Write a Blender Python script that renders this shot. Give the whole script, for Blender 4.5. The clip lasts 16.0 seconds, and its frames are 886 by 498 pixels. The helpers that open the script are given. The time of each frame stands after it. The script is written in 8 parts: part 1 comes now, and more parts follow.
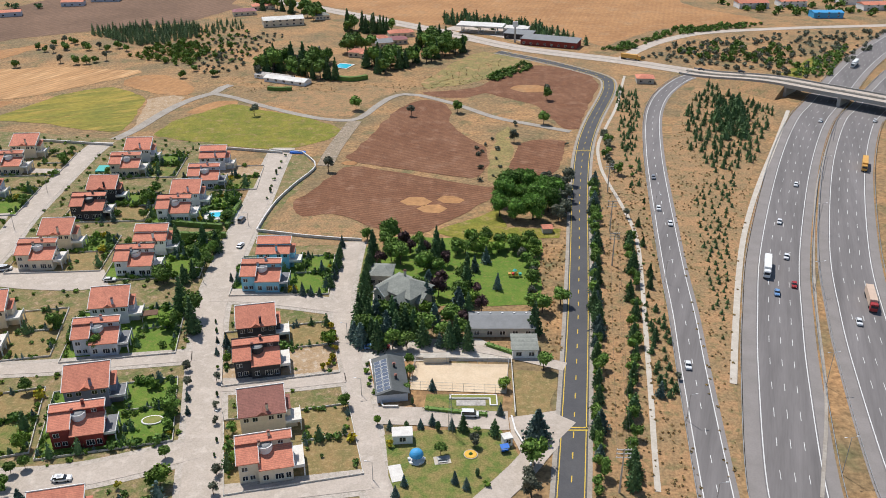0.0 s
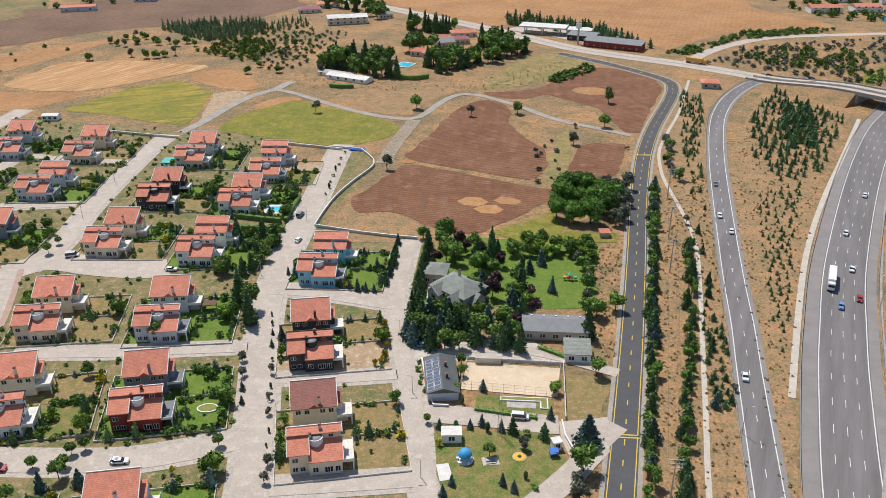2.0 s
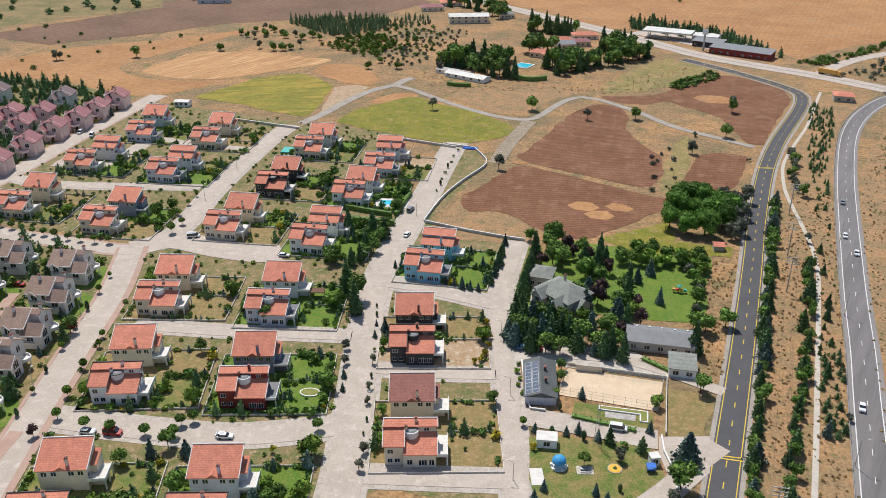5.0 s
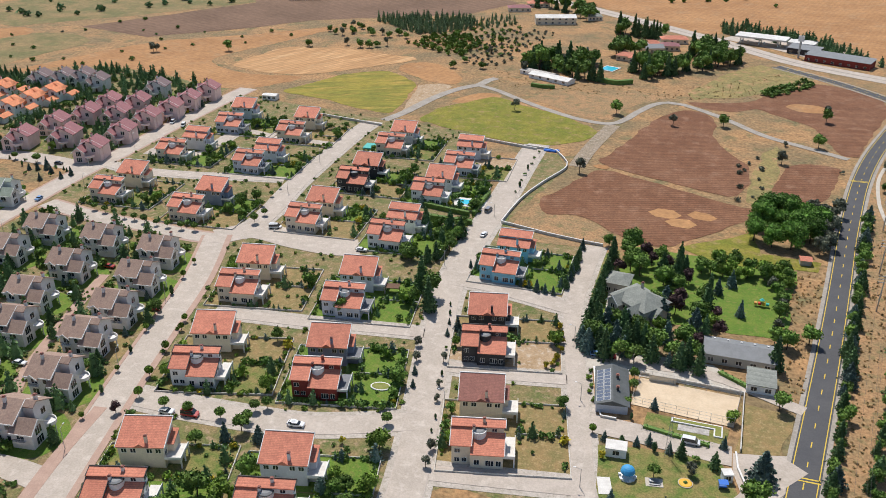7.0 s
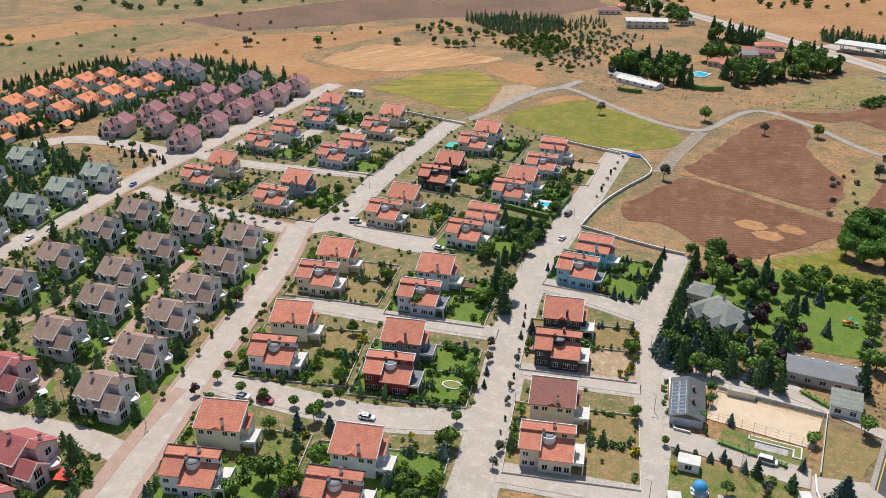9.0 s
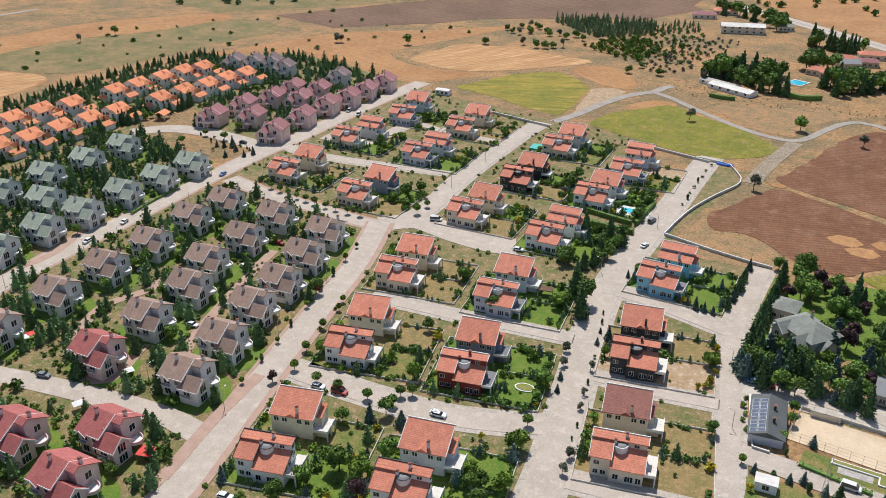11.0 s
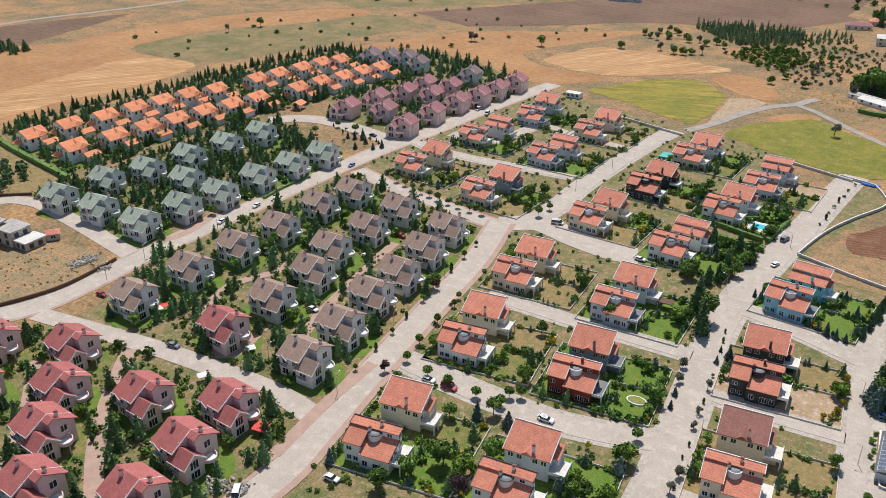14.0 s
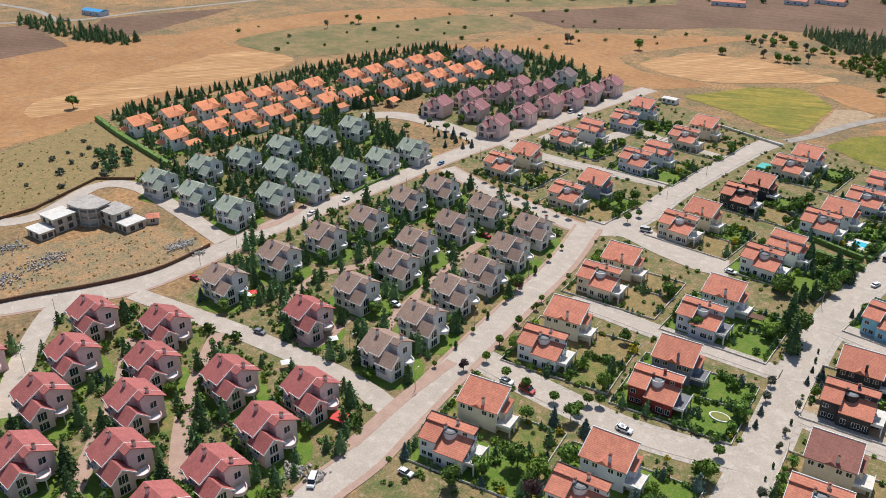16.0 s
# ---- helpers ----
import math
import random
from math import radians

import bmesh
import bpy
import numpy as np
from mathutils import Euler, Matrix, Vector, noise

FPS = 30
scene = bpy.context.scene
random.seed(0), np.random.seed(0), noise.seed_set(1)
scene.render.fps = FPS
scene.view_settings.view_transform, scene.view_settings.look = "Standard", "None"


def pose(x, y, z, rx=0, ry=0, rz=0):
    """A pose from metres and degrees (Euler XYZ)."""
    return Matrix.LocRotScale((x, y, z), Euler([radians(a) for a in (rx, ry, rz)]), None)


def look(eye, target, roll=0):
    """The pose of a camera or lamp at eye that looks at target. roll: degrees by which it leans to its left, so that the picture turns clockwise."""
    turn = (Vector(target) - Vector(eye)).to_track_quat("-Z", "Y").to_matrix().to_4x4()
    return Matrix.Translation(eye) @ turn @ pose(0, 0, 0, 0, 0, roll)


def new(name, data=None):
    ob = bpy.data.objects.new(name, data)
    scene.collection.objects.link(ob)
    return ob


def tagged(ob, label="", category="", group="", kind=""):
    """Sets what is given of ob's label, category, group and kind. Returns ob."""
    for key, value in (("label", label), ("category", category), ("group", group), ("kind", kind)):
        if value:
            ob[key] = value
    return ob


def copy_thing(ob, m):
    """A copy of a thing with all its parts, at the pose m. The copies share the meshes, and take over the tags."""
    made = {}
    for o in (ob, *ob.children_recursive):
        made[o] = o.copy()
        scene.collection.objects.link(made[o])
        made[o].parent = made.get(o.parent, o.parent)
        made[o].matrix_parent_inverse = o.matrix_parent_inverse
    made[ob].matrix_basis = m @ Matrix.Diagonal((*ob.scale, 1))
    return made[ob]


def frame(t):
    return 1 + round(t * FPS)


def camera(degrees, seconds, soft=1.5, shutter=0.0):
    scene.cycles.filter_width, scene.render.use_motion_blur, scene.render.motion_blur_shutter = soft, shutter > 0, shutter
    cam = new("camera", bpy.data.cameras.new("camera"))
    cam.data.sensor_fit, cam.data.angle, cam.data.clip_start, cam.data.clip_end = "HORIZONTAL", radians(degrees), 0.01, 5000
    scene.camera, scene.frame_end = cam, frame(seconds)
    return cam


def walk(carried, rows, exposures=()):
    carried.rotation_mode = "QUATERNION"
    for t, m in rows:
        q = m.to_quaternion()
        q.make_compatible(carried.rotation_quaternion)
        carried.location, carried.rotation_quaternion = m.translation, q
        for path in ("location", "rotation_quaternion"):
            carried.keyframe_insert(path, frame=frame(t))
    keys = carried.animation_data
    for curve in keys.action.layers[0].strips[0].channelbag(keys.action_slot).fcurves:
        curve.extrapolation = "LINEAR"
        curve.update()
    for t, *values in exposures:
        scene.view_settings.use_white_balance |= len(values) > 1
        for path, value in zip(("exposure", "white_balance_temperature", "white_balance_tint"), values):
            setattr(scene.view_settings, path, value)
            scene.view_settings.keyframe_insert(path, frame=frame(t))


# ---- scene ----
import itertools

# The camera hangs 150 m above the ground and turns to its left.
cam = camera(55.45, 16.0, soft=0.9)
EYE, TILT = 150.0, -26.6
YAWS = [(0.0, 0.00), (0.5, 0.79), (1.0, 1.74), (1.5, 2.94), (2.0, 4.20), (2.5, 5.45), (3.0, 6.73), (3.5, 8.09), (4.0, 9.46), (6.5, 16.65), (7.0, 18.08), (7.5, 19.53), (8.0, 20.97), (8.5, 22.47), (9.0, 23.96), (11.5, 31.45), (12.0, 32.94), (12.5, 34.46), (13.0, 35.97), (13.5, 37.48), (14.0, 38.99), (14.5, 40.52), (15.0, 42.08), (15.5, 43.66), (16.0, 45.42)]
walk(cam, [(t, pose(0, 0, EYE, 90 + TILT, 0, a)) for t, a in YAWS])

# ---- world and sun ----
SUN_EL, SUN_AZ = radians(60), math.atan2(0.83, -0.55)
world = bpy.data.worlds.new("world")
scene.world = world
world.use_nodes = True
wn = world.node_tree.nodes
sky = wn.new("ShaderNodeTexSky")
sky.sky_type, sky.sun_disc = 'NISHITA', False
sky.sun_elevation, sky.sun_rotation = SUN_EL, math.pi / 2 - SUN_AZ
sky.altitude = 1000
wn["Background"].inputs["Strength"].default_value = 0.115
world.node_tree.links.new(sky.outputs[0], wn["Background"].inputs["Color"])
sd = bpy.data.lights.new("sun", 'SUN')
sd.energy, sd.angle, sd.color = 4.25, radians(0.55), (1.0, 0.975, 0.95)
sun = new("sun", sd)
to_sun = Vector((math.cos(SUN_EL) * math.cos(SUN_AZ), math.cos(SUN_EL) * math.sin(SUN_AZ), math.sin(SUN_EL)))
sun.matrix_world = look((0, 0, 400), Vector((0, 0, 400)) - to_sun)
scene.view_settings.exposure = 0.0


# ---- materials ----
def mat(name, c1, c2, size=8.0, rough=0.85, grain=0.5, fine=0.6, bump=0.3, c3=None, lines=None, vary=0.0, metal=0.0, stretch=None, spec=0.3):
    """c1 and c2 mixed by broad noise of that size in metres, c3 in smaller flecks, and fine grain over all. lines: (metres, angle, depth) of furrows."""
    m = bpy.data.materials.new(name)
    m.use_nodes = True
    nt = m.node_tree
    n, l = nt.nodes, nt.links.new
    bs = n["Principled BSDF"]
    bs.inputs["Roughness"].default_value, bs.inputs["Metallic"].default_value = rough, metal
    bs.inputs["Specular IOR Level"].default_value = spec
    geo = n.new("ShaderNodeNewGeometry")
    pos = geo.outputs["Position"]
    if stretch:
        mp = n.new("ShaderNodeMapping")
        mp.vector_type = 'TEXTURE'
        mp.inputs["Rotation"].default_value = (0, 0, radians(stretch[0]))
        mp.inputs["Scale"].default_value = (stretch[1], 1, 1)
        l(pos, mp.inputs["Vector"])
        pos = mp.outputs[0]

    def noise_(scale, detail):
        t = n.new("ShaderNodeTexNoise")
        t.inputs["Scale"].default_value, t.inputs["Detail"].default_value = scale, detail
        t.inputs["Roughness"].default_value = 0.62
        l(pos, t.inputs["Vector"])
        return t.outputs["Fac"]

    def ramp(f, a, b):
        r = n.new("ShaderNodeMapRange")
        r.inputs["From Min"].default_value, r.inputs["From Max"].default_value = a, b
        l(f, r.inputs["Value"])
        return r.outputs[0]

    def mix(f, a, b, how='MIX'):
        x = n.new("ShaderNodeMix")
        x.data_type, x.blend_type = 'RGBA', how
        for s, v in ((x.inputs[0], f), (x.inputs[6], a), (x.inputs[7], b)):
            if isinstance(v, (int, float)):
                s.default_value = v
            elif isinstance(v, tuple):
                s.default_value = (*v, 1)
            else:
                l(v, s)
        return x.outputs[2]

    col = mix(ramp(noise_(1 / size, 4), 0.38, 0.62), c1, c2)
    if c3:
        col = mix(ramp(noise_(2.7 / size, 6), 0.52, 0.68), col, c3)
    if size >= 12:
        mid = n.new("ShaderNodeMapRange")
        mid.inputs["From Min"].default_value, mid.inputs["From Max"].default_value = 0.3, 0.7
        mid.inputs["To Min"].default_value, mid.inputs["To Max"].default_value = 0.78, 1.14
        l(noise_(0.22, 8), mid.inputs["Value"])
        cm = n.new("ShaderNodeCombineColor")
        for i in range(3):
            l(mid.outputs[0], cm.inputs[i])
        col = mix(1.0, col, cm.outputs[0], 'MULTIPLY')
    gr = noise_(1 / fine, 3)
    g = n.new("ShaderNodeMapRange")
    g.inputs["From Min"].default_value, g.inputs["From Max"].default_value = 0.3, 0.7
    g.inputs["To Min"].default_value, g.inputs["To Max"].default_value = 1 - grain * 0.5, 1 + grain * 0.5
    l(gr, g.inputs["Value"])
    comb = n.new("ShaderNodeCombineColor")
    for i in range(3):
        l(g.outputs[0], comb.inputs[i])
    col = mix(1.0, col, comb.outputs[0], 'MULTIPLY')
    height = gr
    if lines:
        mp = n.new("ShaderNodeMapping")
        mp.inputs["Rotation"].default_value = (0, 0, radians(-lines[1]))
        l(geo.outputs["Position"], mp.inputs["Vector"])
        w = n.new("ShaderNodeTexWave")
        w.bands_direction = 'Y'
        w.inputs["Scale"].default_value = 0.314 / lines[0]
        w.inputs["Distortion"].default_value, w.inputs["Detail"].default_value = 1.2 if len(lines) < 4 else lines[3], 2
        w.inputs["Detail Scale"].default_value = 0.15
        l(mp.outputs[0], w.inputs["Vector"])
        d = lines[2]
        wr = n.new("ShaderNodeMapRange")
        wr.inputs["To Min"].default_value, wr.inputs["To Max"].default_value = 1 - d, 1 + d * 0.5
        l(w.outputs["Fac"], wr.inputs["Value"])
        cc = n.new("ShaderNodeCombineColor")
        for i in range(3):
            l(wr.outputs[0], cc.inputs[i])
        col = mix(1.0, col, cc.outputs[0], 'MULTIPLY')
    if vary:
        oi = n.new("ShaderNodeObjectInfo")
        vr = n.new("ShaderNodeMapRange")
        vr.inputs["To Min"].default_value, vr.inputs["To Max"].default_value = 1 - vary, 1 + vary
        l(oi.outputs["Random"], vr.inputs["Value"])
        hs = n.new("ShaderNodeHueSaturation")
        l(vr.outputs[0], hs.inputs["Value"])
        l(col, hs.inputs["Color"])
        col = hs.outputs[0]
    l(col, bs.inputs["Base Color"])
    if bump:
        b = n.new("ShaderNodeBump")
        b.inputs["Strength"].default_value, b.inputs["Distance"].default_value = bump, fine * 0.3
        l(height, b.inputs["Height"])
        l(b.outputs[0], bs.inputs["Normal"])
    return m


def roof_mat(name, c1, c2):
    """Clay tiles in courses: fine ribs by the height of each course, with weathered patches."""
    m = mat(name, c1, c2, 2.5, 0.8, 0.35, 0.5, 0.5, vary=0.08)
    nt = m.node_tree
    n, l = nt.nodes, nt.links.new
    bs = n["Principled BSDF"]
    geo = n.new("ShaderNodeNewGeometry")
    sp = n.new("ShaderNodeSeparateXYZ")
    l(geo.outputs["Position"], sp.inputs[0])
    sn = n.new("ShaderNodeMath")
    sn.operation = 'MULTIPLY'
    sn.inputs[1].default_value = 5.5
    l(sp.outputs[2], sn.inputs[0])
    fr = n.new("ShaderNodeMath")
    fr.operation = 'FRACT'
    l(sn.outputs[0], fr.inputs[0])
    mr = n.new("ShaderNodeMapRange")
    mr.inputs["To Min"].default_value, mr.inputs["To Max"].default_value = 0.82, 1.08
    l(fr.outputs[0], mr.inputs["Value"])
    old = bs.inputs["Base Color"].links[0].from_socket
    hs = n.new("ShaderNodeHueSaturation")
    l(mr.outputs[0], hs.inputs["Value"])
    l(old, hs.inputs["Color"])
    l(hs.outputs[0], bs.inputs["Base Color"])
    return m


M = {}
M["ground"] = mat("dry_grass", (0.40, 0.225, 0.10), (0.235, 0.165, 0.083), 38, 0.95, 0.8, 1.6, 0.4, c3=(0.17, 0.145, 0.065))
M["meadow_dry"] = mat("straw_green_grass", (0.30, 0.225, 0.085), (0.22, 0.19, 0.07), 20, 0.95, 0.6, 1.2, 0.3, c3=(0.42, 0.24, 0.12))
M["verge"] = mat("verge_grass", (0.385, 0.22, 0.105), (0.275, 0.185, 0.092), 10, 0.95, 0.7, 0.9, 0.4, c3=(0.18, 0.15, 0.065))
M["weeds"] = mat("weedy_soil", (0.40, 0.235, 0.115), (0.245, 0.195, 0.105), 7, 0.95, 0.7, 0.8, 0.5, c3=(0.185, 0.16, 0.085))
M["plough"] = mat("ploughed_soil", (0.19, 0.083, 0.041), (0.23, 0.108, 0.056), 25, 0.95, 0.5, 0.9, 0.5, lines=(2.2, 20, 0.2, 5.0), c3=(0.27, 0.14, 0.08))
M["plough_far"] = mat("far_ploughed_soil", (0.17, 0.10, 0.06), (0.22, 0.13, 0.08), 60, 0.95, 0.3, 2, 0.3, lines=(6, 60, 0.12))
M["stubble"] = mat("straw_stubble", (0.45, 0.235, 0.098), (0.37, 0.185, 0.075), 40, 0.95, 0.25, 1.5, 0.3, lines=(4, 75, 0.05, 4.0), c3=(0.40, 0.23, 0.11))
M["stubble_bright"] = mat("cut_straw", (0.53, 0.30, 0.135), (0.45, 0.245, 0.105), 18, 0.95, 0.35, 1.5, 0.3, lines=(4.0, 60, 0.12, 3.5), c3=(0.60, 0.37, 0.18), stretch=(60, 5))
M["meadow"] = mat("meadow_grass", (0.19, 0.185, 0.03), (0.31, 0.24, 0.04), 16, 0.95, 0.5, 1.0, 0.3, c3=(0.40, 0.27, 0.06), stretch=(25, 4))
M["meadow_green"] = mat("green_meadow", (0.165, 0.175, 0.022), (0.25, 0.215, 0.033), 14, 0.95, 0.5, 1.0, 0.3, c3=(0.30, 0.215, 0.08))
M["scrub"] = mat("green_scrub", (0.17, 0.155, 0.06), (0.29, 0.20, 0.09), 22, 0.95, 0.5, 1.0, 0.3)
M["lawn"] = mat("lawn", (0.10, 0.18, 0.022), (0.145, 0.205, 0.03), 5, 0.95, 0.5, 0.4, 0.4, c3=(0.20, 0.205, 0.05))
M["drylawn"] = mat("parched_lawn", (0.30, 0.20, 0.085), (0.21, 0.17, 0.065), 4, 0.95, 0.45, 0.5, 0.4, c3=(0.38, 0.27, 0.13))
M["mixlawn"] = mat("patchy_lawn", (0.125, 0.165, 0.035), (0.25, 0.195, 0.07), 4, 0.95, 0.55, 0.5, 0.4)
M["estate"] = mat("estate_soil", (0.27, 0.19, 0.09), (0.13, 0.145, 0.045), 6, 0.95, 0.7, 0.6, 0.4, c3=(0.38, 0.26, 0.16))
M["bare"] = mat("bare_earth", (0.44, 0.31, 0.19), (0.36, 0.24, 0.13), 5, 0.95, 0.35, 0.6, 0.4, c3=(0.52, 0.43, 0.33))
M["gravel"] = mat("gravel_track", (0.38, 0.335, 0.28), (0.32, 0.275, 0.225), 6, 0.95, 0.3, 0.8, 0.3)
M["paving"] = mat("street_paving", (0.50, 0.42, 0.345), (0.44, 0.37, 0.30), 9, 0.9, 0.22, 0.5, 0.2, c3=(0.56, 0.48, 0.40))
M["sidewalk"] = mat("sidewalk_slabs", (0.52, 0.45, 0.38), (0.42, 0.36, 0.295), 3, 0.9, 0.3, 0.5, 0.2, c3=(0.33, 0.285, 0.22))
M["stony"] = mat("stony_soil", (0.33, 0.255, 0.18), (0.26, 0.205, 0.135), 5, 0.95, 0.6, 0.8, 0.4, c3=(0.40, 0.33, 0.26))
M["redpave"] = mat("red_paving", (0.46, 0.31, 0.235), (0.41, 0.27, 0.205), 3, 0.9, 0.2, 0.3, 0.2)
M["concrete"] = mat("pale_concrete", (0.55, 0.49, 0.41), (0.48, 0.42, 0.34), 3, 0.9, 0.2, 0.4, 0.2)
M["bridge"] = mat("bridge_concrete", (0.42, 0.39, 0.35), (0.36, 0.33, 0.29), 5, 0.9, 0.2, 0.6, 0.2)
M["asphalt"] = mat("worn_asphalt", (0.205, 0.185, 0.175), (0.18, 0.163, 0.153), 12, 0.9, 0.15, 0.5, 0.2, stretch=(70, 14))
M["shoulder"] = mat("shoulder_asphalt", (0.27, 0.24, 0.22), (0.235, 0.21, 0.19), 8, 0.9, 0.15, 0.5, 0.2)
M["darkasphalt"] = mat("new_asphalt", (0.085, 0.083, 0.085), (0.10, 0.097, 0.097), 10, 0.9, 0.2, 0.4, 0.2)
M["white_line"] = mat("white_road_paint", (0.72, 0.70, 0.66), (0.62, 0.6, 0.56), 2, 0.7, 0.2, 0.3, 0)
M["yellow_line"] = mat("yellow_road_paint", (0.72, 0.50, 0.06), (0.62, 0.42, 0.05), 2, 0.7, 0.2, 0.3, 0)
M["kerb"] = mat("kerb_stone", (0.50, 0.42, 0.35), (0.43, 0.36, 0.3), 2, 0.9, 0.2, 0.3, 0.2)
M["garden_wall"] = mat("garden_wall_render", (0.66, 0.62, 0.55), (0.56, 0.51, 0.44), 2, 0.85, 0.2, 0.4, 0.2, c3=(0.43, 0.39, 0.34))
M["roof_orange"] = roof_mat("orange_tiles", (0.66, 0.245, 0.15), (0.56, 0.20, 0.125))
M["roof_bright"] = roof_mat("bright_orange_tiles", (0.85, 0.32, 0.15), (0.75, 0.27, 0.125))
M["roof_brownred"] = roof_mat("brown_red_tiles", (0.33, 0.14, 0.105), (0.28, 0.12, 0.09))
M["roof_red"] = roof_mat("dark_red_tiles", (0.46, 0.145, 0.125), (0.39, 0.12, 0.105))
M["roof_brown"] = roof_mat("brown_tiles", (0.37, 0.25, 0.185), (0.315, 0.21, 0.16))
M["roof_green"] = roof_mat("grey_green_tiles", (0.37, 0.405, 0.31), (0.31, 0.345, 0.26))
M["roof_pink"] = roof_mat("mauve_tiles", (0.38, 0.165, 0.165), (0.33, 0.145, 0.145))
M["roof_mauve"] = roof_mat("grey_mauve_tiles", (0.23, 0.16, 0.15), (0.2, 0.14, 0.135))
M["roof_grey"] = roof_mat("grey_shingles", (0.29, 0.295, 0.25), (0.24, 0.245, 0.21))
M["roof_sheet"] = mat("grey_sheet_roof", (0.24, 0.24, 0.235), (0.21, 0.21, 0.205), 3, 0.6, 0.15, 0.5, 0.2)
M["roof_dark"] = mat("dark_sheet_roof", (0.115, 0.12, 0.115), (0.09, 0.095, 0.09), 3, 0.6, 0.15, 0.5, 0.2)
M["roof_worn"] = mat("worn_sheet_roof", (0.52, 0.48, 0.43), (0.33, 0.29, 0.25), 2.5, 0.7, 0.4, 0.8, 0.2)
M["roof_white"] = mat("white_sheet_roof", (0.72, 0.69, 0.63), (0.6, 0.56, 0.5), 5, 0.6, 0.2, 0.8, 0.2)
for k, a, b in (("cream", (0.74, 0.64, 0.49), (0.68, 0.585, 0.445)), ("white", (0.84, 0.82, 0.78), (0.78, 0.755, 0.71)), ("redwall", (0.25, 0.045, 0.035), (0.21, 0.04, 0.03)),
                ("bluewall", (0.30, 0.60, 0.72), (0.26, 0.54, 0.66)), ("darkwall", (0.065, 0.06, 0.06), (0.05, 0.047, 0.047)), ("greywall", (0.56, 0.57, 0.60), (0.50, 0.51, 0.545)),
                ("pinkwall", (0.80, 0.59, 0.54), (0.74, 0.53, 0.48)), ("greybeige", (0.76, 0.72, 0.68), (0.70, 0.655, 0.615)), ("greenwall", (0.70, 0.70, 0.67), (0.64, 0.635, 0.605)),
                ("stone", (0.46, 0.42, 0.36), (0.40, 0.37, 0.31)), ("slate_blue", (0.24, 0.28, 0.35), (0.21, 0.25, 0.31))):
    M[k] = mat("render_" + k, a, b, 2.5, 0.85, 0.12, 0.4, 0.15)
M["trim"] = mat("white_trim", (0.78, 0.75, 0.70), (0.70, 0.67, 0.62), 2, 0.7, 0.1, 0.3, 0.1)
M["dark_trim"] = mat("dark_trim", (0.08, 0.07, 0.065), (0.06, 0.055, 0.05), 2, 0.7, 0.1, 0.3, 0.1)
M["terrace"] = mat("terrace_slab", (0.72, 0.68, 0.61), (0.63, 0.585, 0.52), 2, 0.85, 0.15, 0.3, 0.1)
M["grey_terrace"] = mat("grey_terrace_roof", (0.20, 0.20, 0.205), (0.17, 0.17, 0.175), 2, 0.7, 0.15, 0.3, 0.1)
M["sand"] = mat("sports_sand", (0.68, 0.53, 0.36), (0.62, 0.47, 0.31), 6, 0.95, 0.15, 0.5, 0.2)
M["metal"] = mat("galvanised_steel", (0.45, 0.45, 0.44), (0.38, 0.38, 0.37), 2, 0.5, 0.1, 0.3, 0, metal=0.6)
M["wood_brown"] = mat("brown_timber", (0.16, 0.085, 0.05), (0.13, 0.07, 0.04), 1, 0.8, 0.3, 0.2, 0.2)
M["bark"] = mat("bark", (0.12, 0.085, 0.06), (0.09, 0.065, 0.045), 0.5, 0.95, 0.5, 0.15, 0.4)
M["rubble"] = mat("rubble", (0.48, 0.44, 0.39), (0.38, 0.34, 0.30), 3, 0.95, 0.5, 0.5, 0.5)
M["tyre"] = mat("tyre_rubber", (0.02, 0.02, 0.02), (0.025, 0.025, 0.025), 1, 0.9, 0.1, 0.2, 0)
for k, c in (("car_white", (0.75, 0.75, 0.74)), ("car_red", (0.40, 0.03, 0.025)), ("car_blue", (0.16, 0.30, 0.52)), ("car_grey", (0.22, 0.23, 0.25)), ("car_black", (0.03, 0.03, 0.035)),
             ("truck_orange", (0.68, 0.36, 0.08)), ("truck_red", (0.35, 0.03, 0.03)), ("box_cream", (0.62, 0.45, 0.33)), ("awning_red", (0.72, 0.04, 0.025)), ("blue_paint", (0.05, 0.33, 0.62)),
             ("tarp_blue", (0.03, 0.17, 0.60)), ("teal", (0.05, 0.42, 0.36)), ("yellow_paint", (0.75, 0.42, 0.03)), ("white_plastic", (0.78, 0.77, 0.74))):
    M[k] = mat("paint_" + k, c, tuple(v * 0.92 for v in c), 2, 0.35 if k.startswith("car") else 0.6, 0.06, 0.4, 0, spec=0.5)


def leaf_mat(name, c1, c2):
    m = mat(name, c1, c2, 1.6, 0.7, 0.5, 0.35, 0, vary=0.28)
    bs = m.node_tree.nodes["Principled BSDF"]
    bs.inputs["Specular IOR Level"].default_value = 0.2
    nt = m.node_tree
    geo = nt.nodes.new("ShaderNodeNewGeometry")
    mr = nt.nodes.new("ShaderNodeMapRange")
    mr.inputs["To Min"].default_value, mr.inputs["To Max"].default_value = 0.55, 1.5
    nt.links.new(geo.outputs["Random Per Island"], mr.inputs["Value"])
    hs = nt.nodes.new("ShaderNodeHueSaturation")
    old = bs.inputs["Base Color"].links[0].from_socket
    nt.links.new(mr.outputs[0], hs.inputs["Value"])
    nt.links.new(old, hs.inputs["Color"])
    nt.links.new(hs.outputs[0], bs.inputs["Base Color"])
    return m


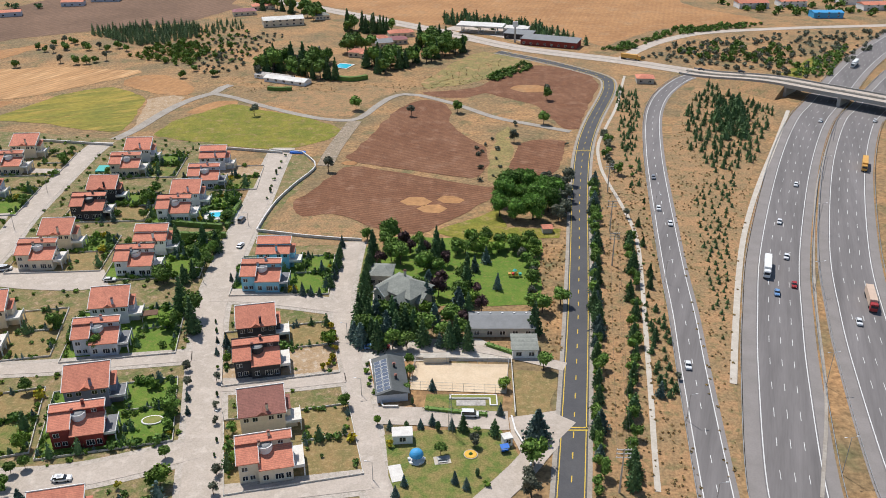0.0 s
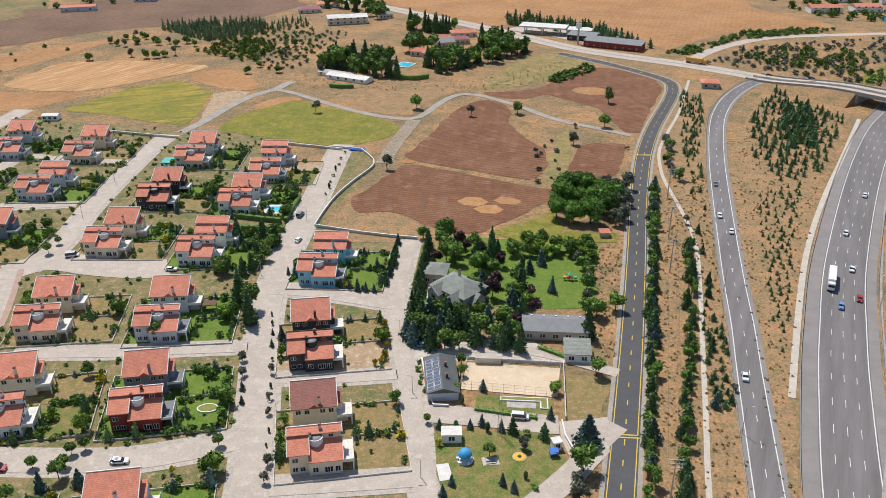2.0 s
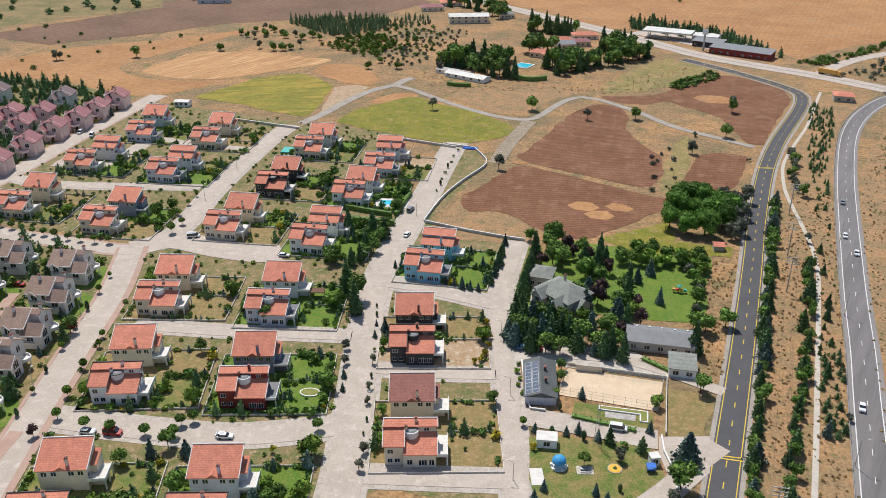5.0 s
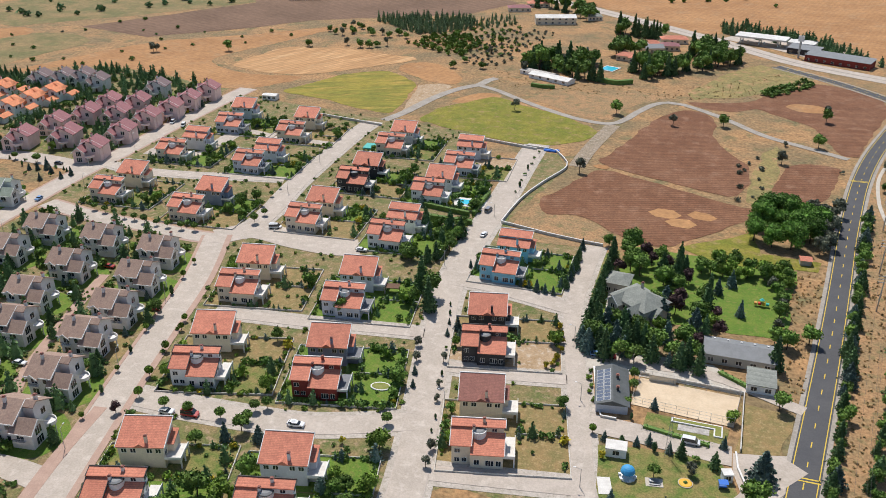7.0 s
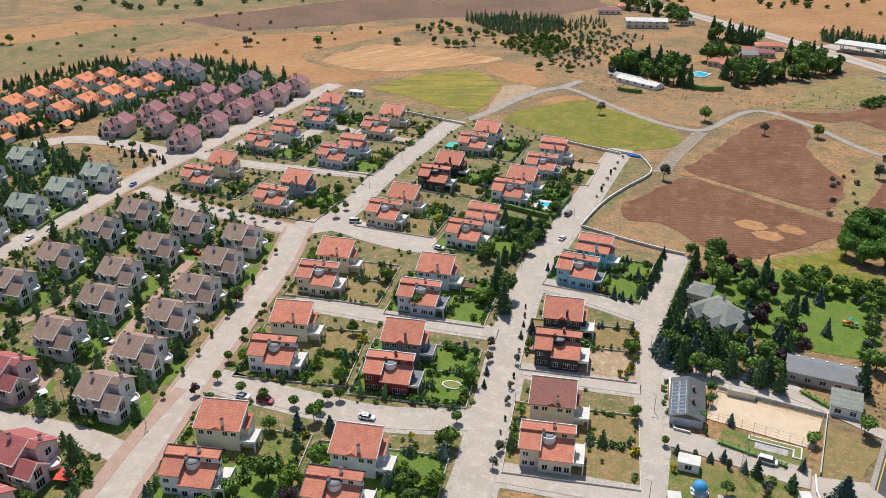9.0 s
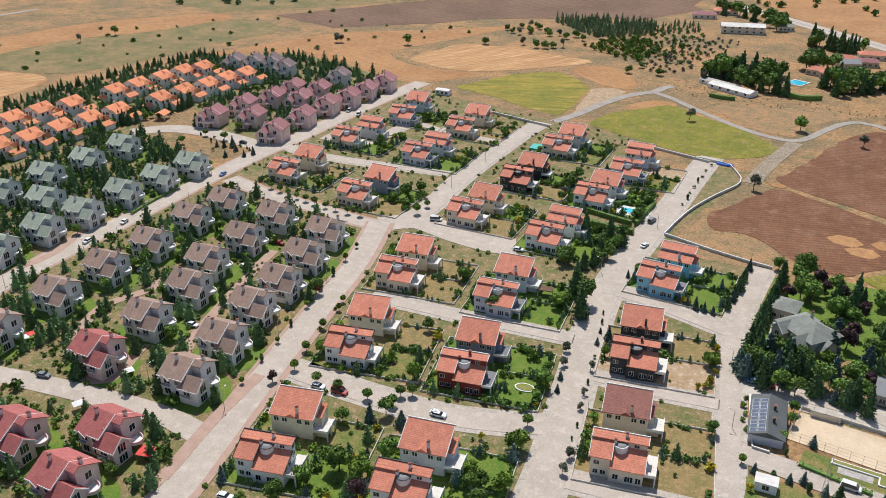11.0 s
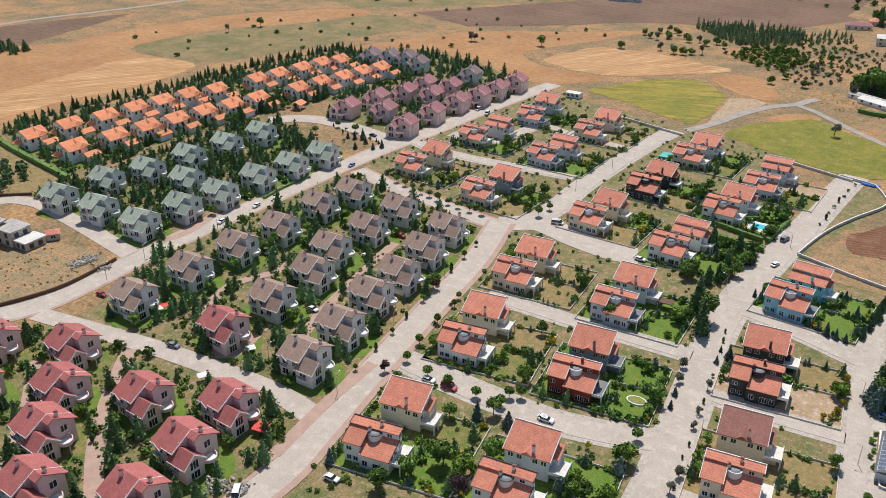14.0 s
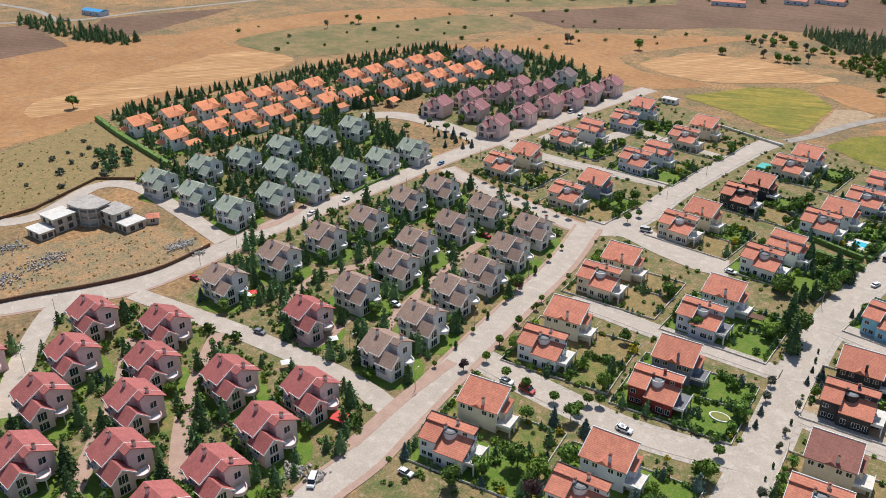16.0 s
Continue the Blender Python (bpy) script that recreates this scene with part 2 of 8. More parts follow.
M["leaf"] = leaf_mat("broad_leaves", (0.095, 0.17, 0.03), (0.15, 0.23, 0.042))
M["walnut"] = leaf_mat("walnut_leaves", (0.085, 0.175, 0.026), (0.115, 0.21, 0.034))
M["pine"] = leaf_mat("young_pine_needles", (0.12, 0.175, 0.075), (0.165, 0.215, 0.10))
M["leaf_bright"] = leaf_mat("bright_leaves", (0.125, 0.213, 0.027), (0.175, 0.250, 0.037))
M["needle"] = leaf_mat("dark_needles", (0.078, 0.14, 0.05), (0.118, 0.19, 0.072))
M["needle_blue"] = leaf_mat("blue_spruce_needles", (0.109, 0.164, 0.133), (0.140, 0.196, 0.156))
M["olive"] = leaf_mat("grey_green_leaves", (0.126, 0.137, 0.089), (0.158, 0.163, 0.110))
M["hedge"] = leaf_mat("hedge_leaves", (0.085, 0.155, 0.035), (0.13, 0.205, 0.045))
M["yellow_leaf"] = leaf_mat("yellow_shrub_leaves", (0.45, 0.33, 0.02), (0.30, 0.28, 0.03))
M["straw_leaf"] = leaf_mat("dry_grass_tufts", (0.50, 0.33, 0.15), (0.36, 0.27, 0.12))
M["purple_leaf"] = leaf_mat("purple_leaves", (0.07, 0.04, 0.04), (0.10, 0.055, 0.05))

gl = bpy.data.materials.new("window_glass")
gl.use_nodes = True
g_ = gl.node_tree.nodes["Principled BSDF"]
g_.inputs["Base Color"].default_value = (0.025, 0.03, 0.035, 1)
g_.inputs["Roughness"].default_value = 0.08
g_.inputs["Specular IOR Level"].default_value = 0.6
M["glass"] = gl
wt = bpy.data.materials.new("pool_water")
wt.use_nodes = True
w_ = wt.node_tree.nodes["Principled BSDF"]
w_.inputs["Base Color"].default_value = (0.06, 0.52, 0.66, 1)
w_.inputs["Roughness"].default_value = 0.1
wtn = wt.node_tree.nodes.new("ShaderNodeTexNoise")
wtn.inputs["Scale"].default_value = 1.5
wtb = wt.node_tree.nodes.new("ShaderNodeBump")
wtb.inputs["Strength"].default_value = 0.25
wt.node_tree.links.new(wtn.outputs["Fac"], wtb.inputs["Height"])
wt.node_tree.links.new(wtb.outputs[0], w_.inputs["Normal"])
M["water"] = wt
M["pond"] = mat("pond_water", (0.20, 0.22, 0.04), (0.26, 0.25, 0.07), 1.5, 0.2, 0.2, 0.4, 0)
sl = M["solar"] = mat("solar_cells", (0.10, 0.12, 0.16), (0.13, 0.15, 0.19), 1, 0.2, 0.1, 0.3, 0, spec=0.6)


# ---- mesh tools ----
def thing(name, label, category, group="", kind="", at=None):
    ob = tagged(new(name), label, category, group, kind)
    if at is not None:
        ob.matrix_basis = at
    return ob


def part(name, bm, material, parent=None, label=""):
    me = bpy.data.meshes.new(name)
    bm.to_mesh(me)
    bm.free()
    me.materials.append(M[material])
    ob = new(name, me)
    if parent is not None:
        ob.parent = parent
    if label:
        ob["label"] = label
    return ob


def B():
    return bmesh.new()


def box(bm, x0, x1, y0, y1, z0, z1, bevel=0.0):
    m = Matrix.LocRotScale(((x0 + x1) / 2, (y0 + y1) / 2, (z0 + z1) / 2), None, (x1 - x0, y1 - y0, z1 - z0))
    r = bmesh.ops.create_cube(bm, size=1, matrix=m)
    if bevel:
        es = list({e for v in r["verts"] for e in v.link_edges})
        bmesh.ops.bevel(bm, geom=es, offset=bevel, segments=2, affect='EDGES')
    return bm


def cyl(bm, x, y, z0, z1, r0, r1=None, seg=12):
    m = Matrix.Translation((x, y, (z0 + z1) / 2))
    bmesh.ops.create_cone(bm, cap_ends=True, segments=seg, radius1=r0, radius2=r0 if r1 is None else r1, depth=z1 - z0, matrix=m)
    return bm


def plate(bm, corners, thick):
    """A sheet over its corners (counter-clockwise from above), thick metres deep."""
    a = [bm.verts.new(c) for c in corners]
    b = [bm.verts.new((c[0], c[1], c[2] - thick)) for c in corners]
    bm.faces.new(a)
    bm.faces.new(b[::-1])
    k = len(a)
    for i in range(k):
        bm.faces.new((a[i], b[i], b[(i + 1) % k], a[(i + 1) % k]))
    return bm


def prism(bm, outline, z0, tops):
    """Walls over an outline from z0 to a top height at each corner."""
    a = [bm.verts.new((x, y, z0)) for x, y in outline]
    b = [bm.verts.new((x, y, z)) for (x, y), z in zip(outline, tops)]
    k = len(a)
    bm.faces.new(a[::-1])
    bm.faces.new(b)
    for i in range(k):
        bm.faces.new((a[i], a[(i + 1) % k], b[(i + 1) % k], b[i]))
    return bm


def smooth(points, step=6.0, closed=False):
    """A Catmull-Rom line through points, about step metres apart."""
    p = [Vector(q) for q in points]
    n = len(p)
    out = []
    for i in range(n if closed else n - 1):
        if closed:
            a, b, c, d = p[i - 1], p[i], p[(i + 1) % n], p[(i + 2) % n]
        else:
            b, c = p[i], p[i + 1]
            a = p[i - 1] if i else b * 2 - c
            d = p[i + 2] if i + 2 < n else c * 2 - b
        k = max(1, int((c - b).length / step))
        for j in range(k):
            t = j / k
            out.append(0.5 * ((2 * b) + (c - a) * t + (2 * a - 5 * b + 4 * c - d) * t * t + (3 * b - a - 3 * c + d) * t ** 3))
    if not closed:
        out.append(p[-1].copy())
    return out


def side(line, i):
    a, b = line[max(0, i - 1)], line[min(len(line) - 1, i + 1)]
    d = Vector((b[0] - a[0], b[1] - a[1])).normalized()
    return Vector((-d.y, d.x))


def strip(bm, line, left, right, z, thick=0.0, z1=None):
    """A band along a line between two offsets to its left; z a number or a function of the point's number."""
    rows = []
    for i, p in enumerate(line):
        s = side(line, i)
        zz = z(i) if callable(z) else z
        a, b = Vector(p[:2]) + s * left, Vector(p[:2]) + s * right
        rows.append((bm.verts.new((a.x, a.y, zz)), bm.verts.new((b.x, b.y, zz))))
    for (a, b), (c, d) in zip(rows, rows[1:]):
        bm.faces.new((b, d, c, a))
    if thick:
        geom = bmesh.ops.extrude_face_region(bm, geom=bm.faces[:])
        bmesh.ops.translate(bm, verts=[v for v in geom["geom"] if isinstance(v, bmesh.types.BMVert)], vec=(0, 0, -thick))
        bmesh.ops.recalc_face_normals(bm, faces=bm.faces[:])
    return bm


def patch(name, points, material, z, wobble=1.2, label="", round_=False):
    """A piece of ground with uneven edges."""
    if round_:
        line = smooth(points, 4.0, True)
    else:
        line = []
        for i, q in enumerate(points):
            a, b = Vector(q), Vector(points[(i + 1) % len(points)])
            k = max(1, int((b - a).length / 5))
            line += [a.lerp(b, j / k) for j in range(k)]
    bm = B()
    vs = []
    for p in line:
        w = noise.noise_vector((p.x * 0.11, p.y * 0.11, z * 9)) * wobble
        vs.append(bm.verts.new((p.x + w.x, p.y + w.y, z)))
    f = bm.faces.new(vs)
    f.normal_update()
    if f.normal.z < 0:
        f.normal_flip()
    bmesh.ops.triangulate(bm, faces=[f])
    return tagged(part(name, bm, material), label or name.replace("_", " "), "ground", kind="structure")


def inside(p, poly):
    c = False
    for i in range(len(poly)):
        (x1, y1), (x2, y2) = poly[i - 1], poly[i]
        if (y1 > p[1]) != (y2 > p[1]) and p[0] < (x2 - x1) * (p[1] - y1) / (y2 - y1) + x1:
            c = not c
    return c


def spots(poly, count, rng, apart=0.0):
    xs, ys = [p[0] for p in poly], [p[1] for p in poly]
    out, tries = [], 0
    while len(out) < count and tries < count * 40:
        tries += 1
        q = (rng.uniform(min(xs), max(xs)), rng.uniform(min(ys), max(ys)))
        if inside(q, poly) and all((q[0] - o[0]) ** 2 + (q[1] - o[1]) ** 2 > apart ** 2 for o in out):
            out.append(q)
    return out


# ---- ground and fields ----
bm = B()
bmesh.ops.create_grid(bm, x_segments=40, y_segments=40, size=4000)
tagged(part("ground", bm, "ground"), "dry grassland with straw-coloured and greenish patches", "ground", kind="structure")

FIELD_COUNT = itertools.count()


def field(name, points, material, z, label):
    """A piece of farmland or garden ground; each lies a millimetre above the one before."""
    patch(name, points, material, z + 0.001 * next(FIELD_COUNT), 2.0, label, round_=name in ("ploughed_field", "meadow", "stubble_field", "meadow_strip"))


field("estate_ground", [(-249.4, 111.1), (-276.7, 161.2), (-274.3, 276.6), (-187.7, 267.0), (-152.1, 134.9), (-177.6, 129.7)], "estate", 0.03, "garden ground between brown-roofed houses")
field("estate_ground", [(-368.0, 156.2), (-380.6, 307.0), (-284.4, 278.7), (-279.6, 152.3)], "estate", 0.03, "garden ground between green-roofed houses")
field("estate_ground", [(-260.5, 68.6), (-277.0, 88.8), (-241.0, 113.0), (-156.5, 134.4), (-138.4, 91.5), (-145.8, 55.0), (-187.0, 13.2), (-261.3, 44.8)], "estate", 0.03, "garden ground between red-roofed houses")
field("estate_ground", [(-470.1, 191.3), (-461.4, 446.3), (-398.4, 435.1), (-377.7, 350.4), (-382.3, 308.4), (-374.9, 179.0)], "estate", 0.03, "garden ground between orange-roofed houses")
field("estate_ground", [(-377.7, 350.4), (-447.3, 450.3), (-406.1, 487.0), (-295.1, 463.5), (-287.0, 323.7), (-329.8, 323.2)], "estate", 0.03, "garden ground between mauve-roofed houses")
field("estate_ground", [(-139.1, 118.9), (-169.0, 235.1), (-184.4, 270.4), (-277.6, 279.9), (-292.7, 339.4), (-283.0, 451.8), (-174.5, 432.7), (-123.0, 425.8), (-31.0, 176.4), (-124.8, 81.3)], "estate", 0.02, "garden ground of the villa estate")
field("estate_ground", [(-61.7, 156.9), (-84.1, 272.0), (-90.6, 406.4), (-70.4, 406.4), (-62.0, 386.5), (-75.9, 315.6), (-35.3, 307.6), (-35.6, 248.0), (-13.1, 156.9)], "estate", 0.025, "dry garden ground of the villa estate")
field("stubble_field", [(-153.7, 975.7), (-133.6, 838.5), (-74.0, 782.5), (-11.5, 723.8), (37.7, 752.1), (56.5, 737.7), (92.3, 710.4), (119.8, 649.4), (140.1, 664.7), (186.4, 710.4), (275.7, 737.7), (227.8, 838.5), (283.2, 1061.0)], "stubble", 0.06, "wide orange stubble field")
field("stubble_field", [(-699.1, 165.0), (-674.7, 245.8), (-642.4, 323.7), (-590.9, 339.0), (-539.8, 346.3), (-500.0, 343.4), (-489.2, 290.0), (-484.7, 238.3), (-481.3, 200.0), (-464.9, 178.9), (-459.7, 128.1), (-459.3, 95.6)], "stubble", 0.06, "orange-brown harvested field with cut rows")
field("stubble_field", [(-527.2, 169.9), (-538.3, 212.6), (-547.0, 251.4), (-556.7, 299.3), (-559.8, 321.9), (-540.1, 345.4), (-506.9, 346.9), (-492.0, 303.9), (-493.0, 270.4), (-496.0, 244.2), (-492.2, 198.6), (-497.1, 177.3), (-500.6, 159.6)], "stubble_bright", 0.1, "straw-coloured strip of cut rows")
field("stubble_field", [(-702.8, 166.0), (-581.8, 131.0), (-601.8, 200.4), (-601.2, 252.4), (-597.5, 313.5), (-592.9, 345.3), (-636.6, 335.5), (-635.4, 291.1)], "stubble", 0.09, "orange-brown harvested strip")
field("stubble_field", [(-640.4, 337.6), (-638.6, 430.5), (-620.7, 492.6), (-562.9, 566.5), (-531.8, 546.0), (-557.0, 453.2), (-571.3, 372.8), (-592.9, 345.3)], "stubble", 0.09, "orange stubble strip")
field("stubble_field", [(-478.8, 388.4), (-457.6, 460.8), (-421.3, 554.0), (-358.9, 605.5), (-306.1, 653.3), (-324.6, 590.4), (-345.5, 523.7), (-304.6, 497.8), (-263.1, 499.8), (-292.9, 460.2), (-362.2, 478.6), (-434.3, 473.9)], "stubble", 0.05, "tan stubble land beyond the houses")
field("meadow_strip", [(-586.7, 351.6), (-587.2, 428.9), (-554.2, 488.7), (-537.1, 540.6), (-509.1, 561.9), (-468.9, 542.5), (-476.9, 480.1), (-489.5, 397.3), (-516.4, 355.2)], "scrub", 0.10, "greenish strip of rough pasture")
field("far_field", [(-684.0, 258.5), (-662.3, 309.4), (-702.6, 424.8), (-727.2, 369.5), (-741.2, 312.5)], "plough_far", 0.08, "dull brown fallow field")
field("far_field", [(-781.2, 188.7), (-769.6, 237.4), (-756.5, 260.3), (-661.2, 248.9), (-655.6, 197.2), (-650.6, 150.9)], "plough_far", 0.10, "dark brown ploughed field")
field("far_field", [(-512.1, 587.8), (-482.7, 632.6), (-424.9, 730.4), (-320.2, 1011.0), (-206.7, 984.8), (-197.6, 786.9), (-267.6, 734.3), (-324.3, 689.2), (-372.7, 627.6), (-434.6, 571.0)], "plough_far", 0.08, "wide dark brown fallow field")
field("far_field", [(-388.9, 658.9), (-340.6, 668.6), (-289.7, 699.5), (-219.9, 733.0), (-186.6, 804.1), (-257.0, 869.4), (-320.3, 809.7), (-440.9, 757.0)], "plough_far", 0.09, "brown fallow land")
field("far_field", [(-677.2, 598.3), (-608.3, 772.8), (-469.3, 859.7), (-412.8, 750.7), (-492.8, 645.5), (-566.8, 570.4)], "scrub", 0.07, "grey-green far pasture")
field("rough_grass", [(-443.1, 101.0), (-458.1, 144.9), (-469.8, 181.1), (-374.9, 179.0), (-367.1, 157.2), (-372.6, 127.1), (-371.5, 97.0), (-372.8, 79.3)], "drylawn", 0.07, "tan rough grass with bushes")
field("building_plot", [(-331.3, 70.4), (-331.0, 91.4), (-317.8, 135.1), (-301.1, 144.1), (-278.9, 144.2), (-277.8, 119.5), (-285.7, 90.4), (-297.4, 59.6)], "weeds", 0.08, "dry weedy building plot with rubble")
field("rough_grass", [(-3.3, 315.6), (23.8, 338.7), (27.4, 318.4), (48.6, 318.4), (47.6, 310.2), (21.9, 306.0), (3.7, 309.2)], "meadow_green", 0.09, "green rough grass at the field's edge")
field("rough_grass", [(-32.8, 305.0), (-26.0, 305.0), (-26.2, 263.6), (-31.0, 240.7), (-33.3, 248.0), (-31.6, 272.0)], "mixlawn", 0.07, "grass strip beside the lane")
field("rough_grass", [(21.1, 216.0), (34.9, 214.5), (30.9, 195.0), (19.4, 192.4)], "drylawn", 0.08, "parched grass corner")
field("garden_lawn", [(-21.7, 310.2), (40.4, 307.6), (33.9, 255.6), (17.0, 255.6), (1.2, 255.6), (-20.1, 248.0), (-27.9, 248.0), (-25.7, 285.4)], "lawn", 0.08, "shady lawn round the large villa")
field("playground_lawn", [(-15.9, 184.9), (16.0, 188.6), (21.1, 174.5), (9.3, 160.4), (-11.7, 156.9), (-13.8, 169.0)], "mixlawn", 0.09, "playground lawn")
field("verge", [(92.1, 525.1), (118.8, 552.0), (148.8, 552.0), (121.5, 494.6), (104.0, 419.1), (84.5, 310.2), (75.7, 248.0), (67.8, 187.4), (64.1, 149.5), (33.1, 149.5), (47.4, 233.7), (70.8, 386.5)], "verge", 0.05, "dry orange-tan verge between the roads")
field("verge", [(115.8, 419.1), (163.9, 538.2), (201.4, 488.8), (151.1, 386.5), (99.9, 248.0), (86.0, 203.0), (75.7, 160.4), (68.6, 142.5), (70.4, 156.9), (80.8, 220.7), (93.4, 295.0)], "verge", 0.05, "dry orange-tan embankment planted with young trees")
field("scrub_patch", [(228.1, 563.4), (270.8, 613.7), (273.7, 600.4), (240.1, 554.8)], "meadow_green", 0.08, "green patch beside the motorway")
field("ploughed_field", [(-66.6, 344.5), (-61.1, 330.6), (-52.4, 333.2), (-42.9, 331.7), (-32.2, 322.2), (-22.2, 314.1), (-13.9, 312.2), (-5.9, 316.8), (8.5, 333.3), (22.7, 349.8), (28.1, 359.1), (26.8, 363.8), (19.5, 365.0), (6.4, 369.5), (-7.1, 375.5), (-29.5, 386.0), (-46.1, 390.9), (-54.5, 375.5), (-61.4, 357.8)], "plough", 0.1, "red-brown ploughed field with curved furrows")
field("ploughed_field", [(-49.2, 402.0), (-43.7, 420.0), (-38.5, 440.3), (-30.2, 474.0), (-21.8, 493.3), (-14.6, 502.9), (-4.5, 500.8), (4.4, 486.1), (3.4, 468.6), (6.5, 451.4), (12.5, 437.1), (17.7, 427.2), (22.5, 411.6), (22.2, 392.2), (18.1, 377.7), (14.5, 374.7), (1.0, 379.4), (-18.4, 386.3), (-38.5, 394.3)], "plough", 0.1, "red-brown ploughed field beside a gravel track")
field("ploughed_field", [(35.3, 403.7), (38.0, 417.2), (42.2, 426.1), (52.1, 430.0), (63.5, 429.5), (63.8, 419.7), (58.9, 396.4), (53.4, 382.5), (47.9, 373.6), (41.1, 372.7), (34.7, 376.1), (32.1, 385.6)], "plough", 0.1, "small red-brown ploughed field")
field("ploughed_field", [(-13.7, 520.2), (4.2, 524.5), (20.5, 531.5), (33.8, 550.9), (48.8, 571.5), (62.5, 587.1), (79.0, 583.0), (89.7, 575.7), (100.3, 561.4), (98.5, 528.7), (85.6, 485.2), (74.4, 447.6), (69.4, 447.4), (63.8, 458.1), (60.6, 475.7), (55.0, 493.3), (46.2, 502.4), (35.7, 511.7), (27.3, 518.9), (12.9, 508.6), (-2.9, 511.8)], "plough", 0.08, "dark red-brown ploughed field by the road")
field("meadow", [(-259.4, 468.2), (-252.8, 481.7), (-241.0, 510.7), (-228.6, 525.3), (-212.2, 531.1), (-192.9, 517.3), (-183.2, 505.1), (-181.2, 483.9), (-177.4, 467.4), (-177.1, 451.8), (-179.7, 443.7), (-193.0, 445.3), (-229.1, 458.4), (-252.6, 463.0)], "meadow", 0.08, "yellow-green meadow")
field("meadow", [(-157.5, 439.5), (-152.9, 463.9), (-141.2, 478.3), (-126.8, 494.8), (-105.8, 482.8), (-83.6, 472.4), (-63.7, 456.2), (-55.6, 446.5), (-57.7, 437.8), (-66.1, 426.4), (-80.9, 417.1), (-105.2, 418.1), (-127.8, 426.4), (-146.0, 432.3)], "meadow_green", 0.08, "green meadow below the gravel track")
field("stubble_field", [(-323.5, 515.5), (-320.9, 543.8), (-314.0, 572.5), (-290.9, 579.4), (-269.0, 583.6), (-236.2, 577.7), (-207.6, 572.7), (-211.3, 558.2), (-226.2, 542.4), (-241.5, 526.2), (-256.2, 512.4), (-276.3, 503.6), (-295.4, 503.5)], "stubble_bright", 0.08, "pale straw-coloured stubble field")
field("stubble_field", [(-209.8, 543.5), (-203.4, 560.9), (-183.3, 558.6), (-162.3, 535.3), (-159.9, 515.7), (-176.4, 516.5), (-196.0, 528.9)], "stubble", 0.07, "orange-tan harvested patch")
field("stubble_field", [(-151.0, 476.9), (-143.6, 494.3), (-135.0, 501.7), (-124.1, 499.6), (-127.1, 490.1), (-139.3, 477.3)], "stubble", 0.07, "orange-tan harvested patch")
field("rough_grass", [(-106.7, 500.1), (-96.6, 522.8), (-67.8, 523.6), (-47.2, 537.4), (-24.6, 525.0), (-44.4, 502.0), (-53.4, 471.2), (-68.2, 470.7)], "verge", 0.05, "rough dry grass round the farm")
field("rough_grass", [(-16.0, 538.4), (8.5, 598.2), (29.8, 629.3), (54.0, 616.1), (62.6, 596.6), (32.6, 556.5), (15.3, 539.3), (-10.3, 528.0)], "meadow_dry", 0.05, "straw-green rough grass")
field("rough_grass", [(-178.5, 483.9), (-181.8, 505.1), (-168.5, 514.2), (-158.6, 510.7), (-160.9, 482.2), (-168.2, 462.4), (-172.3, 449.9)], "bare", 0.05, "bare earth beside the gravel track")
field("rough_grass", [(-66.9, 343.2), (-72.5, 319.2), (-72.7, 305.7), (-60.1, 302.4), (-42.0, 303.0), (-28.2, 301.4), (-32.1, 320.5), (-45.2, 330.5), (-57.5, 331.3)], "verge", 0.06, "dry orange-tan grass at the field's edge")
field("rough_grass", [(24.6, 407.5), (30.0, 438.6), (37.1, 453.3), (36.3, 418.9), (32.8, 387.9), (27.5, 367.3), (21.1, 371.3)], "meadow_dry", 0.07, "stony grass strip between ploughed fields")

# pale bare islands within the ploughed land
for c, r in zip([(-12.1, 346.8), (3.6, 348.6), (-5.1, 338.9), (55.8, 528.7), (-47.0, 394.8)], (5, 4.5, 5, 9, 3)):
    patch("bare_patch", [(c[0] + r * 1.4 * math.cos(a), c[1] + r * math.sin(a)) for a in (0, 1.05, 2.1, 3.14, 4.2, 5.25)], "stubble", 0.16, 1.5, "straw-coloured unploughed island", True)


# ---- roads ----
def road(name, line, width, material, z, label, step=5.0):
    bm = strip(B(), smooth(line, step), width / 2, -width / 2, z, 0.12)
    return tagged(part(name, bm, material), label, "road", kind="structure")


def mark(parent, line, off, width, material, z, dash=None, name="lane_line"):
    """A painted line along a road; dash: metres of paint and of gap."""
    bm = B()
    fine = smooth(line, 2.0)
    if not dash:
        strip(bm, fine, off + width / 2, off - width / 2, z)
    else:
        run, k = 0.0, [fine[0]]
        seg = []
        for a, b in zip(fine, fine[1:]):
            n = max(1, int((b - a).length / 0.5))
            for j in range(n):
                q = a.lerp(b, j / n)
                on = run % (dash[0] + dash[1]) < dash[0]
                if on:
                    seg.append((q, (b - a).normalized()))
                elif seg:
                    (p, d), (e, _) = seg[0], seg[-1]
                    s = Vector((-d.y, d.x))
                    c = [p + s * (off + width / 2), p + s * (off - width / 2), e + s * (off - width / 2), e + s * (off + width / 2)]
                    bm.faces.new([bm.verts.new((v.x, v.y, z)) for v in c])
                    seg = []
                run += (b - a).length / n
    return part(name, bm, material, parent)


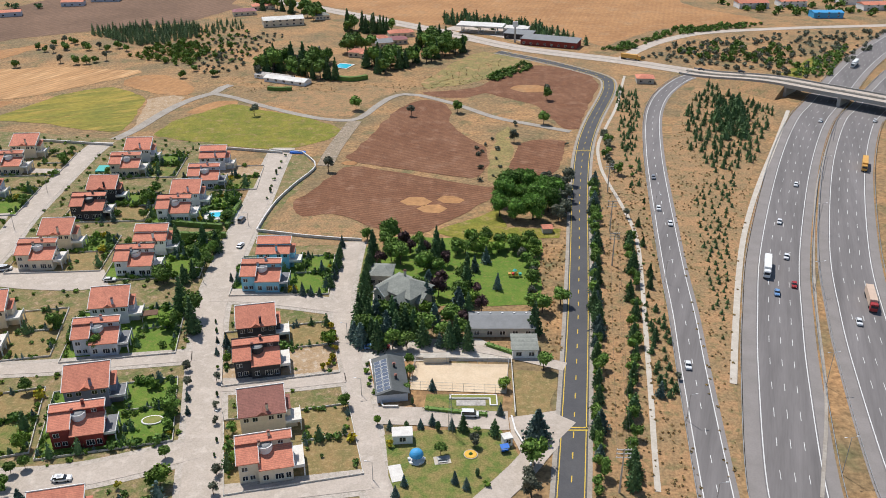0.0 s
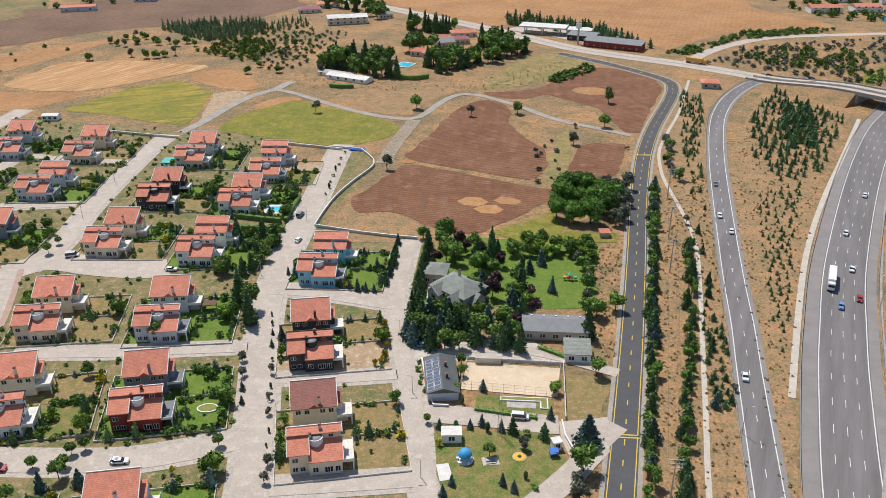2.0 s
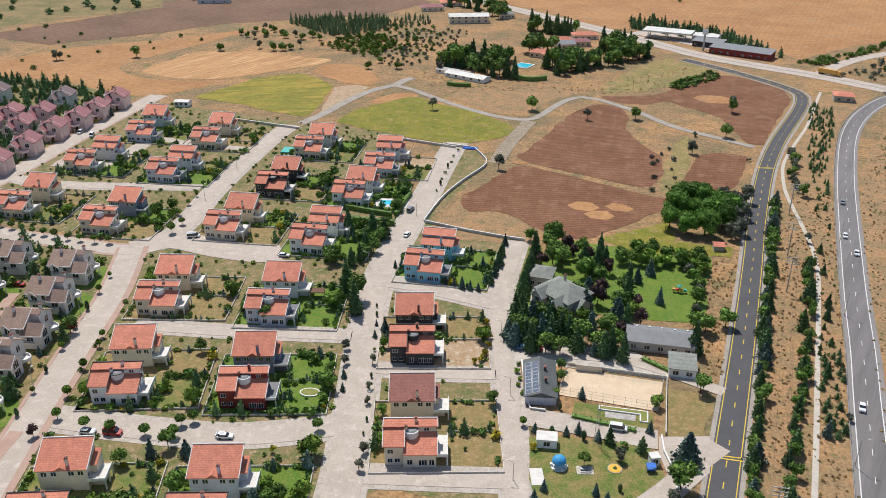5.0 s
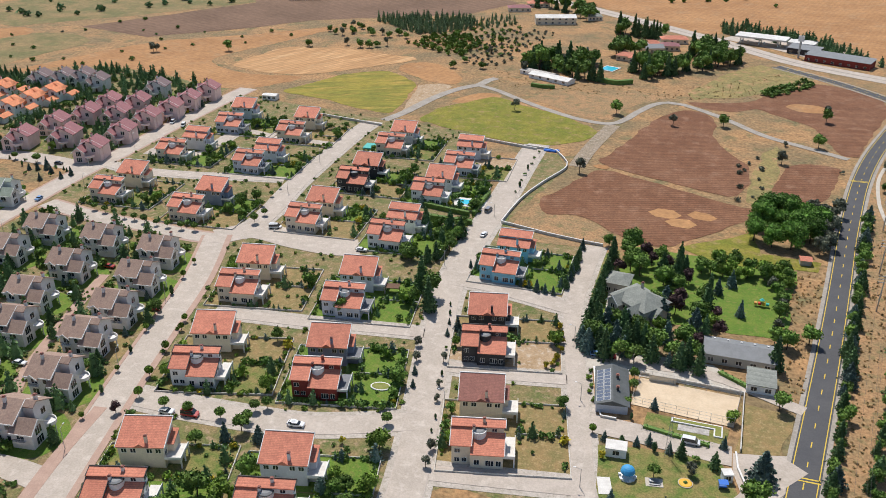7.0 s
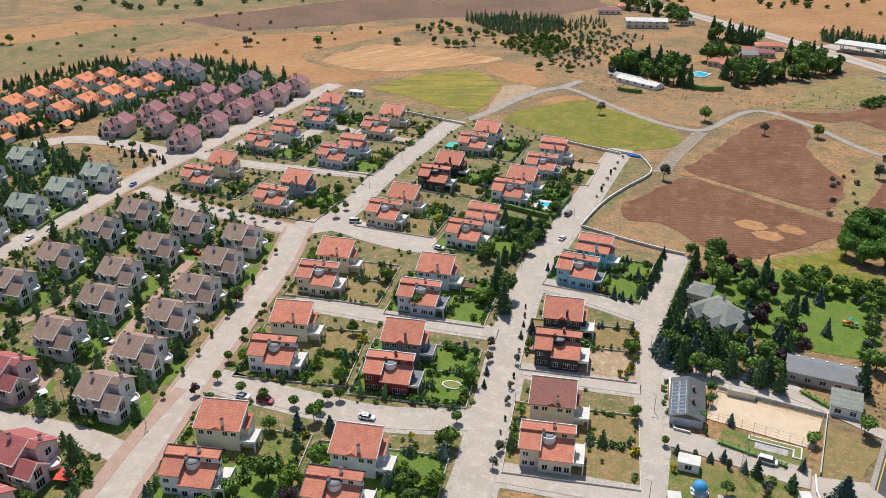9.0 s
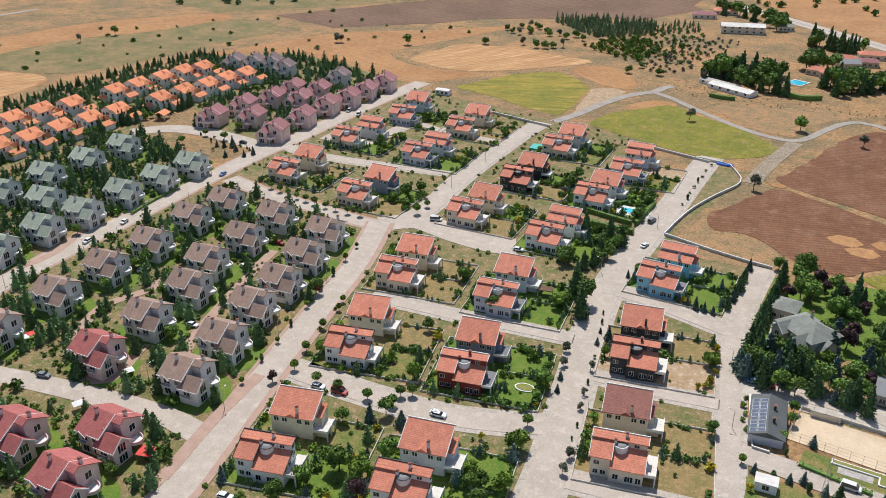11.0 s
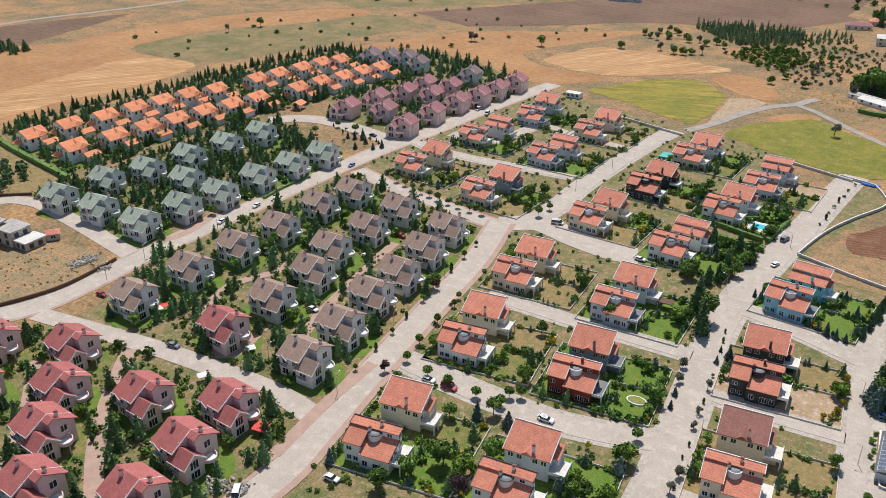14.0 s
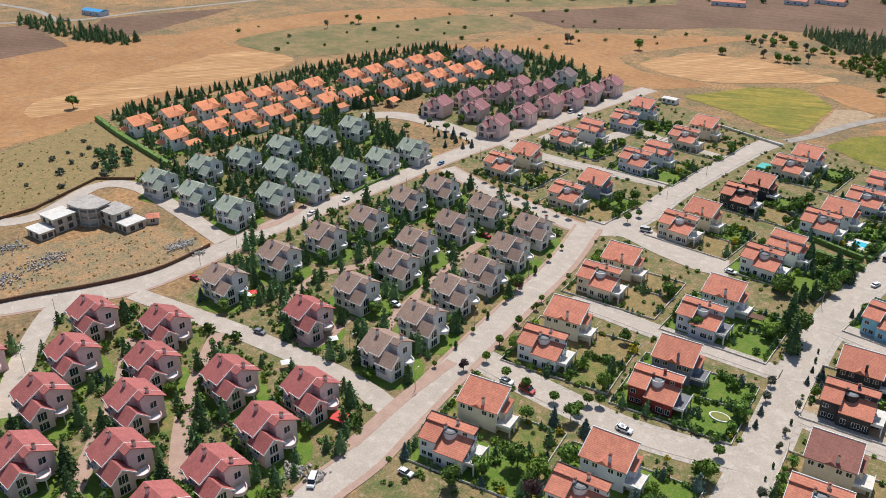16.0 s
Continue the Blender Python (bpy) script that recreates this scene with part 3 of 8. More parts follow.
# motorway: two carriageways of four lanes
WEST = [(87.6, 139.1), (88.9, 160.4), (103.2, 210.4), (115.4, 248.0), (134.0, 299.4), (171.8, 386.5), (206.8, 456.7), (234.5, 500.4), (298.6, 597.2), (375.7, 693.1), (485.7, 809.7)]
EAST = [(118.9, 139.1), (120.8, 160.4), (133.1, 210.4), (143.9, 248.0), (161.4, 299.4), (198.6, 386.5), (234.6, 456.7), (257.5, 488.8), (313.7, 566.4), (398.5, 658.9), (506.7, 757.1)]
for nm, line in (("motorway", WEST), ("motorway", EAST)):
    bm = strip(B(), smooth(line, 5), 12.0, -11.0, 0.10, 0.15)
    mw = tagged(part(nm, bm, "shoulder"), "pale worn hard shoulder of a four-lane motorway", "road", kind="structure")
    bm = strip(B(), smooth(line, 5), 7.7, -7.7, 0.14)
    part("carriageway", bm, "asphalt", mw, "worn grey four-lane asphalt carriageway")
    for off in (-7.2, 7.2):
        mark(mw, line, off, 0.3, "white_line", 0.18, name="edge_line")
    for off in (-3.6, 0, 3.6):
        mark(mw, line, off, 0.17, "white_line", 0.18, (4.5, 9), name="lane_line")

RAMP = [(66.3, 139.1), (68.9, 160.4), (77.7, 217.6), (82.7, 248.0), (87.3, 280.8), (93.6, 321.2), (101.8, 371.8), (108.6, 410.5), (118.2, 456.7), (127.1, 488.8), (139.2, 518.7), (157.5, 549.2), (175.3, 566.4)]
slip = road("slip_road", RAMP, 10.5, "shoulder", 0.12, "grey two-lane slip road with gravel edges")
part("carriageway", strip(B(), smooth(RAMP, 5), 3.9, -3.9, 0.16), "asphalt", slip)
for off in (-3.7, 3.7):
    mark(slip, RAMP, off, 0.3, "white_line", 0.20, name="edge_line")
mark(slip, RAMP, 0, 0.2, "white_line", 0.20, (3.5, 8), name="lane_line")

LOCAL = [(28.0, 139.1), (31.9, 160.4), (39.0, 203.0), (46.3, 248.0), (54.2, 299.9), (61.8, 351.3), (72.2, 410.5), (83.8, 456.7), (101.0, 510.0), (107.6, 535.6), (108.0, 554.8), (95.7, 573.8), (71.2, 600.4), (40.4, 627.5)]
road("road_verge", LOCAL, 10.6, "gravel", 0.15, "pale gravel edge of the local road")
loc = road("local_road", LOCAL, 8.0, "darkasphalt", 0.16, "dark new asphalt road with yellow lines")
for off in (-3.4, 3.4):
    mark(loc, LOCAL, off, 0.25, "yellow_line", 0.19, name="edge_line")
mark(loc, LOCAL, 0, 0.28, "yellow_line", 0.19, (3.2, 5.8), name="lane_line")
for c in [(36.3, 187.4), (72.0, 413.1)]:
    bm = box(B(), c[0] - 4, c[0] + 4, c[1] - 0.8, c[1] - 0.35, 0.185, 0.195)
    part("stop_line", box(bm, c[0] - 4, c[0] + 4, c[1] + 0.35, c[1] + 0.8, 0.185, 0.195), "yellow_line", loc)

TOP = [(-166.5, 838.5), (-117.3, 798.6), (-72.0, 759.5), (-1.9, 697.3), (50.1, 645.6), (90.0, 620.6), (127.9, 600.4), (172.2, 569.3)]
road("main_road", TOP, 16, "gravel", 0.12, "pale dual carriageway through fields")
for off in (-4.5, 4.5):
    tp = road("main_road", [(Vector(p) + side(TOP, i) * off)[:] for i, p in enumerate(TOP)], 7.2, "paving", 0.16, "pale worn carriageway of the main road")
    mark(tp, [(Vector(p) + side(TOP, i) * off)[:] for i, p in enumerate(TOP)], 0, 0.2, "white_line", 0.2, (4, 6))
LOOP = [(128.5, 603.7), (147.2, 634.7), (173.4, 664.7), (214.5, 693.1), (290.0, 710.4), (374.3, 721.5), (443.6, 733.0)]
road("slip_road", LOOP, 9, "paving", 0.14, "pale concrete slip road curving through scrub")

# overpass: the road climbs an embankment and crosses the motorway on a deck
DECK_Z = 7.0
O0, O1, O2 = (Vector((*p, 0)) for p in [(167.2, 572.3), (217.8, 518.3), (275.8, 466.0)])
ODIR = (O2 - O1).normalized()
o_line = smooth([O0[:2], (O0.lerp(O1, 0.5))[:2], O1[:2], (O1.lerp(O2, 0.5))[:2], O2[:2], (O2 + ODIR * 60)[:2]], 4)


def deck_z(i):
    d = (Vector((*o_line[i][:2], 0)) - O0).dot((O1 - O0).normalized()) / (O1 - O0).length
    t = min(1, max(0, d))
    return 0.2 + (DECK_Z - 0.2) * t * t * (3 - 2 * t)


bridge = thing("overpass", "pale concrete road bridge over the motorway", "bridge", kind="structure")
part("deck", strip(B(), o_line, 9.5, -9.5, deck_z, 1.3), "bridge", bridge)
for off in (5, -5):
    part("carriageway", strip(B(), o_line, off + 3.6, off - 3.6, lambda i: deck_z(i) + 0.05), "paving", bridge)
for off in (9.3, 0.6, -0.6, -9.3):
    part("parapet", strip(B(), o_line, off + 0.15, off - 0.15, lambda i: deck_z(i) + 0.95, 1.0), "bridge" if abs(off) > 1 else "concrete", bridge)
# embankment below the ramp
bm = B()
rows = []
for i, p in enumerate(o_line):
    d = (Vector((*p[:2], 0)) - O0).dot((O1 - O0).normalized())
    if d > (O1 - O0).length + 2:
        break
    s, z = side(o_line, i), deck_z(i) - 0.4
    q = Vector(p[:2])
    w = 9.6
    rows.append([bm.verts.new((*(q + s * o), h)) for o, h in ((w + z * 1.7 + 0.5, -0.1), (w, z), (-w, z), (-w - z * 1.7 - 0.5, -0.1))])
for a, b in zip(rows, rows[1:]):
    for k in range(3):
        bm.faces.new((a[k], a[k + 1], b[k + 1], b[k]))
bm.faces.new(rows[-1])
bmesh.ops.recalc_face_normals(bm, faces=bm.faces[:])
tagged(part("embankment", bm, "verge"), "dry grassy embankment of the bridge ramp", "ground", kind="structure")
acr = Vector((-ODIR.y, ODIR.x, 0))
turn = math.degrees(math.atan2(ODIR.y, ODIR.x))
for p in [O1 + ODIR * 1.5 * k for k in (0.0, 22.0, 44.0)]:
    ab = tagged(part("bridge_pier" if (p - O1).length > 5 else "abutment", box(B(), -1.0, 1.0, -9, 9, -0.5, DECK_Z - 1.2, 0.1), "bridge"), "pale concrete bridge support", "bridge support", kind="structure")
    ab.matrix_basis = pose(p[0], p[1], 0, 0, 0, turn)

# gravel tracks and concrete channels
road("gravel_track", [(-176.0, 430.5), (-170.0, 448.0), (-165.0, 473.2), (-160.2, 491.4), (-152.6, 508.4), (-144.5, 518.7), (-141.9, 530.6), (-137.9, 537.4)], 6.0, "gravel", 0.17, "pale gravel track between meadows")
road("gravel_track", [(-144.2, 517.5), (-129.7, 509.1), (-108.6, 491.8), (-89.1, 477.7), (-69.2, 466.4), (-52.6, 463.8), (-45.4, 473.6), (-40.0, 490.4), (-32.6, 508.4), (-24.2, 516.1), (-14.9, 513.9), (8.2, 494.2), (29.7, 469.4), (50.6, 455.7), (70.1, 443.6)], 4.5, "gravel", 0.175, "pale gravel track across the fields")
road("gravel_track", [(-50.2, 461.8), (-53.4, 440.8), (-56.7, 416.1), (-58.5, 391.3)], 8.0, "stony", 0.165, "worn stony earth track")
road("drain_channel", [(122.1, 559.2), (111.4, 518.9), (102.6, 485.7), (91.2, 452.0), (81.5, 420.3), (78.0, 393.1), (77.6, 374.5), (79.1, 344.5), (79.5, 321.1), (78.3, 303.6), (73.7, 274.5), (69.5, 250.3), (64.7, 222.8), (60.7, 199.6), (57.1, 179.7), (54.2, 162.6)], 1.6, "concrete", 0.2, "pale concrete drainage channel in dry grass")
road("drain_channel", [(204.0, 482.1), (173.6, 419.1), (145.4, 361.3), (125.1, 315.6), (111.8, 280.8), (98.0, 240.7), (87.4, 208.7)], 2.2, "concrete", 0.2, "pale concrete drainage channel beside the motorway")
road("drain_channel", [(94.7, 160.4), (113.0, 203.0), (130.8, 255.6), (147.3, 299.4), (174.5, 364.7), (210.6, 437.2)], 1.0, "gravel", 0.2, "pale concrete drain in the median")
road("field_road", [(-907.7, 265.1), (-824.0, 286.3), (-757.2, 289.4), (-746.4, 357.4), (-727.0, 440.2), (-718.9, 500.1)], 6.0, "gravel", 0.13, "pale country road through fields")
road("field_road", [(-794.4, 218.7), (-778.4, 254.4), (-757.2, 289.4)], 6.0, "gravel", 0.13, "pale country road")

# residential streets
STREETS = []


def street(line, width, label):
    STREETS.append((line, width, label))


street([(-133.1, 72.8), (-138.1, 91.3), (-139.9, 107.6), (-144.2, 123.4), (-149.9, 144.4), (-156.4, 168.5), (-163.8, 197.9), (-172.6, 232.8), (-185.4, 267.8)], 9.5, "pale concrete street with kerbs")
street([(-300.3, 55.0), (-289.1, 68.0), (-280.4, 88.2), (-271.4, 107.2), (-272.2, 130.5), (-276.1, 158.1), (-278.8, 191.1), (-281.2, 224.6), (-283.8, 262.6), (-285.7, 304.7), (-284.6, 339.5), (-285.3, 380.3), (-284.7, 424.0), (-283.0, 464.6)], 10.5, "wide pale concrete street")
street([(-265.6, 106.1), (-240.7, 112.8), (-215.4, 119.3), (-193.1, 123.8), (-174.3, 127.1), (-159.1, 127.8), (-144.2, 126.0)], 7.5, "pale concrete cross street")
street([(-369.5, 297.8), (-356.5, 312.6), (-334.3, 318.6), (-301.5, 316.9), (-281.8, 313.6)], 12, "pale concrete entrance road")
street([(-370.6, 83.0), (-358.2, 106.3), (-373.4, 140.7), (-360.5, 153.9), (-330.1, 154.7), (-298.4, 153.1), (-278.7, 151.8)], 8, "pale concrete street round the unfinished building")
street([(-224.1, 46.6), (-249.7, 60.9), (-272.8, 79.1), (-278.9, 89.6)], 8, "pale concrete street")
street([(-275.2, 273.6), (-243.4, 267.8), (-214.9, 266.3), (-191.8, 264.6), (-181.1, 265.9)], 8, "street lined with clipped round trees")
street([(-184.4, 266.5), (-171.8, 276.8), (-151.1, 273.9), (-133.1, 272.9), (-125.2, 275.7)], 14, "wide paved dead-end street")
street([(-177.8, 269.2), (-174.9, 289.8), (-179.2, 328.2), (-180.9, 367.1), (-181.7, 402.9), (-180.8, 426.3)], 8.5, "paved residential street")
street([(-273.5, 345.4), (-246.3, 349.6), (-243.3, 386.8), (-221.0, 385.5), (-184.1, 384.0)], 5.5, "narrow paved cross street")
street([(-187.3, 331.6), (-209.6, 327.3), (-236.2, 322.0), (-263.7, 319.7), (-282.4, 323.2)], 5.5, "narrow paved cross street")
street([(-57.7, 139.1), (-61.0, 160.4), (-66.7, 187.4), (-74.1, 220.7), (-79.8, 248.0), (-82.4, 275.5), (-82.9, 310.2), (-82.8, 344.9), (-83.6, 386.5), (-83.8, 417.4)], 9.5, "main paved residential street")
street([(-12.5, 145.9), (-15.8, 160.4), (-21.4, 187.4), (-27.9, 217.6), (-33.3, 240.7), (-35.7, 259.6), (-35.9, 285.4), (-35.6, 306.0)], 6.0, "paved lane with a kerb")
street([(-151.3, 164.4), (-138.3, 164.5), (-117.3, 165.5), (-98.8, 167.3), (-83.7, 171.8), (-66.2, 179.2)], 8.0, "paved residential street")
street([(-153.2, 213.9), (-136.8, 216.0), (-120.0, 217.6), (-100.0, 220.7), (-77.8, 223.8)], 5.5, "narrow paved street between gardens")
street([(-68.4, 207.2), (-48.3, 208.7), (-28.6, 212.2)], 5.0, "narrow paved street")
street([(-82.5, 261.6), (-69.3, 261.2), (-52.7, 258.0), (-34.7, 253.7)], 7.5, "paved street")
street([(-55.6, 160.4), (-40.5, 162.8), (-18.7, 166.5)], 6.0, "paved street")
street([(-20.0, 193.7), (-3.9, 192.9), (15.3, 191.1), (18.5, 191.1)], 8, "paved street beside the sports court")
street([(9.2, 156.9), (16.8, 165.9), (23.3, 174.5), (27.2, 182.5), (34.6, 192.4)], 7, "paved drive")
street([(-26.3, 229.7), (-11.6, 227.7), (12.0, 227.7), (37.9, 217.6)], 4.5, "paved drive to the villa gate")
SIDE = part("sidewalk", strip(B(), smooth(STREETS[0][0], 4.0), -4.6, -6.8, 0.2, 0.15), "redpave")
tagged(SIDE, "red-paved sidewalk with street trees", "pavement", kind="structure")
SIDE = part("sidewalk", strip(B(), smooth(STREETS[0][0], 4.0), 5.8, 4.6, 0.2, 0.15), "redpave")
tagged(SIDE, "red-paved sidewalk beside the street", "pavement", kind="structure")
for k in (1, 6):
    for o in (1, -1):
        hw = STREETS[k][1] / 2 - 0.1
        SIDE = part("sidewalk", strip(B(), smooth(STREETS[k][0], 4.0), max(o * hw, o * (hw + 1.5)), min(o * hw, o * (hw + 1.5)), 0.1, 0.1), "redpave")
        tagged(SIDE, "narrow red-paved sidewalk", "pavement", kind="structure")
for j, (line, w, lb) in enumerate(STREETS[8:18]):
    for o in (1, -1):
        e = sorted((o * (w / 2 - 0.1), o * (w / 2 + 1.9)))
        tagged(part("sidewalk", strip(B(), smooth(line, 4.0), e[1], e[0], 0.096 + 0.002 * j + 0.001 * (o > 0), 0.1), "sidewalk"), "pale worn sidewalk slabs beside the garden walls", "pavement", kind="structure")
for i, (line, w, lb) in enumerate(STREETS):
    z = 0.12 + 0.004 * i
    st = road("street", line, w, "paving", z, lb, 4.0)
    for sgn in (1, -1):
        part("kerb", strip(B(), smooth(line, 4.0), sgn * (w / 2 + 0.12), sgn * (w / 2 - 0.12) if sgn > 0 else sgn * (w / 2 - 0.12), z + 0.012, 0.1), "kerb", st)
patch("forecourt", [(18.6, 192.4), (32.6, 195.5), (31.5, 180.2), (25.2, 171.2), (21.8, 174.5), (18.9, 184.9)], "paving", 0.22, 0.3, "pale paved forecourt")
for pl in ([(-24.8, 233.7), (12.2, 233.7), (20.9, 225.4), (20.6, 220.7), (-25.5, 220.7)], [(-25.8, 272.0), (-12.8, 259.6), (-4.7, 248.0), (-12.4, 248.0), (-24.6, 255.6)]):
    patch("yard", pl, "concrete", 0.11, 0.3, "pale paved villa yard")
for line, w in (([(-238.2, 91.3), (-216.5, 77.5), (-200.2, 63.8), (-184.5, 50.6), (-172.9, 40.1)], 5), ([(-221.3, 113.3), (-205.4, 97.2), (-188.7, 82.6), (-170.5, 70.8), (-154.6, 61.3)], 5), ([(-198.9, 151.4), (-192.8, 132.5), (-200.8, 129.2)], 4), ([(-220.9, 140.0), (-230.0, 160.4), (-225.1, 178.2), (-227.8, 189.0)], 4),
                ([(-173.8, 138.0), (-188.0, 162.5), (-200.9, 202.8), (-206.7, 224.8)], 4), ([(-281.3, 164.2), (-280.8, 180.7), (-290.4, 205.8), (-292.0, 223.4)], 4), ([(-146.3, 108.9), (-152.1, 134.9), (-155.2, 156.9)], 4)):
    road("garden_path", line, w, "redpave", 0.18, "red-paved path between houses", 4)
# ---- houses ----
def window(parent, x, y, z, w, h, ax="y", out=-1, frame_mat="trim", name="window"):
    """A window on a wall: ax is the wall's normal axis, out its sign."""
    t, dep = 0.09, 0.07
    bm = B()
    if ax == "y":
        box(bm, x - w / 2 - t, x + w / 2 + t, min(y, y + dep * out), max(y, y + dep * out), z - t, z + h + t)
        face = max(bm.faces, key=lambda f: f.calc_center_median().y * out)
    else:
        box(bm, min(x, x + dep * out), max(x, x + dep * out), y - w / 2 - t, y + w / 2 + t, z - t, z + h + t)
        face = max(bm.faces, key=lambda f: f.calc_center_median().x * out)
    bmesh.ops.inset_region(bm, faces=[face], thickness=0.11, depth=-0.03)
    face.material_index = 1
    n_ = 2 if w > 1.9 else (1 if w > 1.15 else 0)
    for j in range(n_):
        c = -w / 2 + w * (j + 1) / (n_ + 1)
        if ax == "y":
            box(bm, x + c - 0.05, x + c + 0.05, min(y, y + dep * out), max(y, y + dep * out), z, z + h)
        else:
            box(bm, min(x, x + dep * out), max(x, x + dep * out), y + c - 0.05, y + c + 0.05, z, z + h)
    win = part(name, bm, frame_mat, parent)
    win.data.materials.append(M["glass"])
    return win


def slope(bm, x0, x1, y0, y1, z0, z1, over=0.4, thick=0.22):
    """A single-pitch roof that rises from y0 to y1."""
    k = (z1 - z0) / (y1 - y0)
    plate(bm, [(x0 - over, y0 - over, z0 - over * k + thick), (x1 + over, y0 - over, z0 - over * k + thick), (x1 + over, y1 + 0.1, z1 + 0.1 * k + thick), (x0 - over, y1 + 0.1, z1 + 0.1 * k + thick)], thick)


def edge_trim(parent, x0, x1, y0, y1, z0, z1, material, over=0.4):
    bm = B()
    k = (z1 - z0) / (y1 - y0)
    for x in (x0 - over - 0.18, x1 + over):
        c = [(x, y0 - over, z0 - over * k + 0.34), (x + 0.18, y0 - over, z0 - over * k + 0.34), (x + 0.18, y1 + 0.2, z1 + 0.38), (x, y1 + 0.2, z1 + 0.38)]
        plate(bm, c, 0.4)
    box(bm, x0 - over - 0.18, x1 + over + 0.18, y1 + 0.1, y1 + 0.35, z1 - 0.2, z1 + 0.5)
    part("roof_edge", bm, material, parent)


def chimney(parent, x, y, z0, z1, material):
    bm = box(B(), x - 0.35, x + 0.35, y - 0.35, y + 0.35, z0, z1)
    ch = part("chimney", bm, material, parent)
    bm = box(B(), x - 0.48, x + 0.48, y - 0.48, y + 0.48, z1, z1 + 0.12)
    box(bm, x - 0.3, x + 0.3, y - 0.3, y + 0.3, z1 + 0.12, z1 + 0.4)
    part("chimney_cap", bm, "roof_brownred", ch)


def villa_front(wall, roof, trim, terrace, label):
    """The front half of a pair: two low single-pitch roofs, a round stair tower and a tall strip behind."""
    h = thing("villa", label, "house", "paired villas")
    part("wall", prism(B(), [(0, 5), (13.5, 5), (13.5, 7.2), (0, 7.2)], 0, (8.8, 8.8, 9.3, 9.3)), wall, h)
    part("wall", prism(B(), [(0, 0), (4.9, 0), (4.9, 5), (0, 5)], 0, (6.3, 6.3, 8.2, 8.2)), wall, h)
    part("wall", prism(B(), [(4.9, -1.2), (13.5, -1.2), (13.5, 5), (4.9, 5)], 0, (4.6, 4.6, 6.8, 6.8)), wall, h)
    for x0, x1, y0, y1, z0, z1 in ((0, 13.5, 5, 7.2, 8.8, 9.3), (0, 4.9, 0, 4.95, 6.3, 8.2), (5.35, 13.5, -1.2, 4.95, 4.6, 6.8)):
        bm = B()
        slope(bm, x0, x1, y0, y1, z0, z1)
        part("roof", bm, roof, h)
    edge_trim(h, 0, 13.5, 5, 7.2, 8.8, 9.3, trim)
    for x, y0, y1, z0, z1 in ((-0.6, -0.4, 5, 6.3, 8.4), (5.2, -0.4, 5, 6.3, 8.4), (13.8, -1.6, 5, 4.6, 7.0)):
        part("roof_edge", plate(B(), [(x, y0, z0 + 0.2), (x + 0.18, y0, z0 + 0.2), (x + 0.18, y1, z1 + 0.2), (x, y1, z1 + 0.2)], 0.4), trim, h)
    tower = part("stair_tower", cyl(B(), 7.0, 4.5, 0, 8.0, 1.9, seg=24), wall if wall in ("white", "darkwall") else "white", h, "round rendered stair tower")
    part("tower_cap", cyl(B(), 7.0, 4.5, 8.0, 8.15, 2.0, 1.95, seg=24), trim, tower)
    part("tower_glass", cyl(B(), 7.0, 4.5, 8.15, 8.4, 1.7, 1.2, seg=24), "roof_sheet", tower)
    chimney(h, 5.6, 4.3, 7, 9.3, wall)
    chimney(h, 8.2, 6.4, 8.9, 10.4, wall)
    bm = box(B(), 13.5, 16.6, -0.6, 8.2, 3.0, 3.25, 0.03)
    ter = part("terrace", bm, terrace, h, "raised side terrace")
    bm = B()
    box(bm, 16.45, 16.6, -0.6, 8.2, 3.25, 4.0)
    box(bm, 13.5, 16.45, -0.6, -0.45, 3.25, 4.0)
    part("terrace_rail", bm, "trim", ter)
    for y in (-0.35, 3.8, 7.9):
        part("column", box(B(), 16.2, 16.55, y - 0.18, y + 0.18, 0, 3.0), "trim", ter)
    part("garage_wall", box(B(), 13.5, 15.6, 3, 8.2, 0, 3.0), wall, h)
    for x, y, z, w, hh in ((1.5, 0, 3.9, 1.4, 1.2), (3.3, 0, 1.0, 1.2, 1.2), (1.4, 0, 1.0, 1.2, 1.2), (6.6, -1.2, 1.2, 1.3, 1.5), (10.0, -1.2, 1.0, 2.0, 1.6), (12.3, -1.2, 1.0, 1.2, 1.6), (11, 5, 7.3, 1.2, 0.9)):
        window(h, x, y, z, w, hh)
    for y, z in ((1.0, 3.6), (3.2, 3.6), (6.2, 7.0), (6.2, 4.0)):
        window(h, 13.5, y, z, 1.3, 1.7 if z < 5 else 1.2, "x", 1)
    return h


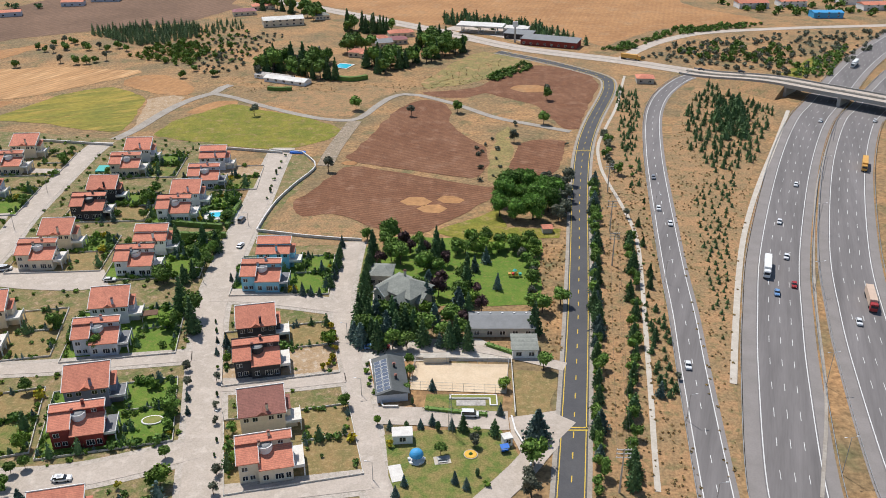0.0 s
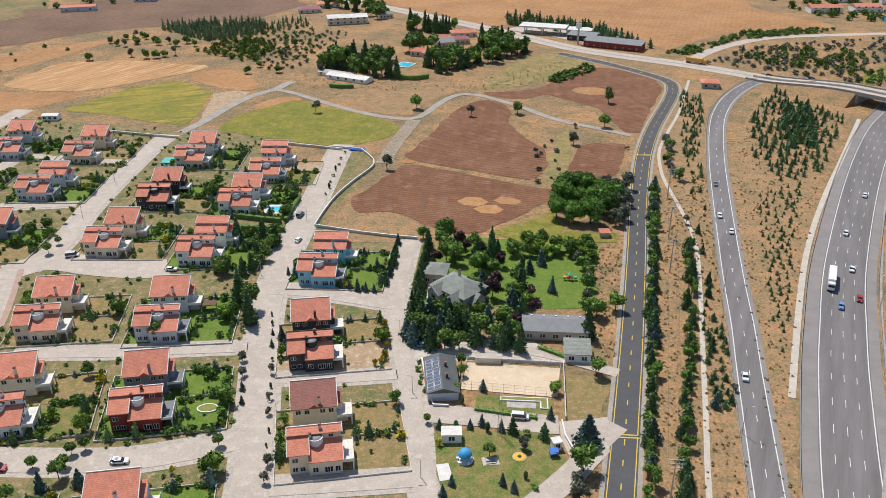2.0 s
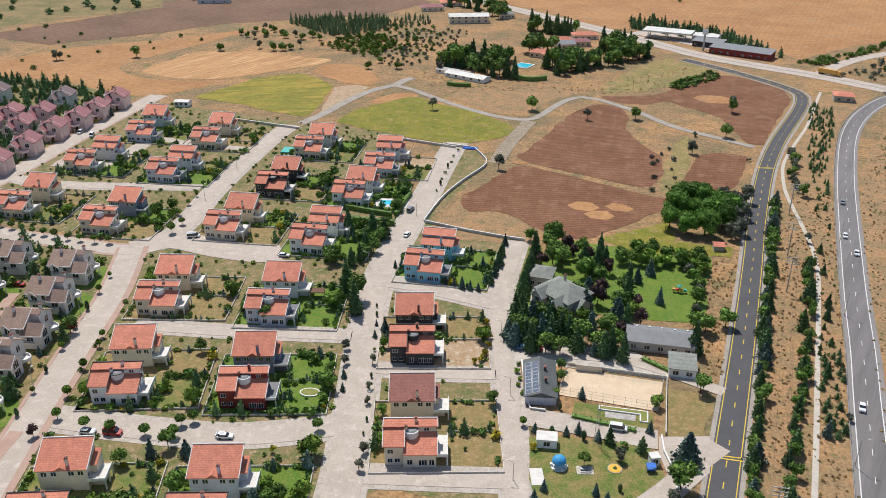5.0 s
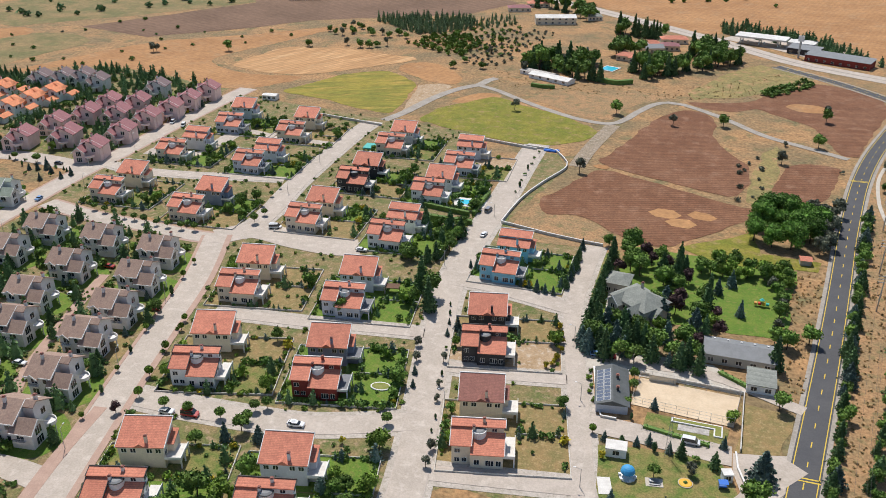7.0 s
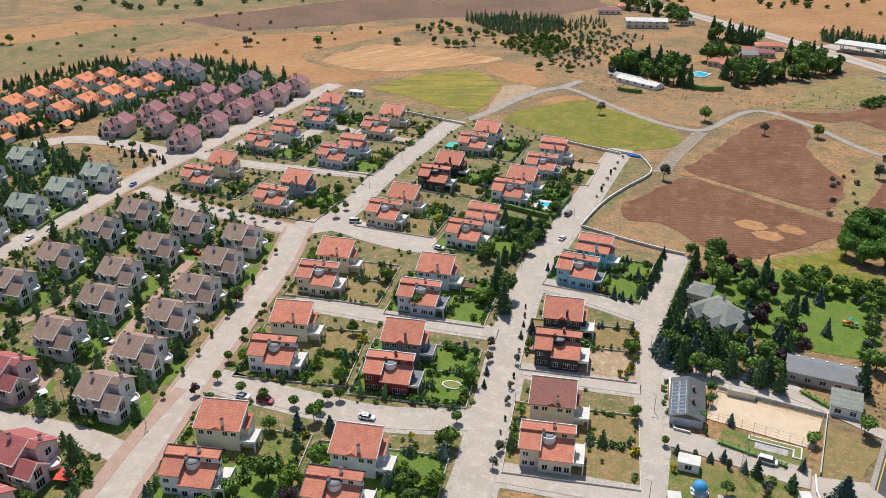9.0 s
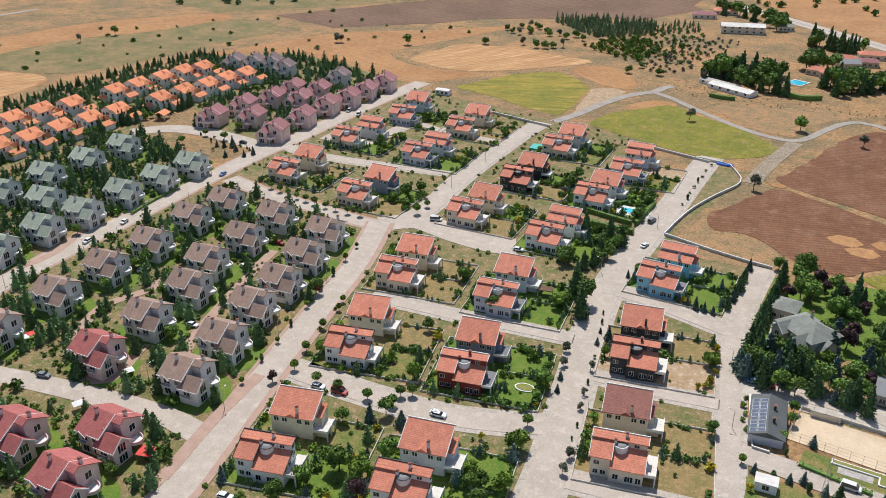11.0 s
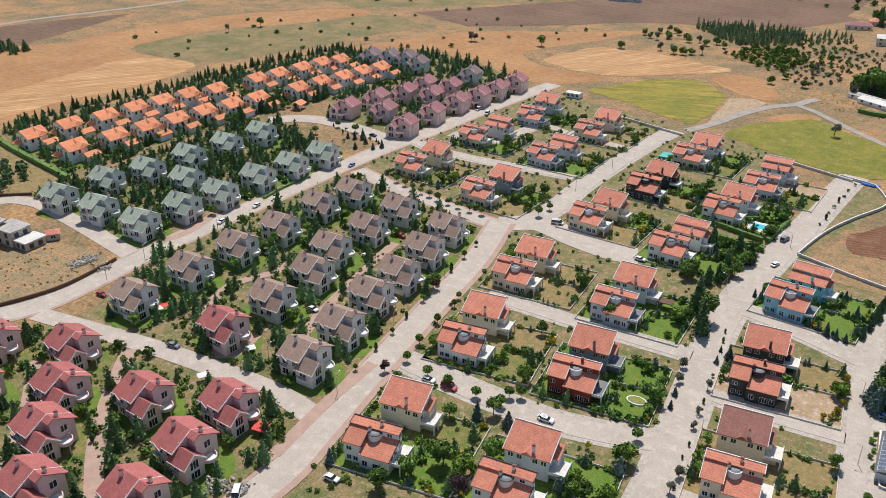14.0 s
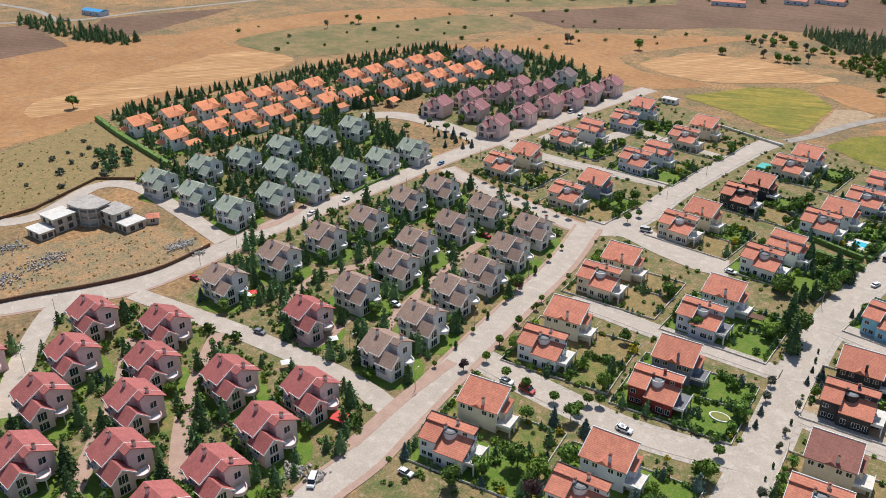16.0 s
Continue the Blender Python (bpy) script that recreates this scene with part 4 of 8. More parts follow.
def villa_rear(wall, roof, trim, terrace, label, split=False):
    """The rear half of a pair: one big single-pitch roof over two storeys."""
    h = thing("villa", label, "house", "paired villas")
    if split:
        part("wall", prism(B(), [(0.6, 9.3), (12.6, 9.3), (12.6, 13.4), (0.6, 13.4)], 0, (6.6, 6.6, 8.0, 8.0)), wall, h)
        part("wall", prism(B(), [(0.6, 13.4), (12.6, 13.4), (12.6, 17.0), (0.6, 17.0)], 0, (8.9, 8.9, 10.0, 10.0)), wall, h)
        for y0, y1, z0, z1 in ((9.3, 13.3, 6.6, 8.0), (13.4, 17.0, 8.9, 10.0)):
            bm = B()
            slope(bm, 0.6, 12.6, y0, y1, z0, z1)
            part("roof", bm, roof, h)
        edge_trim(h, 0.6, 12.6, 13.4, 17.0, 8.9, 10.0, trim)
    else:
        part("wall", prism(B(), [(0.6, 9.3), (12.6, 9.3), (12.6, 17.4), (0.6, 17.4)], 0, (6.9, 6.9, 10.2, 10.2)), wall, h)
        bm = B()
        slope(bm, 0.6, 12.6, 9.3, 17.4, 6.9, 10.2)
        part("roof", bm, roof, h)
        edge_trim(h, 0.6, 12.6, 9.3, 17.4, 6.9, 10.2, trim)
        bm = B()
        a = [(5.0, 8.8, 7.0), (6.6, 8.8, 8.1), (8.2, 8.8, 7.0)]
        v = [bm.verts.new(p) for p in a] + [bm.verts.new((6.6, 11.8, 8.2))]
        for f in ((0, 2, 1), (0, 1, 3), (1, 2, 3), (0, 3, 2)):
            bm.faces.new([v[i] for i in f])
        bmesh.ops.recalc_face_normals(bm, faces=bm.faces[:])
        part("dormer", bm, roof, h)
    chimney(h, 8.0, 10.4, 7.2, 9.6, wall)
    part("wing_wall", prism(B(), [(12.6, 12.3), (14.2, 12.3), (14.2, 17), (12.6, 17)], 0, (5.6, 5.6, 6.9, 6.9)), wall, h)
    bm = B()
    slope(bm, 12.6, 14.2, 12.3, 17, 5.6, 6.9, 0.25)
    part("wing_roof", bm, roof, h)
    ter = part("terrace", box(B(), 12.6, 17.0, 9.0, 15.5, 2.9, 3.15, 0.03), terrace, h, "raised side terrace")
    bm = B()
    box(bm, 16.85, 17.0, 9.0, 15.5, 3.15, 3.9)
    box(bm, 12.6, 16.85, 9.0, 9.15, 3.15, 3.9)
    part("terrace_rail", bm, "trim", ter)
    for y in (9.3, 12.2, 15.2):
        part("column", box(B(), 16.6, 16.95, y - 0.18, y + 0.18, 0, 2.9), "trim", ter)
    part("garage_wall", box(B(), 12.6, 15.8, 11, 15.5, 0, 2.9), wall, h)
    for x in (2.2, 4.6, 8.9, 11.2):
        window(h, x, 9.3, 5.0, 1.3, 1.2)
    for y, z in ((10.6, 3.5), (13.6, 7.2), (10.6, 6.2)):
        window(h, 12.6, y, z, 1.2, 1.4 if z < 5 else 1.0, "x", 1)
    return h


def gable(bm, x0, x1, y0, y1, zs, zr, over=0.55, thick=0.25):
    """A pitched roof with its ridge along y."""
    xm = (x0 + x1) / 2
    k = (zr - zs) / (xm - x0)
    a = [(x0 - over, y0 - over, zs - over * k + thick), (xm, y0 - over, zr + thick), (xm, y1 + over, zr + thick), (x0 - over, y1 + over, zs - over * k + thick)]
    b = [(xm, y0 - over, zr + thick), (x1 + over, y0 - over, zs - over * k + thick), (x1 + over, y1 + over, zs - over * k + thick), (xm, y1 + over, zr + thick)]
    plate(bm, a, thick)
    plate(bm, b, thick)


def gable_walls(bm, x0, x1, y0, y1, zs, zr):
    xm = (x0 + x1) / 2
    v = [bm.verts.new(p) for p in ((x0, y0, 0), (x1, y0, 0), (x1, y0, zs), (xm, y0, zr), (x0, y0, zs), (x0, y1, 0), (x1, y1, 0), (x1, y1, zs), (xm, y1, zr), (x0, y1, zs))]
    for f in ((0, 1, 2, 3, 4), (9, 8, 7, 6, 5), (0, 5, 6, 1), (1, 6, 7, 2), (2, 7, 8, 3), (3, 8, 9, 4), (4, 9, 5, 0)):
        bm.faces.new([v[i] for i in f])


def barge(parent, x0, x1, y, zs, zr, over=0.55):
    """White boards along a gable's two slopes."""
    bm = B()
    xm = (x0 + x1) / 2
    k = (zr - zs) / (xm - x0)
    for s in (-1, 1):
        xe = xm + s * (xm - x0 + over)
        ze = zs - over * k
        c = [(xe, y - 0.12, ze + 0.3), (xm, y - 0.12, zr + 0.3), (xm, y + 0.06, zr + 0.3), (xe, y + 0.06, ze + 0.3)]
        plate(bm, c if s < 0 else c[::-1], 0.42)
    bmesh.ops.recalc_face_normals(bm, faces=bm.faces[:])
    return part("barge_board", bm, "trim", parent)


def gabled_house(wall, roof, label, group):
    """Three storeys under one long front slope, a lower wing with its gable to the side, balconies and a rounded corner balcony."""
    h = thing("house", label, "house", group)
    turn_ = Matrix.Rotation(radians(-90), 4, 'Z')

    def turned(bm):
        bmesh.ops.transform(bm, matrix=turn_, verts=bm.verts[:])
        return bm

    def rake(x0, x1, y, zs, zr, over):
        ob = barge(h, x0, x1, y, zs, zr, over)
        ob.data.transform(turn_)
    k = 3.0 / 5.4  # pitch of the long slopes; the ridge runs along x at y = 0.2
    bm = B()
    gable_walls(bm, -5.6, 5.2, -6, 1, 6.7, 9.7)
    part("wall", turned(bm), wall, h)
    part("rear_wall", prism(B(), [(1, -0.8), (3.9, -0.8), (3.9, 0.2), (3.9, 5.4), (1, 5.4), (1, 0.2)], 0, (9.1, 9.1, 9.7, 6.8, 6.8, 9.7)), wall, h)
    bm = B()
    gable_walls(bm, 0.9, 6.3, 0.6, 6.4, 5.0, 7.3)
    part("wing_wall", turned(bm), wall, h)
    bm = B()
    gable(bm, -5.6, 5.2, -6, 1, 6.7, 9.7, 0.6)
    part("roof", turned(bm), roof, h)
    bm = B()
    plate(bm, [(1.6, -1.5, 9.95 - 1.7 * k), (4.6, -1.5, 9.95 - 1.7 * k), (4.6, 0.2, 9.95), (1.6, 0.2, 9.95)], 0.25)
    plate(bm, [(1.6, 0.2, 9.95), (4.6, 0.2, 9.95), (4.6, 6.1, 9.95 - 5.9 * k), (1.6, 6.1, 9.95 - 5.9 * k)], 0.25)
    part("rear_roof", bm, roof, h)
    bm = B()
    gable(bm, 0.9, 6.3, 0.9, 6.4, 5.0, 7.3, 0.6)
    part("wing_roof", turned(bm), roof, h)
    rake(-5.6, 5.2, 1.6, 6.7, 9.7, 0.6)
    rake(0.9, 6.3, 7.0, 5.0, 7.3, 0.6)
    part("eave_board", box(box(B(), -6.6, 1.6, -5.92, -5.8, 6.3, 6.65), 0.6, 7.0, -6.98, -6.88, 4.55, 4.9), "trim", h)
    # small gable over the front balcony
    bm = B()
    gable(bm, -5.4, -2.4, -6.2, -2.6, 6.3, 7.5, 0.3)
    part("dormer_roof", bm, roof, h)
    barge(h, -5.4, -2.4, -6.5, 6.3, 7.5, 0.3)
    chimney(h, -3.4, -0.8, 8.6, 10.8, wall)
    chimney(h, 3.4, 1.6, 8.5, 10.6, wall)
    for x, y, z, w, hh in ((-3.9, -5.25, 4.3, 1.7, 2.0), (-0.8, -5.25, 4.5, 1.1, 1.5), (-4.0, -5.25, 0.9, 1.8, 1.7), (-0.8, -5.25, 1.1, 1.1, 1.4), (3.2, -6.3, 3.0, 1.9, 1.7)):
        window(h, x, y, z, w, hh)
    for x, y, z, w, hh in ((6.4, -3.6, 3.3, 2.2, 2.2), (6.4, -3.6, 0.5, 2.4, 2.0), (1.0, -2.8, 7.2, 0.9, 0.8), (3.9, 2.4, 4.6, 1.6, 1.7)):
        window(h, x, y, z, w, hh, "x", 1)
    for x0, x1, y0, y1, z in ((-5.4, -2.5, -6.3, -5.2, 4.0), (1.6, 4.8, -7.2, -6.3, 2.7)):
        b_ = part("balcony", box(B(), x0, x1, y0, y1, z - 0.2, z, 0.03), "trim", h)
        bm = B()
        box(bm, x0, x1, y0, y0 + 0.06, z + 0.75, z + 0.85)
        n = int((x1 - x0) / 0.28)
        for i in range(n + 1):
            x = x0 + (x1 - x0) * i / n
            box(bm, x - 0.02, x + 0.02, y0, y0 + 0.05, z, z + 0.8)
        part("railing", bm, "dark_trim", b_)
    arc = [Vector((4.6 + 3.3 * math.cos(t), 1.0 + 2.2 * math.sin(t))) for t in [-math.pi / 2 + j * math.pi / 12 for j in range(13)]]
    po = part("corner_balcony", plate(B(), [(p.x, p.y, 3.2) for p in arc], 0.3), "trim", h, "white slab of the rounded corner balcony")
    part("parapet", strip(B(), arc, 0.1, -0.1, 3.9, 0.75), wall if wall == "pinkwall" else "trim", po)
    part("column", cyl(B(), 7.6, 1.0, 0, 2.9, 0.15, seg=8), "trim", po)
    part("door", box(B(), 3.9, 3.96, 0.4, 1.5, 0.0, 2.2, 0.02), "wood_brown", h, "brown panelled front door")
    return h


def orange_house(label):
    """White two-storey house: crossed gables and a low garage."""
    h = thing("house", label, "house", "orange-roofed houses")
    bm = B()
    gable_walls(bm, -4.6, 2.2, -4.5, 4.8, 5.8, 7.6)
    part("wall", bm, "white", h)
    bm = B()
    gable_walls(bm, 0.5, 5.2, -5.4, 1.5, 5.4, 6.8)
    part("wing_wall", bm, "white", h)
    bm = B()
    gable(bm, -4.6, 2.2, -4.5, 4.8, 5.8, 7.6, 0.5)
    part("roof", bm, "roof_bright", h)
    bm = B()
    gable(bm, 0.5, 5.2, -5.4, 1.5, 5.4, 6.8, 0.45)
    part("wing_roof", bm, "roof_bright", h)
    bm = B()
    v = [bm.verts.new(p) for p in ((-1.2, 1.5, 8.0), (5.3, -0.8, 5.6), (4.3, 1.8, 7.0), (5.3, 4.6, 5.6))]
    for f in ((0, 1, 2), (0, 2, 3), (1, 3, 2), (0, 3, 1)):
        bm.faces.new([v[i] for i in f])
    bmesh.ops.recalc_face_normals(bm, faces=bm.faces[:])
    part("cross_gable", bm, "roof_bright", h)
    bm = B()
    gable_walls(bm, 5.2, 9.6, -0.5, 5.5, 2.6, 3.8)
    ga = part("garage", bm, "white", h)
    bm = B()
    gable(bm, 5.2, 9.6, -0.5, 5.5, 2.6, 3.8, 0.4)
    part("garage_roof", bm, "roof_bright", ga)
    part("garage_door", box(B(), 6.1, 8.7, -0.56, -0.5, 0, 2.2), "trim", ga)
    bm = B()
    plate(bm, [(-4.8, -7.2, 2.5), (0.4, -7.2, 2.5), (0.4, -4.4, 3.5), (-4.8, -4.4, 3.5)], 0.2)
    po = part("porch_roof", bm, "roof_bright", h)
    for x in (-4.5, 0.1):
        part("column", box(B(), x - 0.12, x + 0.12, -7.0, -6.76, 0, 2.4), "trim", po)
    chimney(h, -2.6, 2.0, 7, 8.8, "white")
    for x, y, z, w, hh in ((-1.2, -4.5, 3.6, 1.6, 1.4), (-3.4, -4.5, 3.6, 1.0, 1.2), (2.9, -5.4, 3.6, 1.3, 1.4), (2.9, -5.4, 0.8, 1.6, 1.6)):
        window(h, x, y, z, w, hh)
    for y, z in ((-3.5, 3.6), (-0.8, 3.6)):
        window(h, 5.2, y, z, 1.0, 1.3, "x", 1)
    return h


KEPT = {}


def place(key, build, m, size=1.0):
    """The first of a kind is built, the rest are copies of it."""
    if key in KEPT:
        return copy_thing(KEPT[key], m)
    KEPT[key] = build()
    KEPT[key].matrix_basis = m @ Matrix.Diagonal((size, size, size, 1))
    return KEPT[key]


TAKEN = []  # footprints: the house's pose and its local extent


def put(key, build, anchor, xy, angle, extent=(-6.8, 8.8, -7.2, 6.4), size=1.0):
    a = Matrix.Rotation(radians(angle), 4, 'Z')
    off = a @ Vector((anchor[0], anchor[1], 0))
    m = Matrix.Translation((xy[0] - off.x, xy[1] - off.y, 0)) @ a
    TAKEN.append((m.inverted(), tuple(e * size for e in extent), m))
    return place(key, build, m, size)


WALLWORD = {"cream": "cream", "white": "white", "redwall": "dark red", "bluewall": "sky-blue", "darkwall": "charcoal", "greywall": "pale grey", "slate_blue": "slate-blue"}
PAIRS = [  # wall of front and rear, angle, roof places of front and rear
    ("cream", "cream", 4, [(-251.2, 285.9), (-251.4, 304.7)]), ("cream", "slate_blue", 4, [(-205.8, 279.1), (-205.1, 298.2)]),
    ("cream", "greywall", 4, [(-253.6, 339.0), (-251.8, 358.3)]), ("greywall", "greywall", 6, [(-248.6, 386.3), (-254.4, 411.3)]),
    ("cream", "cream", 4, [(-209.9, 383.4), (-211.7, 405.9)]), ("greywall", "greywall", 4, [(-208.7, 336.7), (-207.3, 352.9)]),
    ("cream", "cream", 4, [(-153.7, 285.6), (-153.1, 302.2)]), ("darkwall", "darkwall", 4, [(-151.1, 331.0), (-151.6, 348.6)]),
    ("cream", "greywall", 4, [(-152.1, 381.1), (-152.1, 399.7)]), ("white", "greywall", 4, [(-113.8, 328.5), (-113.1, 343.6)]),
    ("white", "white", 4, [(-114.9, 280.7), (-114.2, 297.4)]), ("greywall", "greywall", 4, [(-110.5, 365.7), (-112.3, 388.9)]),
    ("cream", "cream", 11, [(-149.0, 225.4), (-152.2, 243.0)]), ("greywall", "greywall", 9, [(-109.8, 227.9), (-112.3, 246.3)]),
    ("white", "cream", 15, [(-135.6, 177.5), (-141.1, 196.0)]), ("redwall", "slate_blue", 13, [(-98.5, 183.4), (-102.7, 200.3)]),
    ("white", "cream", 16, [(-124.1, 124.6), (-128.8, 142.7)]), ("white", "greywall", 13, [(-87.6, 132.3), (-90.4, 148.3)]),
    ("bluewall", "bluewall", 2, [(-65.2, 268.7), (-64.2, 286.3)]), ("darkwall", "darkwall", 12, [(-56.4, 216.0), (-60.7, 234.1)]),
    ("cream", "cream", 13, [(-45.3, 170.2), (-50.1, 188.8)]),
]
for i, (wf, wr, ang, (f, r)) in enumerate(PAIRS):
    tf = "dark_trim" if wf in ("white", "darkwall") else "trim"
    ter = "grey_terrace" if wf in ("redwall", "greywall", "bluewall") else "terrace"
    rr = "roof_brownred" if i == 20 else "roof_orange"
    put((wf, "front"), lambda: villa_front(wf, "roof_orange", tf, ter, WALLWORD[wf] + " two-storey villa with orange tiled single-pitch roofs"), (7.3, 3.2), f, ang, (-0.8, 17.2, -2.0, 8.5))
    sp = i in (2, 5, 10, 11, 18)
    put((wr, rr, sp), lambda: villa_rear(wr, rr, "trim", "grey_terrace" if wr == "slate_blue" else "terrace", WALLWORD[wr] + (" villa with two stepped tiled roofs" if sp else " villa under one large tiled single-pitch roof"), sp), (6.6, 13.2), r, ang, (0, 17.4, 8.8, 18))

BROWN = [(-248.1, 244.9), (-249.2, 225.4), (-219.8, 243.8), (-245.3, 199.8), (-244.6, 177.5), (-217.3, 221.9), (-192.4, 241.7), (-215.6, 199.6), (-243.0, 154.6), (-206.7, 181.6), (-187.0, 221.6), (-203.4, 159.3), (-181.5, 200.7), (-241.2, 129.8), (-178.7, 182.7), (-172.6, 161.8), (-167.5, 141.6)]
RED = [(-251.4, 86.0), (-228.8, 100.2), (-232.7, 71.4), (-211.3, 86.6), (-188.5, 99.2), (-166.8, 112.2), (-217.6, 56.1), (-196.7, 73.5), (-161.6, 93.7), (-178.3, 60.5), (-194.9, 42.1), (-155.5, 74.6), (-152.7, 57.9), (-233.2, 40.9), (-252.2, 50.2), (-201.1, 137.0)]
GREEN = [(-342.8, 272.2), (-342.8, 249.5), (-294.1, 270.4), (-343.1, 226.7), (-294.5, 250.3), (-342.9, 203.4), (-295.3, 229.9), (-346.1, 183.7), (-317.7, 207.2), (-293.1, 206.9), (-344.5, 159.6), (-319.6, 163.9), (-293.6, 187.5), (-292.8, 166.4)]
PINK = [(-339.5, 330.4), (-319.2, 339.9), (-339.3, 355.2), (-334.1, 374.4), (-317.2, 379.4), (-295.1, 353.7), (-296.9, 378.4), (-294.8, 397.0), (-319.9, 401.3), (-336.0, 396.0), (-294.4, 414.7), (-294.4, 436.3), (-292.6, 327.3)]
MAUVE = [(-327.2, 431.8), (-372.3, 432.0), (-399.9, 433.5), (-412.5, 427.8), (-389.3, 439.5)]
for grp, wall, roof, words, at, ang in ((BROWN, "greybeige", "roof_brown", "grey-beige house with brown tiled gables", "brown-roofed houses", 7), (RED, "pinkwall", "roof_red", "pink rendered house with dark red tiled gables", "red-roofed houses", 3),
                                        (GREEN, "greenwall", "roof_green", "grey rendered house with grey-green tiled gables", "green-roofed houses", 10), (PINK, "pinkwall", "roof_pink", "pink house with mauve-red tiled gables", "mauve-roofed houses", -76),
                                        (MAUVE, "greybeige", "roof_mauve", "grey house with grey-mauve tiled gables", "grey-roofed houses", -76)):
    for p in grp:
        put(roof, lambda: gabled_house(wall, roof, words, at), (0, 0), p, ang, size=1.1)

for p in [(-431.1, 191.9), (-432.0, 212.6), (-430.1, 232.9), (-431.4, 252.4), (-430.9, 269.8), (-430.3, 287.8), (-425.9, 305.1), (-425.5, 336.1), (-424.5, 353.4), (-423.9, 372.9), (-423.6, 390.7), (-419.1, 404.3), (-397.3, 195.3), (-396.4, 217.5), (-396.7, 236.8), (-395.3, 254.4), (-395.2, 273.0), (-393.5, 290.9), (-392.2, 309.0), (-389.5, 338.4), (-389.2, 357.3), (-387.0, 375.2), (-386.5, 391.9), (-383.9, 407.0)]:
    put("orange", lambda: orange_house("white house with bright orange tiled gables and a garage"), (0, 0), p, 6, (-5.6, 10.2, -7.8, 6), 1.25)


# ---- gardens ----
rng = random.Random(7)
LINES = [(smooth(line, 6.0), w / 2 + (1.0 if 8 <= i < 18 else 0)) for i, (line, w, _) in enumerate(STREETS)] + [(smooth(LOCAL, 6), 4.5), (smooth(RAMP, 6), 5.5), (smooth(WEST, 6), 13), (smooth(EAST, 6), 13)]


def free(x, y, room=1.0):
    for inv, (x0, x1, y0, y1), _ in TAKEN:
        q = inv @ Vector((x, y, 0))
        if x0 - room < q.x < x1 + room and y0 - room < q.y < y1 + room:
            return False
    p = Vector((x, y))
    for line, half in LINES:
        for a, b in zip(line, line[1:]):
            d = b - a
            if (p - a).length > d.length + half + 8:
                continue
            t = max(0, min(1, (p - a).dot(d) / d.dot(d)))
            if (p - a - d * t).length < half + room * 0.8:
                return False
    return True


def local(m, pts_):
    return [tuple((m @ Vector((x, y, 0)))[:2]) for x, y in pts_]


GARDEN_FRONT = "mixlawn drylawn lawn mixlawn drylawn lawn drylawn drylawn mixlawn lawn lawn mixlawn drylawn lawn mixlawn lawn lawn lawn lawn bare drylawn".split()
GARDEN_REAR = "drylawn lawn mixlawn lawn drylawn mixlawn lawn lawn lawn lawn lawn bare drylawn lawn drylawn lawn mixlawn lawn lawn drylawn drylawn".split()
LOTS = []
for i in range(len(PAIRS)):
    mf = TAKEN[2 * i][2]
    far = 31
    LOTS.append(mf)
    patch("garden", local(mf, [(-4, -3.4), (far, -3.4), (far, 13.0), (-4, 13.0)]), GARDEN_FRONT[i], 0.10 + i * 0.0005, 0.2, {"lawn": "green lawn of a villa garden", "drylawn": "parched brown garden grass", "mixlawn": "patchy garden grass", "bare": "bare earth of an unplanted garden"}[GARDEN_FRONT[i]])
    patch("garden", local(mf, [(-4, 13.4), (far, 13.4), (far, 27.0), (-4, 27.0)]), GARDEN_REAR[i], 0.10 + i * 0.0005, 0.2, {"lawn": "green lawn of a villa garden", "drylawn": "parched brown garden grass", "mixlawn": "patchy garden grass", "bare": "bare earth of an unplanted garden"}[GARDEN_REAR[i]])
    gw = thing("garden_wall", "low pale rendered garden wall with coping", "wall", "garden walls", "structure", mf)
    for x0, x1, y0, y1 in ((-4.1, far, -3.6, -3.4), (far, far + 0.22, -3.6, 27.2), (17.4, far, 13.1, 13.3), (-4.1, far, 27.0, 27.2), (-4.3, -4.1, -3.6, 27.2)):
        part("wall_run", box(B(), x0, x1, y0, y1, 0, 0.65, 0.03), "garden_wall", gw)
for k in range(2 * len(PAIRS), len(TAKEN)):
    m = TAKEN[k][2]
    kind = "lawn" if rng.random() < 0.6 else ("mixlawn" if rng.random() < 0.6 else "drylawn")
    r = 10.5
    patch("garden", [tuple((m @ Vector((1 + r * 1.15 * math.cos(a + 0.4), -1 + r * math.sin(a + 0.4), 0)))[:2]) for a in [j * math.pi / 4 for j in range(8)]], kind, 0.09 + (k % 40) * 0.0006, 1.2, "planted ground round a house", True)


# ---- plants ----
def tufts(centres, size, r, quads=2, flat=0.0):
    """Leaf sprays: bent little sheets at every centre, turned at random."""
    vs, fs = [], []
    for c in centres:
        s0 = size * r.uniform(0.65, 1.3)
        for _ in range(quads):
            u = Vector((r.gauss(0, 1), r.gauss(0, 1), r.gauss(0, 1) * (1 - flat))).normalized()
            w = u.cross(Vector((r.gauss(0, 1), r.gauss(0, 1), r.gauss(0, 1)))).normalized()
            n = u.cross(w) * 0.25
            b = len(vs)
            c_ = Vector(c)
            for p in (-u - w * 0.6 - n, u * 0.2 - w * 0.75 + n, u * 1.1 - n, u * 0.1 + w * 0.7 + n, -u * 0.9 + w * 0.5 - n):
                vs.append(c_ + p * s0 * 0.5)
            fs.append((b, b + 1, b + 2, b + 3, b + 4))
    return vs, fs


